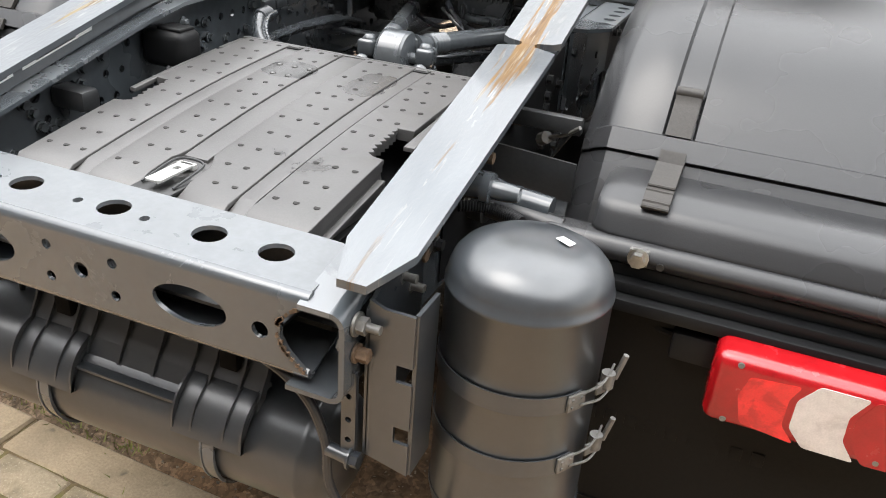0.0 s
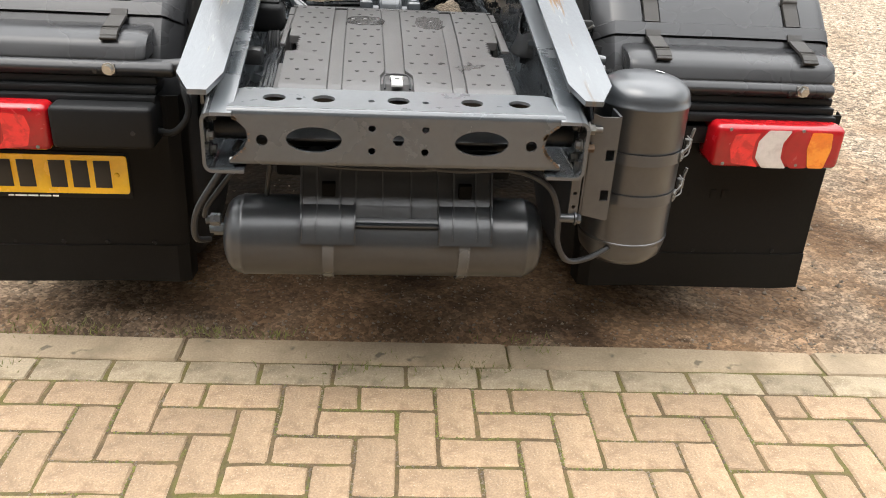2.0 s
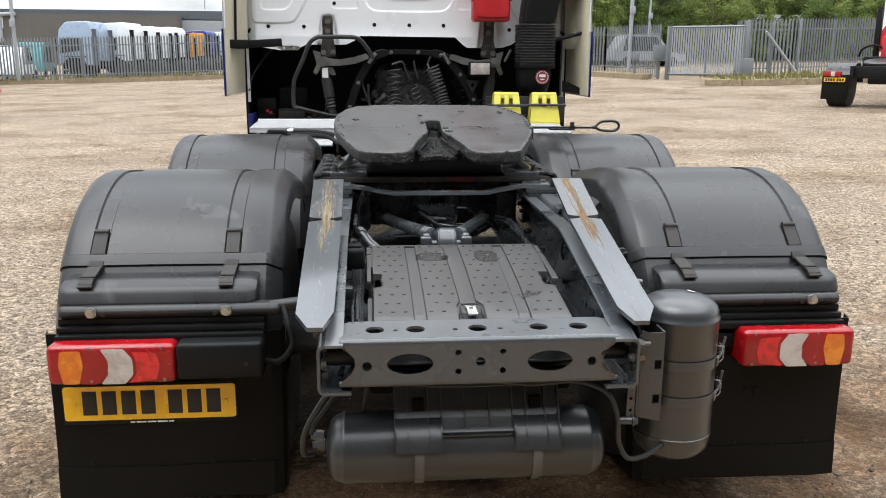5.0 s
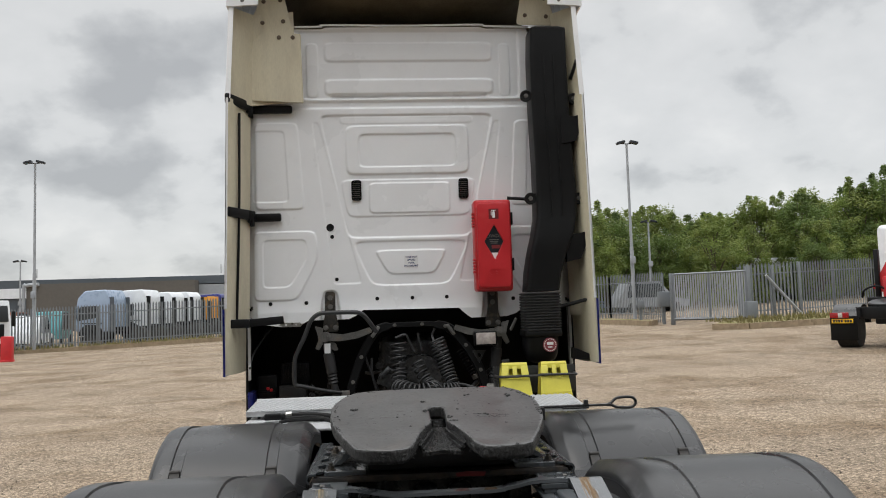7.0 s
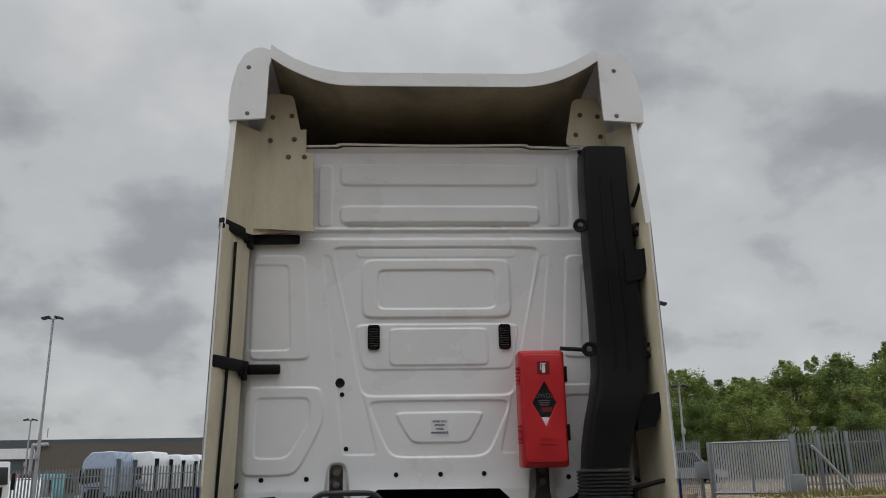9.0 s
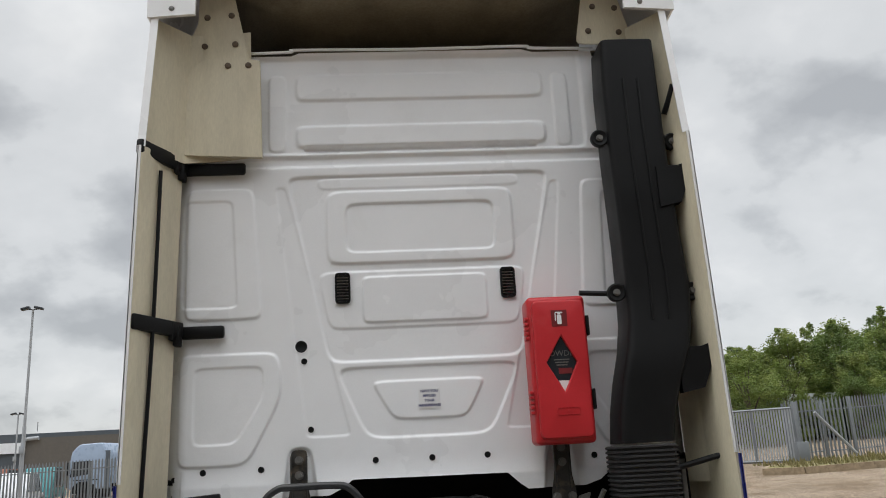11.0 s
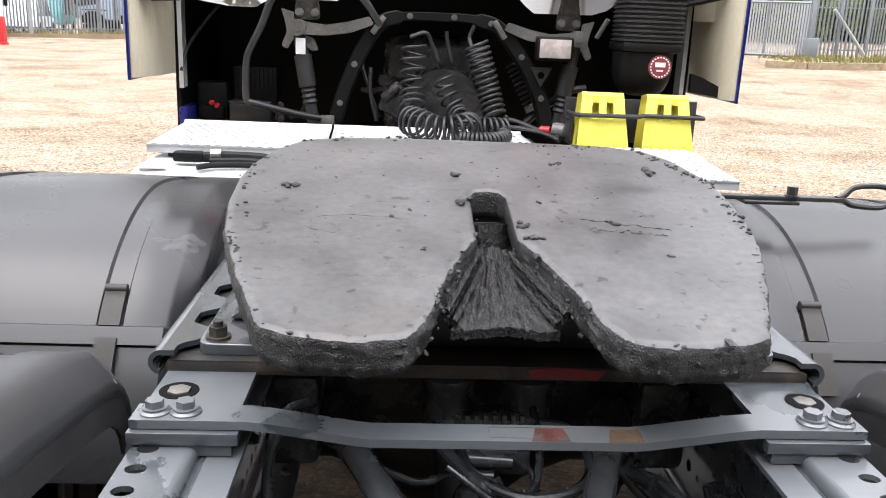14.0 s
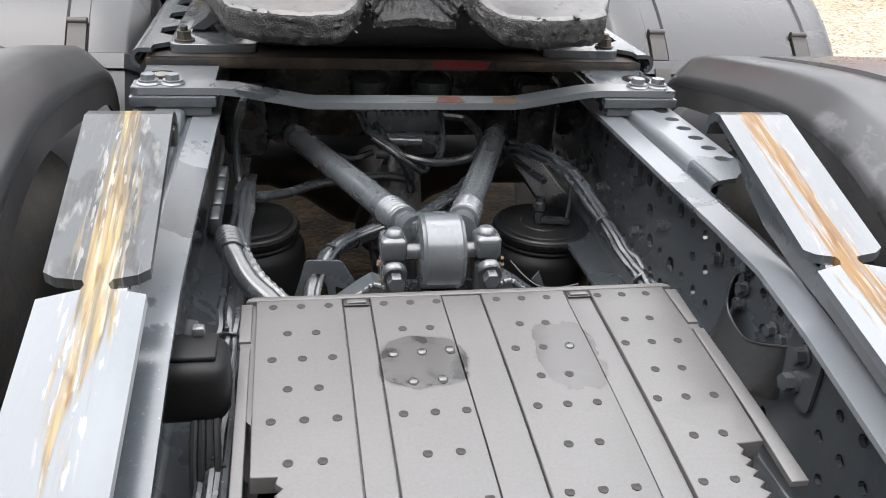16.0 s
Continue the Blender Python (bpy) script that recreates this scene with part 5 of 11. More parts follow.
for xc in (-0.162, 0.172):
    bm = bm_new()
    sheet(bm, lambda a, w: (xc + w, TY + (TR + 0.002) * math.cos(a), TZ + (TR + 0.002) * math.sin(a)), lin(radians(120), radians(310), 60), (-0.0135, 0.0135), lambda a, w: (0, 0.0035 * math.cos(a), 0.0035 * math.sin(a)))
    band = part("tank_band", bm, CHASSIS, tank, "pale grey steel retaining band")
    for w in (-0.0115, 0.0115):
        bm = bm_new()
        sheet(bm, lambda a, q: (xc + w + q, TY + (TR + 0.0055) * math.cos(a), TZ + (TR + 0.0055) * math.sin(a)), lin(radians(150), radians(300), 40), (-0.002, 0.002), lambda a, q: (0, 0.0018 * math.cos(a), 0.0018 * math.sin(a)))
        part("band_edge", bm, CHASSIS, band)
    # curved saddle below the carrier
    bm = bm_new()
    sheet(bm, lambda a, w: (xc + w, TY + (TR + 0.005) * math.cos(a), TZ + (TR + 0.005) * math.sin(a)), lin(radians(105), radians(166), 16), (-0.066, 0.066), lambda a, w: (0, 0.006 * math.cos(a), 0.006 * math.sin(a)))
    saddle = part("saddle", bm, TANKPAINT, tank, "curved steel tank saddle")
    for w in (-0.064, -0.03, 0.03, 0.064):
        bm = bm_new()
        hgt = 0.014 if abs(w) > 0.05 else 0.008
        arch_ = lambda a: TR + 0.009 + hgt * math.sin((a - radians(100)) / radians(66) * math.pi)
        sheet(bm, lambda a, q: (xc + w + q, TY + arch_(a) * math.cos(a), TZ + arch_(a) * math.sin(a)), lin(radians(100), radians(166), 14), (-0.002, 0.002), lambda a, q: (0, -0.01 * math.cos(a), -0.01 * math.sin(a)))
        part("saddle_rib", bm, TANKPAINT, saddle)
for y, z in ((0.16, 0.445), (0.12, 0.49)):
    bm = bm_new()
    cyl(bm, (-0.428, y, z), (-0.452, y, z), 0.016, 6)
    cyl(bm, (-0.450, y, z), (-0.464, y - 0.004, z), 0.010, 12)
    part("air_fitting", bm, CASTPAINT, tank, "grey steel hose fitting")
# ribbed carrier above the tank
def carrier(t):
    """Front face of the carrier from its top (0) to the tank (1): (y, z)."""
    p = [(0.150, 0.675), (0.136, 0.62), (0.112, 0.578), (0.086, 0.545), (0.066, 0.512)]
    i = min(3, int(t * 4))
    f = t * 4 - i
    return p[i][0] + (p[i + 1][0] - p[i][0]) * f, p[i][1] + (p[i + 1][1] - p[i][1]) * f


bm = bm_new()
sheet(bm, lambda x, t: (x, *carrier(t)), (-0.228, 0.239), lin(0, 0.72, 10), lambda x, t: (0, 0.008, 0.002))
sheet(bm, lambda x, t: (x, *carrier(t)), (-0.096, 0.106), lin(0.72, 1.0, 5), lambda x, t: (0, 0.008, 0.002))
carrier_part = part("tank_carrier", bm, TANKPAINT, lorry, "ribbed steel carrier holding the tank", sharp=40)
bm = bm_new()
box(bm, (0.005, 0.054, 0.512), (0.205, 0.020, 0.006), 0.002)
part("carrier_lip", bm, TANKPAINT, carrier_part)
for x in (-0.228, -0.19, -0.135, -0.096, -0.03, 0.04, 0.106, 0.145, 0.20, 0.239):
    bm = bm_new()
    sheet(bm, lambda w, t: (x + w, carrier(t)[0] - 0.018 * (1 - t * 0.75), carrier(t)[1]), (-0.0022, 0.0022), lin(0, 0.9, 8), lambda w, t: (0, 0.022, 0.004))
    part("carrier_rib", bm, TANKPAINT, carrier_part)
# solid black blocks drawn as the dark of the strap slots
for xc in (-0.162, 0.172):
    bm = bm_new()
    box(bm, (xc, 0.105, 0.584), (0.032, 0.02, 0.034), 0.002)
    part("strap_slot", bm, STUDBLACK, carrier_part)
bm = bm_new()
box(bm, (0, 0.14, 0.675), (0.50, 0.09, 0.012), 0.003)
part("carrier_top", bm, TANKPAINT, carrier_part)
# black block put in for the dark cavity behind the carrier
bm = bm_new()
box(bm, (0, 0.20, 0.61), (0.46, 0.05, 0.13), 0.006)
part("carrier_back", bm, BLACK, carrier_part)

bm = bm_new()
prof = [(0, 0.02), (0.004, 0.05), (0.016, 0.077), (0.04, 0.094), (0.055, 0.098), (0.427, 0.098), (0.431, 0.0995), (0.436, 0.0995), (0.438, 0.098), (0.452, 0.0965), (0.466, 0.092), (0.478, 0.083), (0.487, 0.068), (0.493, 0.048), (0.497, 0.022)]
VX, VY, VR = 0.612, 0.190, 0.1155
lathe(bm, (VX, VY, 0.374), (0, 0, 1), [(0, 0.012), (0.001, 0.05), (0.012, 0.088), (0.034, 0.108), (0.062, 0.1145), (0.075, VR), (0.0765, VR + 0.0018), (0.081, VR + 0.0018), (0.0825, VR), (0.430, VR), (0.432, VR + 0.0018), (0.437, VR + 0.0018), (0.439, VR - 0.0005), (0.452, VR - 0.002), (0.466, VR - 0.007), (0.478, VR - 0.017), (0.488, VR - 0.034), (0.495, VR - 0.058), (0.499, VR - 0.085), (0.5, 0.008)], 64)
vtank = part("upright_air_tank", bm, VTANK, lorry, "grey painted upright air tank with a glossy domed top", sharp=50)
bm = bm_new()
cyl(bm, (VX, VY, 0.375), (VX, VY, 0.352), 0.010, 6)
part("drain_plug", bm, GALV, vtank)
for zc in (0.684, 0.576):
    bm = bm_new()
    sheet(bm, lambda a, w: (VX + (VR + 0.0015) * math.cos(a), VY + (VR + 0.0015) * math.sin(a), zc + w), lin(radians(150), radians(332), 40), (-0.0145, 0.0145), lambda a, w: (0.002 * math.cos(a), 0.002 * math.sin(a), 0))
    part("tank_band", bm, VTANK, vtank, "steel retaining band")
    # riveted end plate, wire bail and over-centre hook
    clamp_turn = Matrix.Translation((VX, VY, zc)) @ Matrix.Rotation(radians(-33), 4, "Z")
    bm = bm_new()
    box(bm, (VR + 0.005, 0.0, 0.0), (0.004, 0.030, 0.026), 0.001)
    for dy, dz in ((-0.008, 0.006), (-0.008, -0.006), (0.008, 0.006), (0.008, -0.006)):
        cyl(bm, (VR + 0.006, dy, dz), (VR + 0.009, dy, dz), 0.0024, 8)
    box(bm, (VR + 0.004, 0.050, 0.006), (0.004, 0.026, 0.020), 0.001)
    tube(bm, [(VR + 0.006, 0.010, 0.010), (VR + 0.012, 0.035, 0.020), (VR + 0.006, 0.056, 0.028), (VR - 0.004, 0.074, 0.030)], 0.002, 6)
    tube(bm, [(VR + 0.006, 0.010, -0.008), (VR + 0.013, 0.035, -0.004), (VR + 0.010, 0.056, 0.004)], 0.002, 6)
    cyl(bm, (VR + 0.004, 0.056, 0.004), (VR + 0.004, 0.056, 0.028), 0.0095, 14)
    cyl(bm, (VR + 0.003, 0.072, 0.012), (VR + 0.010, 0.078, 0.052), 0.0042, 10)
    bmesh.ops.transform(bm, matrix=clamp_turn, verts=bm.verts[:])
    part("band_clamp", bm, GALV, vtank, "steel wire clamp with a tightening screw")
bm = bm_new()
plate(bm, [(-0.011, -0.009), (0.012, -0.008), (0.010, 0.010), (-0.010, 0.008)], 0.0005, Matrix.Translation((0.650, 0.205, 0.8735)) @ Matrix.Rotation(radians(12), 4, "Y") @ Matrix.Rotation(radians(-5), 4, "X") @ Matrix.Rotation(radians(-20), 4, "Z"))
part("paper_tag", bm, PAPER, vtank, "small white paper tag")
# bracket plates that hold the upright tank
bm = bm_new()
plate(bm, [(0.448, 0.815), (0.470, 0.806), (0.513, 0.806), (0.513, 0.727), (0.490, 0.727), (0.490, 0.700), (0.513, 0.700), (0.513, 0.625), (0.490, 0.625), (0.490, 0.598), (0.513, 0.598), (0.513, 0.545), (0.448, 0.56)], 0.006, at(XZ, 0, 0.03))
plate(bm, [(0.03, 0.80), (0.09, 0.84), (0.20, 0.85), (0.20, 0.62), (0.03, 0.56)], 0.006, at(YZ, 0.444))
plate(bm, [(0.034, 0.808), (0.10, 0.808), (0.10, 0.545), (0.034, 0.545)], 0.006, at(YZ, 0.511))
plate(bm, [(0.415, 0.70), (0.437, 0.70), (0.437, 0.545), (0.415, 0.545)], 0.008, at(XZ, 0, 0.02), [oval(0.426, z, 0.005, n=8) for z in (0.66, 0.62, 0.585)])
cyl(bm, (0.395, 0.022, 0.555), (0.43, 0.018, 0.555), 0.011, 12)
hexbolt(bm, (0.43, 0.018, 0.555), (1, 0, 0), 0.011, 0.012)
part("tank_bracket", bm, VTANK, lorry, "folded grey bracket plate with slots")

# ---- tail hoses ----
bm = bm_new()
tube(bm, [(0.02, 0.06, 0.672), (0.14, 0.03, 0.668), (0.27, 0.03, 0.672), (0.355, 0.02, 0.64), (0.39, 0.02, 0.57), (0.398, 0.02, 0.49), (0.43, 0.03, 0.435), (0.49, 0.06, 0.425), (0.56, 0.10, 0.44)], 0.0075, 10)
part("air_hose", bm, HOSE, lorry, "grey air hose")
bm = bm_new()
tube(bm, [(-0.27, 0.08, 0.672), (-0.15, 0.05, 0.664), (0.02, 0.045, 0.662), (0.16, 0.045, 0.668)], 0.006, 8)
part("air_hose", bm, HOSE, lorry)
bm = bm_new()
tube(bm, [(-0.37, 0.14, 0.69), (-0.42, 0.10, 0.62), (-0.475, 0.08, 0.53), (-0.485, 0.09, 0.455), (-0.46, 0.13, 0.43)], 0.008, 10)
tube(bm, [(-0.34, 0.15, 0.69), (-0.39, 0.12, 0.62), (-0.45, 0.10, 0.54), (-0.465, 0.115, 0.50)], 0.0065, 10)
tube(bm, [(-0.30, 0.17, 0.70), (-0.31, 0.15, 0.6), (-0.32, 0.15, 0.52)], 0.006, 8)
part("air_hose", bm, HOSE, lorry)
bm = bm_new()
tube(bm, [(-0.56, 0.40, 0.79), (-0.54, 0.35, 0.745), (-0.53, 0.33, 0.69), (-0.57, 0.33, 0.64), (-0.63, 0.36, 0.635)], 0.009, 10)
part("lamp_cable", bm, BLACK, lorry, "corrugated black lamp cable")
bm = bm_new()
tube(bm, [(0.46 + 0.10 * t, 0.30 + 0.02 * math.sin(3 * t), 0.842 - 0.004 * t) for t in lin(0, 1, 97)], lambda t: 0.0088 + 0.0009 * math.sin(t * 150.8), 12, smooth=0)
part("corrugated_sleeve", bm, BLACK, lorry, "black corrugated cable sleeve")
bm = bm_new()
lathe(bm, (WEB + 0.004, 0.335, 0.865), (1, 0, 0), [(0, 0.03), (0.02, 0.03), (0.022, 0.022), (0.05, 0.02), (0.052, 0.026), (0.066, 0.026), (0.068, 0.016), (0.09, 0.015), (0.11, 0.012)], 20)
lathe(bm, (WEB + 0.004, 0.44, 0.815), (1, -0.05, -0.05), [(0, 0.035), (0.02, 0.03), (0.06, 0.024), (0.14, 0.022)], 20)
part("pipe_stub", bm, CHASSIS, lorry, "grey pipe stub through the frame rail")
bm = bm_new()
plate(bm, [(0.434, 0.80), (0.585, 0.79), (0.585, 0.86), (0.434, 0.87)], 0.005, at(XZ, 0, 0.52))
part("valve_linkage", bm, DARKPAINT, lorry, "small ride-height valve plate")
bm = bm_new()
box(bm, (0.50, 0.60, 0.90), (0.14, 0.02, 0.03), 0.003)
part("link_bar", bm, DARKPAINT, lorry)
bm = bm_new()
tube(bm, [(0.50, 0.62, 0.86), (0.54, 0.60, 0.88), (0.57, 0.58, 0.905)], 0.004, 6)
cyl(bm, (0.493, 0.622, 0.856), (0.507, 0.61, 0.866), 0.012, 10)
part("link_rod", bm, GALV, lorry, "thin ball-jointed link rod")

# ---- cover between the rails ----
COV0, COV1 = 0.145, 0.848


def cover_z(y):
    return 0.812 + 0.0953 * (y - 0.14) + 0.012 * math.sin(math.pi * (y - 0.14) / 0.703)


def drape(bm, drop=0.0):
    """Cut a flat plate across and lay it on the curved top of the cover."""
    bmesh.ops.triangulate(bm, faces=bm.faces[:])
    for yc in lin(0.2, 0.8, 9):
        bmesh.ops.bisect_plane(bm, geom=bm.verts[:] + bm.edges[:] + bm.faces[:], plane_co=(0, yc, 0), plane_no=(0, 1, 0))
    for v in bm.verts:
        v.co.z += cover_z(v.co.y) - drop - 0.03 * max(0.0, (0.165 - v.co.y) / 0.02) ** 2 * 0.5


def torn(sx, inner, edge_x):
    """Ragged cut-out in the side of the cover, walked from its rear end forward."""
    rr = random.Random(5 + sx)
    pts = [(edge_x, 0.395), (inner + sx * 0.014, 0.399)]
    for k in range(7):
        y = 0.408 + 0.0155 * k
        pts += [(inner + sx * rr.uniform(-0.002, 0.003), y), (inner + sx * rr.uniform(0.006, 0.011), y + 0.007)]
    return pts + [(inner + sx * 0.004, 0.517), (edge_x, 0.518)]


bm = bm_new()
plate(bm, [(-0.262, COV0), (0.262, COV0), (0.283, 0.17)] + torn(1, 0.246, 0.284) + [(0.288, 0.60), (0.306, 0.62), (0.316, 0.80), (0.300, 0.845), (-0.296, 0.845), (-0.306, 0.80), (-0.300, 0.62), (-0.284, 0.60)] + torn(-1, -0.249, -0.284)[::-1] + [(-0.283, 0.17)], 0.014, XY)
drape(bm, 0.022)
cover = part("equipment_cover", bm, COVER, lorry, "studded grey plastic cover between the frame rails, partly wet", sharp=40)


def split(near, far, y):
    return near + (far - near) * (y - COV0) / (COV1 - COV0)


# four studded panels: (near, far) of either edge
PANELS = (((-0.284, -0.286), (-0.1685, -0.1725)), ((-0.1315, -0.1335), (-0.0275, -0.0355)), ((0.0215, 0.0225), (0.1335, 0.1425)), ((0.1695, 0.1815), (0.285, 0.294)))
for i, (a, b) in enumerate(PANELS):
    bm = bm_new()
    ys_ = lin(COV0, 0.836, 30)
    left, right = [(split(*a, y), y) for y in ys_], [(split(*b, y), y) for y in ys_]
    if i == 0:
        left = [(-0.262, COV0), (-0.277, 0.15), (-0.283, 0.165)] + torn(-1, -0.252, -0.284) + [(-0.285, 0.6), (-0.286, 0.836)]
    if i == 3:
        right = [(0.262, COV0), (0.278, 0.15), (0.284, 0.165)] + torn(1, 0.249, 0.286) + [(0.289, 0.6), (0.294, 0.836)]
    if i == 1:
        right = [(-0.040, COV0), (-0.040, 0.255), (-0.034, 0.268)] + [p for p in right if p[1] > 0.275]
    if i == 2:
        left = [(0.040, COV0), (0.040, 0.255), (0.034, 0.268)] + [p for p in left if p[1] > 0.275]
    plate(bm, left + right[::-1], 0.008, XY, bev=0.0018)
    drape(bm, 0.008)
    part("cover_panel", bm, COVER, cover)
# flat strips let in between the panels
for a, b, y0 in (((-0.1665, -0.1705), (-0.1335, -0.1355), COV0), ((-0.0255, -0.0335), (0.0195, 0.0205), 0.272), ((0.1350, 0.1440), (0.1660, 0.1780), COV0)):
    bm = bm_new()
    plate(bm, [(split(*a, y), y) for y in lin(y0, 0.836, 14)] + [(split(*b, y), y) for y in lin(0.836, y0, 14)], 0.008, XY, bev=0.001)
    drape(bm, 0.0105)
    part("cover_strip", bm, COVER, cover)
# rim across the far edge and the lower side flanges
bm = bm_new()
plate(bm, [(-0.300, 0.8375), (0.309, 0.8375), (0.307, 0.843), (0.298, 0.848), (-0.290, 0.848), (-0.298, 0.843)], 0.010, XY, bev=0.002)
drape(bm, 0.0105)
part("cover_rim", bm, COVER, cover)
for s in (-1, 1):
    for y0, y1, x0, x1 in ((0.752, 0.8365, 0.291, 0.306), (0.462, 0.738, 0.291, 0.304)):
        off = 0.008 if s > 0 else 0.0
        bm = bm_new()
        plate(bm, [(s * (x0 + off * (y0 > 0.7)), y0), (s * (x1 + off), y0), (s * (x1 + off * 1.4), y1), (s * (x0 + off), y1)], 0.008, XY, bev=0.0015)
        drape(bm, 0.0125)
        part("cover_flange", bm, COVER, cover)
    bm = bm_new()
    plate(bm, [(s * 0.287, 0.16), (s * 0.300, 0.16), (s * 0.300, 0.375), (s * 0.287, 0.375)], 0.006, XY, bev=0.001)
    drape(bm, 0.032)
    part("cover_flange", bm, COVER, cover)
    for y0, y1 in ((0.165, 0.392), (0.522, 0.84)):
        bm = bm_new()
        sheet(bm, lambda y, q: (s * (0.281 + 0.012 * q + (0.018 if y > 0.6 else 0.0)), y, cover_z(y) - 0.016 - 0.07 * q), lin(y0, y1, 14), (0, 1), lambda y, q: (-s * 0.006, 0, 0))
        part("cover_side", bm, COVER, cover)
bm = bm_new()
sheet(bm, lambda x, q: (x, 0.846 + 0.010 * q, cover_z(0.846) - 0.010 - 0.06 * q), lin(-0.29, 0.296, 6), (0, 1), lambda x, q: (0, -0.006, 0))
part("cover_front", bm, COVER, cover)
# round dimples in the panels: flat discs, darkened for the shade inside them
stud_bm = bm_new()
q = [stud_bm.verts.new((w * math.cos(a * math.pi / 6), w * math.sin(a * math.pi / 6), z)) for w, z in ((0.0058, -0.0012), (0.0057, 0.0), (0.0030, 0.0)) for a in range(12)]
for lay_ in (0, 12):
    for a in range(12):
        b = (a + 1) % 12
        stud_bm.faces.new((q[lay_ + a], q[lay_ + b], q[lay_ + 12 + b], q[lay_ + 12 + a]))
stud_bm.faces.new(q[24:36])
stud_mesh = bpy.data.meshes.new("dimple")
stud_bm.to_mesh(stud_mesh)
stud_bm.free()
stud_mesh.materials.append(STUDMAT)
for i, xm_ in enumerate((-0.2275, -0.080, 0.0775, 0.226)):
    for r_, y in enumerate((0.216, 0.275, 0.338, 0.401, 0.468, 0.534, 0.597, 0.650, 0.706, 0.759, 0.820)):
        for x in ((xm_ - 0.0365, xm_, xm_ + 0.0365) if r_ % 2 == 0 else (xm_ - 0.018, xm_ + 0.018)):
            if (i in (1, 2) and y < 0.30 and abs(x) < 0.05) or (i in (0, 3) and 0.385 < y < 0.53 and abs(x) > 0.243):
                continue
            stud = new("dimple", stud_mesh)
            stud.parent = cover
            stud.location = (x, y, cover_z(y) + 0.0004)
# black pad drawn as the dark of each slot
for x in (-0.153, 0.162):
    bm = bm_new()
    box(bm, (x, 0.826, cover_z(0.826) - 0.001), (0.034, 0.018, 0.003), 0.001)
    slot = part("slot", bm, INK, cover)
    bm = bm_new()
    box(bm, (x, 0.8245, cover_z(0.826) + 0.0012), (0.026, 0.009, 0.003), 0.001)
    part("slot_tongue", bm, COVER, slot)
for x, y in ((-0.116, 0.706), (-0.080, 0.708), (-0.044, 0.710), (-0.098, 0.652), (-0.062, 0.654), (0.113, 0.706)):
    bm = bm_new()
    lathe(bm, (x, y, cover_z(y) + 0.0005), (0, 0, 1), [(0, 0.0066), (0.0010, 0.0060), (0.0018, 0.0046), (0.0023, 0.0022), (0.0024, 0.0004)], 14)
    part("drop", bm, DROPLET, cover, "drop of water")
# block of black added for the unlit space under the cover
bm = bm_new()
box(bm, (0.0, 0.5, 0.675), (0.60, 0.60, 0.20), 0.012)
part("equipment_box", bm, BLACK, cover, "black box added under the cover for the dark void")
# latch
# latch, over a black plate painted in for its dark recess
bm = bm_new()
box(bm, (0.0, 0.210, 0.8115), (0.078, 0.120, 0.008), 0.003)
latch = part("latch_well", bm, INK, cover)
bm = bm_new()
tube(bm, [(-0.030, 0.17, 0.818), (-0.031, 0.235, 0.826), (-0.024, 0.256, 0.829), (0.0, 0.262, 0.830), (0.024, 0.256, 0.829), (0.031, 0.235, 0.826), (0.030, 0.17, 0.818)], 0.0022, 6)
part("latch_wire", bm, DARKPAINT, latch)
bm = bm_new()
plate(bm, rounded([(-0.015, 0.160), (0.013, 0.160), (0.014, 0.245), (-0.013, 0.245)], 0.004), 0.004, at(XY, 0, 0, 0.826), [rounded([(-0.006, 0.212), (0.006, 0.212), (0.006, 0.226), (-0.006, 0.226)], 0.002, 2)])
box(bm, (0.0, 0.244, 0.825), (0.034, 0.012, 0.010), 0.002)
part("latch_lever", bm, ZINC, latch, "bright steel over-centre latch")

# ---- axle linkage and air springs ----
bm = bm_new()
lathe(bm, (-0.039, 1.046, 0.838), (1, 0, 0), [(0, 0.03), (0.001, 0.046), (0.003, 0.052), (0.0045, 0.059), (0.010, 0.0615), (0.011, 0.063), (0.067, 0.063), (0.068, 0.0615), (0.0735, 0.059), (0.075, 0.052), (0.077, 0.046), (0.078, 0.03)], 44)
box(bm, (0, 1.085, 0.866), (0.10, 0.05, 0.04), 0.016)
for sx in (-1, 1):
    a, b = Vector((sx * 0.036, 1.07, 0.862)), Vector((sx * 0.264, 1.74, 0.822))
    d = (b - a)
    ln = d.length
    prof = [(0.0, 0.029), (0.03 * ln, 0.025), (0.055 * ln, 0.0215), (0.066 * ln, 0.021), (0.067 * ln, 0.0268), (0.072 * ln, 0.0282), (0.077 * ln, 0.0268)]
    for k in range(5):
        t = 0.083 + 0.0145 * k
        prof += [(t * ln, 0.0258), ((t + 0.004) * ln, 0.0282), ((t + 0.009) * ln, 0.0282), ((t + 0.0115) * ln, 0.0258)]
    for k in range(4):
        t = 0.80 + 0.016 * k
        prof += [(t * ln, 0.0255), ((t + 0.004) * ln, 0.0272), ((t + 0.009) * ln, 0.0272), ((t + 0.012) * ln, 0.0255)]
    prof += [(0.93 * ln, 0.026), (0.96 * ln, 0.040), (1.05 * ln, 0.048)]
    lathe(bm, a, d, prof, 26)
v_link = part("v_link", bm, CASTPAINT, lorry, "grey V-shaped axle link with a round bush", sharp=45)
bm = bm_new()
box(bm, (0.004, 1.082, 0.8880), (0.024, 0.020, 0.002), 0.0008)
part("cast_mark", bm, CASTPAINT, v_link)
bm = bm_new()
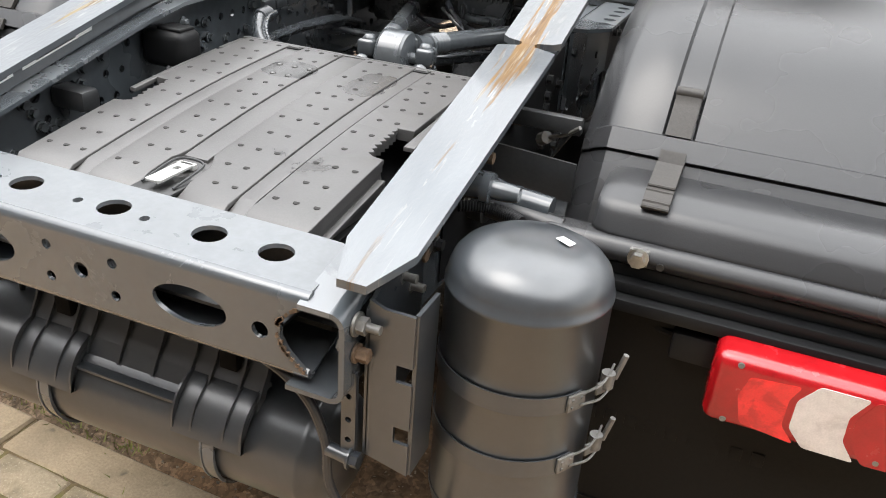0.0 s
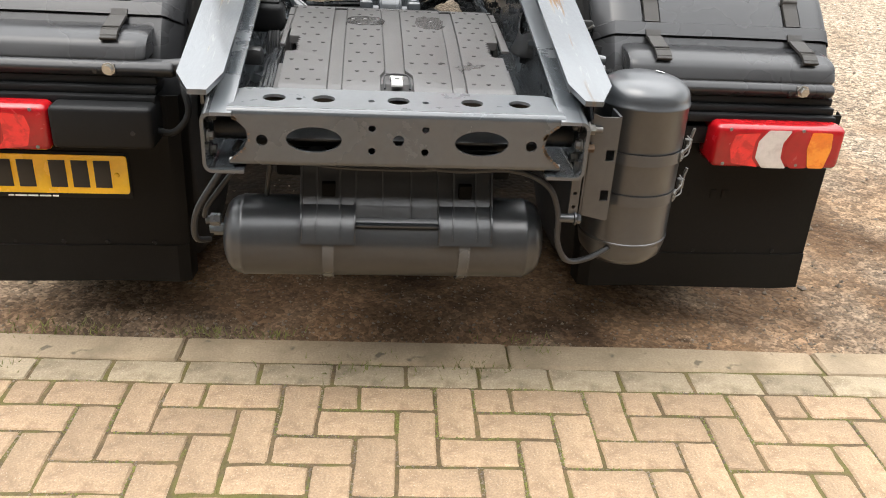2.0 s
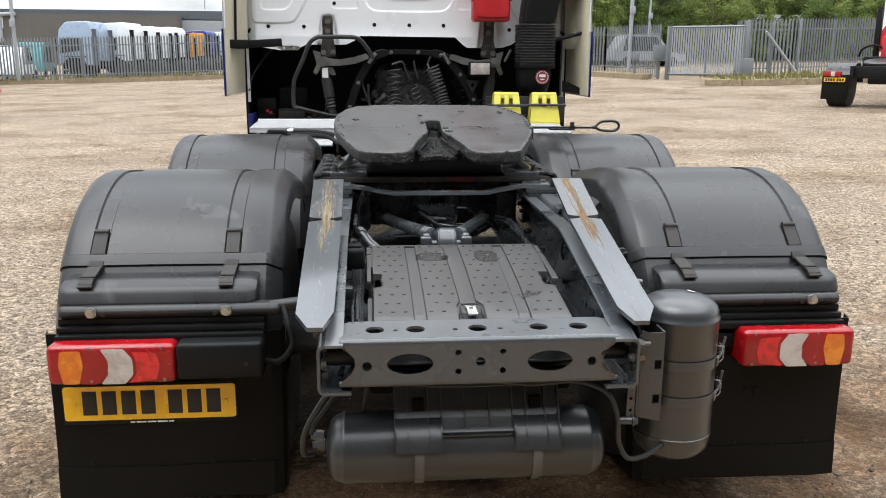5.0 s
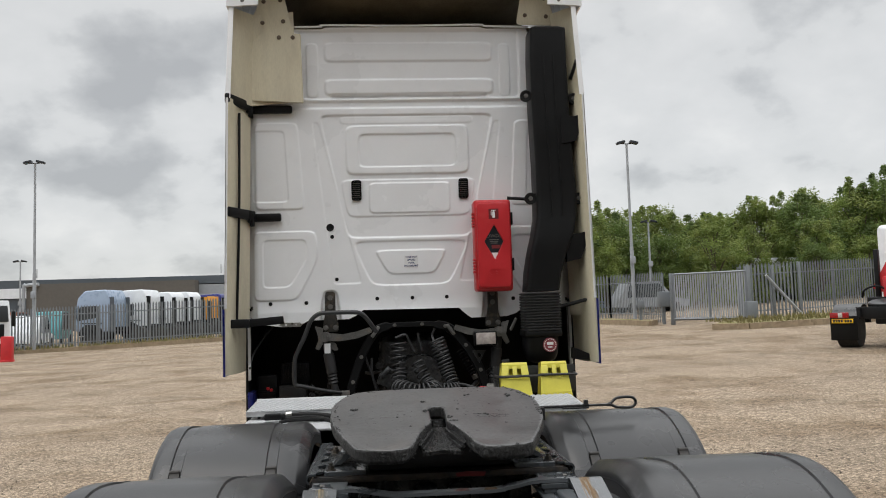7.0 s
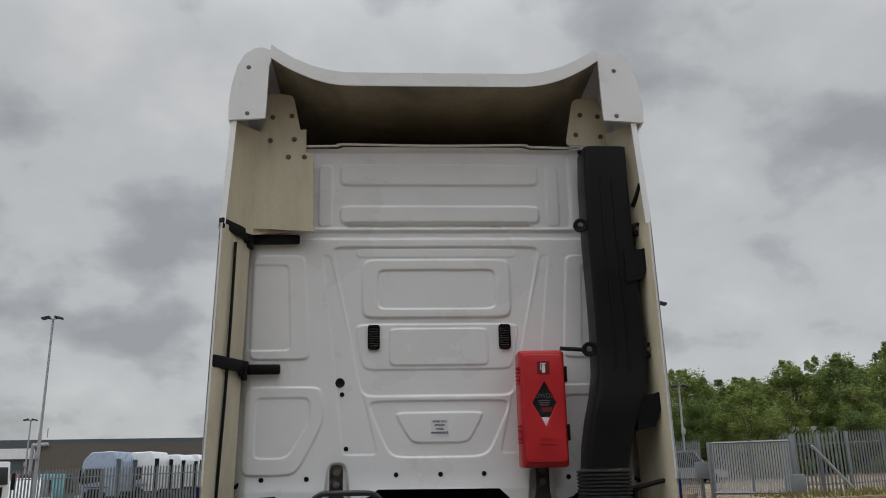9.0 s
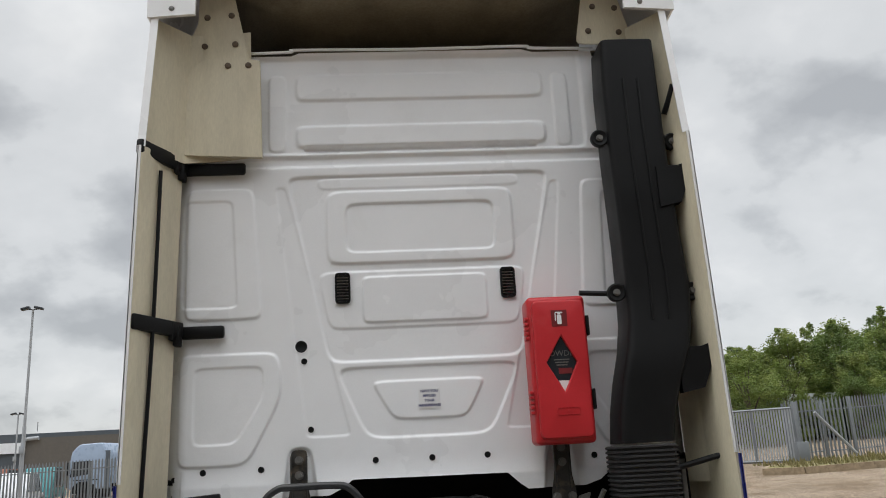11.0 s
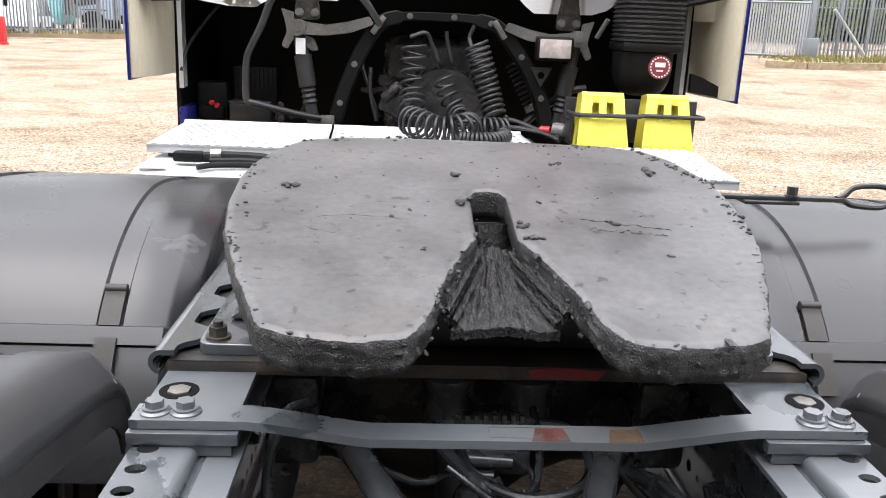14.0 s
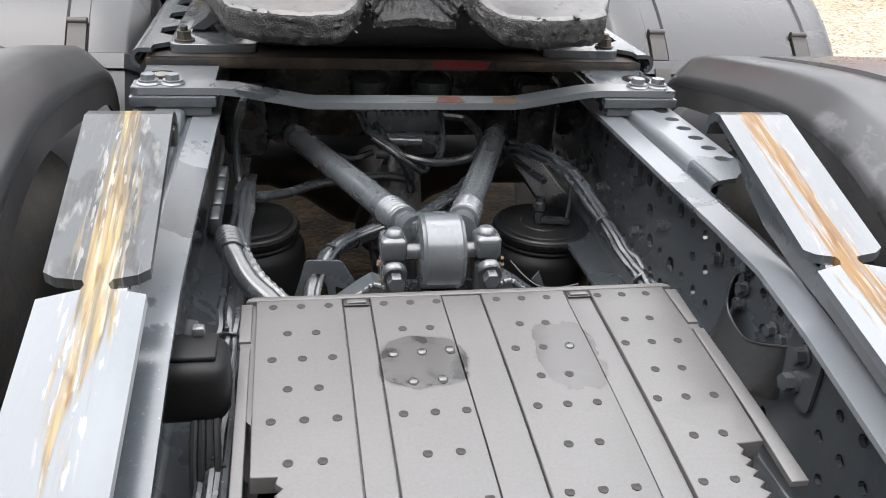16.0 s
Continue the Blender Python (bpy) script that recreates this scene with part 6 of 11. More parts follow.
for k in range(9):
    lathe(bm, (0.207 + rnd.gauss(0, 0.005), 1.565 + rnd.gauss(0, 0.008), 0.857 + rnd.gauss(0, 0.002)), (0, -0.3, 1), [(-0.004, 0.002), (0, 0.006), (0.003, 0.0045), (0.0045, 0.001)], 7)
part("grease_spatter", bm, GREASE, v_link, "blob of black grease on the link")
for sx in (-1, 1):
    bm = bm_new()
    box(bm, (sx * 0.078, 1.046, 0.775), (0.042, 0.062, 0.10), 0.010, seg=3)
    box(bm, (sx * 0.078, 1.046, 0.850), (0.044, 0.050, 0.040), 0.009, seg=3)
    cyl(bm, (sx * 0.030, 1.046, 0.838), (sx * 0.075, 1.046, 0.838), 0.0145, 20)
    lathe(bm, (sx * 0.076, 1.046, 0.866), (0, 0, 1), [(0, 0.0165), (0.006, 0.0165), (0.009, 0.014), (0.0125, 0.012), (0.0145, 0.009), (0.0145, 0.001)], 16)
    clamp = part("bush_clamp", bm, CASTPAINT, lorry, "cast clamp of the link bush", sharp=45)
    bm = bm_new()
    lathe(bm, (sx * 0.078, 1.016, 0.818), (0, -1, -0.18), [(0, 0.0205), (0.008, 0.0205), (0.011, 0.019), (0.014, 0.0165)], 22)
    for k in range(2):
        hexbolt(bm, (sx * 0.078, 1.003, 0.8155), (0, -1, -0.18), 0.0125, 0.017 - 0.004 * k)
    part("clamp_nut", bm, CASTPAINT, clamp)
    bm = bm_new()
    for _ in range(14):
        box(bm, (sx * (0.1 + rnd.gauss(0, 0.002)), 1.022 + rnd.gauss(0, 0.008), rnd.uniform(0.752, 0.85)), [rnd.uniform(0.002, 0.006) for _ in range(3)], rot=turn("X", rnd.uniform(0, 90)))
    tagged(part("rust_crust", bm, RUSTBOLT, clamp), "orange rust streak on the clamp", kind="stuff")
    # welded cheek sloping away to the axle beam
    bm = bm_new()
    plate(bm, [(sx * 0.092, 0.70), (sx * 0.092, 0.792), (sx * 0.112, 0.800), (sx * 0.128, 0.790), (sx * 0.215, 0.725), (sx * 0.245, 0.67)], 0.055, at(XZ, 0, 1.0), bev=0.006)
    cheek = part("bracket_cheek", bm, CASTPAINT, lorry, "grey welded cheek plate of the axle bracket", sharp=40)
    bm = bm_new()
    weld = [(0.095, 0.797), (0.112, 0.804), (0.13, 0.791), (0.172, 0.759), (0.217, 0.726)]
    tube(bm, [(sx * x, 1.0, z) for x, z in weld], lambda t: 0.004 + 0.0012 * math.sin(t * 60), 8)
    part("weld_bead", bm, CASTPAINT, cheek)
bm = bm_new()
box(bm, (0, 1.03, 0.728), (0.25, 0.13, 0.075), 0.016)
box(bm, (0, 0.985, 0.70), (0.30, 0.20, 0.09), 0.03)
cyl(bm, (-0.95, 1.06, 0.53), (0.95, 1.06, 0.53), 0.075, 24)
lathe(bm, (0, 0.86, 0.51), (0, 1, 0.1), [(0, 0.06), (0.02, 0.15), (0.07, 0.21), (0.15, 0.235), (0.25, 0.22), (0.36, 0.15), (0.42, 0.09)], 36)
part("axle_bracket", bm, CASTPAINT, lorry, "rust-stained welded bracket on the axle casing", sharp=45)
bm = bm_new()
for _ in range(60):
    x = rnd.uniform(-0.13, 0.13)
    box(bm, (x, 0.967 + rnd.gauss(0, 0.004), 0.764 + rnd.gauss(0, 0.004)), [rnd.uniform(0.003, 0.010) for _ in range(3)], rot=turn("X", rnd.uniform(0, 90)))
tagged(part("rust_crust", bm, RUSTBOLT, lorry), "orange rust on the weld seams", kind="stuff")
# dark propeller shaft on to the second axle
bm = bm_new()
cyl(bm, (0, 1.28, 0.52), (0, 3.2, 0.58), 0.06, 24)
lathe(bm, (0, 1.75, 0.535), (0, 1, 0.03), [(0, 0.06), (0.01, 0.085), (0.05, 0.085), (0.06, 0.06)], 24)
part("propshaft", bm, BLACK, lorry, "dark propeller shaft")
# small cut plate with a loose wire
bm = bm_new()
plate(bm, [(0.182, 0.745), (0.194, 0.762), (0.205, 0.735), (0.224, 0.695), (0.208, 0.69), (0.20, 0.718), (0.196, 0.735)], 0.004, at(XZ, 0, 1.1))
tab = part("bracket_tab", bm, CHASSIS, lorry, "small grey notched tab")
bm = bm_new()
tube(bm, [(0.145, 1.12, 0.775), (0.17, 1.108, 0.75), (0.198, 1.098, 0.733), (0.235, 1.1, 0.728), (0.275, 1.11, 0.728)], 0.0012, 5)
tube(bm, [(0.175, 1.1, 0.70), (0.188, 1.096, 0.712), (0.197, 1.098, 0.735)], 0.0012, 5)
part("tie_wire", bm, GALV, tab, "thin twisted wire")
SPRINGS = {-1: (-0.337, 1.52), 1: (0.318, 1.485)}
for sx in (-1, 1):
    AX, AY = SPRINGS[sx]
    bm = bm_new()
    prof = [(0, 0.09), (0.03, 0.115), (0.06, 0.122), (0.12, 0.124), (0.15, 0.122), (0.165, 0.118), (0.172, 0.108), (0.176, 0.106), (0.18, 0.109), (0.184, 0.109), (0.187, 0.106), (0.190, 0.109), (0.196, 0.111), (0.206, 0.111), (0.210, 0.106)]
    lathe(bm, (AX, AY, 0.46), (0, 0, 1), prof, 44)
    spring = part("air_spring", bm, BLACK, lorry, "black rubber air spring with a round steel top", sharp=45)
    bm = bm_new()
    lathe(bm, (AX, AY, 0.40), (0, 0, 1), [(0, 0.10), (0.07, 0.10)], 30)
    part("piston", bm, DARKPAINT, spring)
    bm = bm_new()
    lathe(bm, (AX, AY, 0.665), (0, 0, 1), [(0, 0.108), (0.006, 0.108), (0.009, 0.104), (0.0085, 0.09), (0.010, 0.088), (0.010, 0.05), (0.013, 0.048), (0.013, 0.01)], 44)
    part("bead_plate", bm, DARKPAINT, spring, "dark pressed-steel top plate")
    for k in range(36):
        a = 2 * math.pi * k / 36
        bm = bm_new()
        box(bm, (AX + 0.1105 * math.cos(a), AY + 0.1105 * math.sin(a), 0.661), (0.003, 0.006, 0.012), 0.001, rot=turn("Z", math.degrees(a)))
        part("crimp", bm, BLACK, spring)
    bm = bm_new()
    if sx < 0:
        # raised half of the top plate, with a curved edge
        half_ = [(AX + 0.096 * math.cos(a), AY + 0.096 * math.sin(a)) for a in lin(radians(-150), radians(65), 24)]
        half_ += [(AX + 0.02, AY + 0.055), (AX + 0.018, AY + 0.02), (AX - 0.005, AY - 0.01), (AX - 0.045, AY - 0.02), (AX - 0.075, AY - 0.035)]
        plate(bm, half_, 0.006, at(XY, 0, 0, 0.677), bev=0.002)
        part("raised_plate", bm, DARKPAINT, spring)
    else:
        lathe(bm, (AX - 0.012, AY - 0.01, 0.676), (0, 0.1, 1), [(0, 0.010), (0.012, 0.013), (0.03, 0.013), (0.034, 0.016), (0.05, 0.016), (0.054, 0.012), (0.064, 0.011)], 14)
        box(bm, (AX + 0.018, AY - 0.032, 0.694), (0.066, 0.016, 0.015), 0.004, rot=turn("Z", -12))
        part("valve", bm, LOOM, spring, "grey elbow valve")
        bm = bm_new()
        tube(bm, [(AX + 0.044, AY - 0.035, 0.70), (AX + 0.05, AY - 0.02, 0.74), (AX + 0.05, AY + 0.0, 0.80), (AX + 0.03, AY + 0.0, 0.85)], 0.0045, 8)
        part("valve_pipe", bm, LOOM, spring)
    bm = bm_new()
    plate(bm, [(sx * 0.26, 1.05), (sx * 0.40, 1.1), (sx * 0.41, 1.60), (sx * 0.30, 1.62)], 0.02, at(XY, 0, 0, 0.39))
    part("spring_arm", bm, BROWN, lorry, "muddy trailing arm")

# cross-member and valve block under the coupling
bm = bm_new()
box(bm, (0, 1.83, 0.865), (0.82, 0.03, 0.20), 0.004)
for sx in (-1, 1):
    box(bm, (sx * 0.34, 1.74, 0.85), (0.10, 0.12, 0.18), 0.02)
    hexbolt(bm, (sx * 0.335, 1.675, 0.86), (0, -1, 0), 0.022, 0.02)
part("crossmember", bm, CAVITY, lorry, "dark steel cross-member below the coupling")
bm = bm_new()
box(bm, (0, 2.9, 0.80), (0.82, 0.05, 0.22), 0.004)
part("crossmember", bm, DARKPAINT, lorry)
bm = bm_new()
for x in (-0.06, 0.085):
    lathe(bm, (x, 1.70, 0.86), (0, 0, 1), [(0, 0.03), (0.01, 0.046), (0.06, 0.046), (0.07, 0.05), (0.085, 0.05), (0.095, 0.038), (0.105, 0.015)], 24)
box(bm, (0.012, 1.66, 0.865), (0.17, 0.07, 0.05), 0.006)
box(bm, (0.02, 1.64, 0.815), (0.13, 0.06, 0.05), 0.008)
for k in range(8):
    box(bm, (-0.045 + 0.016 * k, 1.625, 0.89), (0.009, 0.012, 0.02), 0.002)
cyl(bm, (-0.03, 1.60, 0.83), (0.05, 1.59, 0.83), 0.013, 12)
cyl(bm, (-0.05, 1.61, 0.795), (0.02, 1.60, 0.795), 0.012, 12)
part("valve_block", bm, CASTPAINT, lorry, "oily black air valve block")
bm = bm_new()
lathe(bm, (0.0, 1.55, 0.50), (0, 0.2, 1), [(0, 0.06), (0.12, 0.062), (0.13, 0.068), (0.15, 0.068), (0.16, 0.055), (0.26, 0.05), (0.30, 0.03)], 26)
part("propshaft_flange", bm, CAVITY, lorry, "dark round casing below the valve block")
HOSES = (([(-0.09, 1.62, 0.88), (-0.07, 1.55, 0.87), (-0.02, 1.50, 0.84), (0.01, 1.50, 0.79), (0.02, 1.53, 0.74)], 0.011),
         ([(-0.05, 1.62, 0.86), (-0.02, 1.54, 0.83), (0.06, 1.50, 0.815), (0.15, 1.52, 0.82), (0.18, 1.57, 0.84), (0.16, 1.64, 0.865), (0.10, 1.66, 0.87)], 0.010),
         ([(0.09, 1.66, 0.90), (0.095, 1.60, 0.865), (0.085, 1.54, 0.825), (0.06, 1.51, 0.81)], 0.007),
         ([(0.05, 1.60, 0.835), (0.075, 1.56, 0.83), (0.085, 1.53, 0.81)], 0.006),
         ([(-0.345, 1.36, 0.80), (-0.31, 1.40, 0.785), (-0.25, 1.44, 0.775), (-0.18, 1.50, 0.77), (-0.05, 1.55, 0.765), (0.02, 1.55, 0.755)], 0.010),
         ([(-0.22, 1.60, 0.83), (-0.12, 1.57, 0.80), (-0.06, 1.58, 0.81)], 0.007),
         ([(-0.33, 1.46, 0.955), (-0.345, 1.45, 0.90), (-0.345, 1.44, 0.82), (-0.335, 1.40, 0.785), (-0.34, 1.30, 0.80)], 0.009),
         ([(-0.33, 1.46, 0.955), (-0.32, 1.50, 0.965), (-0.29, 1.56, 0.95)], 0.009),
         ([(0.06, 1.52, 0.815), (0.04, 1.49, 0.80), (0.0, 1.47, 0.83), (-0.07, 1.5, 0.87)], 0.006),
         ([(0.22, 1.62, 0.83), (0.26, 1.55, 0.80), (0.30, 1.45, 0.79)], 0.008))
for pts, r in HOSES:
    bm = bm_new()
    tube(bm, pts, r, 10)
    part("air_hose", bm, LOOM, lorry, "grey glossy air hose")
# thick wrapped hose sweeping across behind the axle
bm = bm_new()
run = spline([(-0.20, 1.02, 0.68), (-0.21, 1.10, 0.73), (-0.17, 1.20, 0.76), (-0.09, 1.27, 0.765), (0.0, 1.31, 0.77), (0.07, 1.38, 0.775), (0.12, 1.45, 0.775), (0.19, 1.54, 0.785), (0.27, 1.64, 0.80)], 5)
tube(bm, run, lambda t: 0.0155 + 0.0012 * math.sin(t * 90), 12, smooth=0)
wrapped = part("wrapped_hose", bm, LOOM, lorry, "taped grey hose bundle")
for p_, q_ in list(zip(run, run[1:]))[1::3]:
    bm = bm_new()
    lathe(bm, p_, q_ - p_, [(-0.0025, 0.0185), (0.0025, 0.0185)], 16)
    box(bm, p_ + Vector((0.004, -0.012, 0.017)), (0.007, 0.007, 0.009), 0.001)
    part("cable_tie", bm, LOOM, wrapped)
bm = bm_new()
tube(bm, [p_ + Vector((0.012, -0.014, 0.013)) for p_ in run], 0.005, 8, smooth=0)
part("cable", bm, LOOM, wrapped)
bm = bm_new()
plate(bm, rounded([(-0.245, 0.69), (-0.125, 0.69), (-0.122, 0.722), (-0.156, 0.784), (-0.218, 0.786)], 0.008), 0.005, at(XZ, 0, 1.12), [rounded([(-0.215, 0.705), (-0.178, 0.705), (-0.182, 0.735), (-0.192, 0.760), (-0.208, 0.762)], 0.006, 3), rounded([(-0.165, 0.705), (-0.140, 0.705), (-0.150, 0.728), (-0.168, 0.735)], 0.005, 3)])
part("hose_bracket", bm, CHASSIS, lorry, "cut-out steel hose bracket")


def loom(pts, n, spread, r, name, label, seed):
    """A bundle of cables with ties."""
    rr = random.Random(seed)
    base = spline(pts, 5)
    for k in range(n):
        bm = bm_new()
        a, q = rr.uniform(0, 6.28), spread * math.sqrt(rr.random())
        off = Vector((q * math.cos(a), 0.3 * q * math.cos(a), q * math.sin(a)))
        tube(bm, [p + off + Vector((rr.gauss(0, 0.0015), 0, rr.gauss(0, 0.0015))) for p in base], r * rr.uniform(0.7, 1.2), 7, smooth=0)
        part(name, bm, LOOM, lorry, label)
    for p, q in list(zip(base, base[1:]))[2::6]:
        bm = bm_new()
        lathe(bm, p, q - p, [(-0.002, spread + r * 0.75), (0.002, spread + r * 0.75)], 14)
        box(bm, p + Vector((0, 0, spread + r)), (0.006, 0.006, 0.008))
        part("cable_tie", bm, LOOM, lorry)


loom([(0.34, 0.93, 0.80), (0.325, 1.05, 0.82), (0.315, 1.2, 0.845), (0.30, 1.35, 0.86), (0.27, 1.48, 0.85), (0.25, 1.56, 0.83)], 8, 0.014, 0.0055, "cable", "grey cable of the right-hand loom", 2)
loom([(-0.33, 0.20, 0.74), (-0.335, 0.45, 0.77), (-0.33, 0.7, 0.80), (-0.325, 0.85, 0.83), (-0.325, 1.05, 0.84), (-0.325, 1.3, 0.83), (-0.33, 1.45, 0.80)], 7, 0.016, 0.006, "cable", "grey cable of the left-hand loom", 3)
bm = bm_new()
tube(bm, [(-0.335, 1.00, 0.90), (-0.325, 0.95, 0.90), (-0.30, 0.90, 0.875), (-0.26, 0.86, 0.85), (-0.22, 0.80, 0.80)], 0.0165, 14)
conduit = part("conduit", bm, LOOM, lorry, "grey painted conduit curving under the cover")
for k in range(5):
    bm = bm_new()
    lathe(bm, (-0.332 + 0.002 * k, 0.992 - 0.011 * k, 0.9005), (0.15, -1, -0.05), [(0, 0.0175), (0.003, 0.0205), (0.006, 0.0175)], 18)
    part("collar_ring", bm, LOOM, conduit)
bm = bm_new()
tube(bm, [(-0.315, 1.00, 0.905), (-0.305, 0.95, 0.90), (-0.282, 0.905, 0.88), (-0.242, 0.865, 0.855), (-0.2, 0.81, 0.81)], lambda t: 0.006 + 0.0008 * math.sin(t * 240), 8, smooth=14)
part("corrugated_cable", bm, LOOM, conduit)
bm = bm_new()
for y in (1.02, 1.075, 1.13, 1.185):
    box(bm, (-0.350, y, 0.915), (0.014, 0.048, 0.026), 0.003)
part("cable_duct", bm, TANKPAINT, lorry, "segmented grey cable duct along the rail")
bm = bm_new()
box(bm, (-0.366, 0.668, 0.878), (0.112, 0.078, 0.082), 0.020, seg=4)
box(bm, (-0.352, 0.668, 0.921), (0.060, 0.050, 0.008), 0.003)
canister = part("valve_canister", bm, BLACK, lorry, "rounded black valve housing on the rail", sharp=45)
bm = bm_new()
cyl(bm, (-0.356, 0.694, 0.922), (-0.352, 0.702, 0.937), 0.008, 12)
box(bm, (-0.344, 0.690, 0.930), (0.014, 0.014, 0.012), 0.003)
part("connector", bm, CHASSIS, canister)
for k in range(4):
    bm = bm_new()
    tube(bm, [(-0.35 + 0.008 * k, 0.64, 0.85), (-0.352 + 0.009 * k, 0.60, 0.80), (-0.35 + 0.006 * k, 0.57, 0.74), (-0.345 + 0.005 * k, 0.56, 0.69)], 0.0045, 7)
    part("canister_lead", bm, HOSE, canister)
# pressed arm that carries the cover on the rail
bm = bm_new()
plate(bm, rounded([(0.622, 0.800), (0.700, 0.800), (0.704, 0.880), (0.690, 0.903), (0.640, 0.908), (0.622, 0.885)], 0.014, 4), 0.007, at(YZ, 0.4185), bev=0.002)
arm = part("cover_bracket", bm, CHASSIS, lorry, "pressed grey arm holding the cover to the rail", sharp=40)
lip = spline([(0.421, 0.846, 0.890), (0.409, 0.842, 0.884), (0.402, 0.832, 0.850), (0.398, 0.800, 0.836), (0.396, 0.758, 0.834), (0.401, 0.725, 0.846), (0.412, 0.702, 0.858), (0.420, 0.695, 0.862)], 4)
inner_ = spline([(0.420, 0.850, 0.79), (0.408, 0.848, 0.79), (0.390, 0.838, 0.785), (0.374, 0.80, 0.785), (0.370, 0.745, 0.785), (0.380, 0.708, 0.785), (0.400, 0.690, 0.785), (0.419, 0.684, 0.785)], 4)
bm = bm_new()
sheet(bm, lambda k, q: tuple(lip[k].lerp(inner_[k], q) + Vector((0, 0, -0.004 * math.sin(q * math.pi)))), range(len(lip)), lin(0, 1, 7), lambda k, q: (0, 0.001, -0.005))
part("curved_arm", bm, DARKPAINT, arm)
bm = bm_new()
tube(bm, lip, 0.002, 8, smooth=0)
part("arm_lip", bm, DARKPAINT, arm)
for y, z in ((0.658, 0.872), (0.664, 0.826)):
    bm = bm_new()
    hexbolt(bm, (0.4185, y, z), (-1, 0, 0), 0.0115, 0.013)
    part("bracket_bolt", bm, CHASSIS, arm)
bm = bm_new()
box(bm, (-0.385, 0.40, 0.83), (0.085, 0.05, 0.045), 0.012)
part("cover_bracket", bm, DARKPAINT, lorry, "bracket holding the cover to the rail")

# ---- fifth-wheel coupling ----
TILT_FW = Matrix(((1, 0, 0, 0), (0, 1, 0, 0), (0, 0.19, 1, 1.262 - 0.19 * 1.79), (0, 0, 0, 1)))
bm = bm_new()
half = [(0.034, 1.770), (0.034, 1.60), (0.060, 1.545), (0.098, 1.43), (0.118, 1.345), (0.145, 1.300), (0.20, 1.288), (0.295, 1.300), (0.335, 1.32), (0.385, 1.45), (0.432, 1.60), (0.449, 1.72), (0.450, 1.83), (0.440, 1.90), (0.405, 1.99), (0.36, 2.045), (0.28, 2.072), (0.12, 2.080)]
outl = half + [(-x, y) for x, y in half[::-1]]
outl = outl + [(-0.022, 1.795), (0.0, 1.80), (0.022, 1.795)]


def resample(loop, step):
    out = []
    for (x0, y0), (x1, y1) in zip(loop, loop[1:] + loop[:1]):
        n = max(1, int(math.hypot(x1 - x0, y1 - y0) / step))
        out += [(x0 + (x1 - x0) * i / n, y0 + (y1 - y0) * i / n) for i in range(n)]
    return out


loop = resample(outl, 0.0035)
nl = len(loop)
area2 = sum(loop[i][0] * loop[(i + 1) % nl][1] - loop[(i + 1) % nl][0] * loop[i][1] for i in range(nl))
outward = []
for i in range(nl):
    (xa, ya), (xb, yb) = loop[i - 7], loop[(i + 7) % nl]
    v = Vector((yb - ya, xa - xb)) * (1 if area2 > 0 else -1)
    outward.append(v.normalized())
layers = ((0.014, 0.000, 0.0), (0.006, 0.0005, 0.003), (0.0, -0.003, 0.005), (-0.003, -0.010, 0.004), (-0.001, -0.015, 0.006), (-0.003, -0.022, 0.005), (0.0, -0.029, 0.007), (-0.002, -0.037, 0.006), (0.001, -0.045, 0.008), (0.006, -0.054, 0.007), (0.02, -0.06, 0.004))
rings = []
for inset, dz, rough in layers:
    ring = []
    for i, ((x, y), o) in enumerate(zip(loop, outward)):
        front = 0.3 + 0.5 * max(0.0, min(1.0, (1.75 - y) / 0.3))
        if abs(x) < 0.04 and y > 1.58:
            front = 0.1
        a = 0.5 * noise.noise((x * 30, y * 30, dz * 60)) + 0.5 * noise.noise((x * 90, y * 90, dz * 160 + 7)) + 0.6 * noise.noise((x * 230, y * 230, dz * 300))
        q = -inset + rough * front * a
        ring.append(bm.verts.new(TILT_FW @ Vector((x + o.x * q, y + o.y * q, dz + 0.4 * rough * front * noise.noise((x * 60, y * 60, 4 + dz * 100))))))
    rings.append(ring)
bm_rim = bm_new()
rims = [[bm_rim.verts.new(v.co) for v in ring] for ring in rings[2:]]
for q, t in zip(rims, rims[1:]):
    for i in range(nl):
        bm_rim.faces.new((q[i], q[(i + 1) % nl], t[(i + 1) % nl], t[i]))
for q, t in zip(rings[:2], rings[1:3]):
    for i in range(nl):
        bm.faces.new((q[i], q[(i + 1) % nl], t[(i + 1) % nl], t[i]))
top_edges = [bm.edges.get((rings[0][i], rings[0][(i + 1) % nl])) for i in range(nl)]
bmesh.ops.triangle_fill(bm, use_beauty=True, edges=top_edges)
bmesh.ops.delete(bm, geom=[v for v in bm.verts if not v.link_faces], context="VERTS")
low = [v for v in rims[-1]]
bmesh.ops.triangle_fill(bm_rim, use_beauty=True, edges=[bm_rim.edges.get((low[i], low[(i + 1) % nl])) for i in range(nl)])
part_fw = part("fifth_wheel", bm, FIFTH, lorry, "worn greasy black fifth-wheel coupling plate with a V-shaped throat", sharp=40)
part("greasy_rim", bm_rim, GREASE, part_fw, "ragged rim caked in black grease", sharp=60)
# ramped throat walls and jaw below the plate
bm = bm_new()
for s in (-1, 1):
    w = [(0.034, 1.62), (0.060, 1.545), (0.096, 1.44)]
    sheet(bm, lambda k, q: tuple(TILT_FW @ Vector((s * (w[k][0] - 0.016 * q), w[k][1] + 0.006 * q, -0.020 - 0.035 * q))), range(3), lin(0, 1, 3), lambda k, q: (0, 0, -0.02))
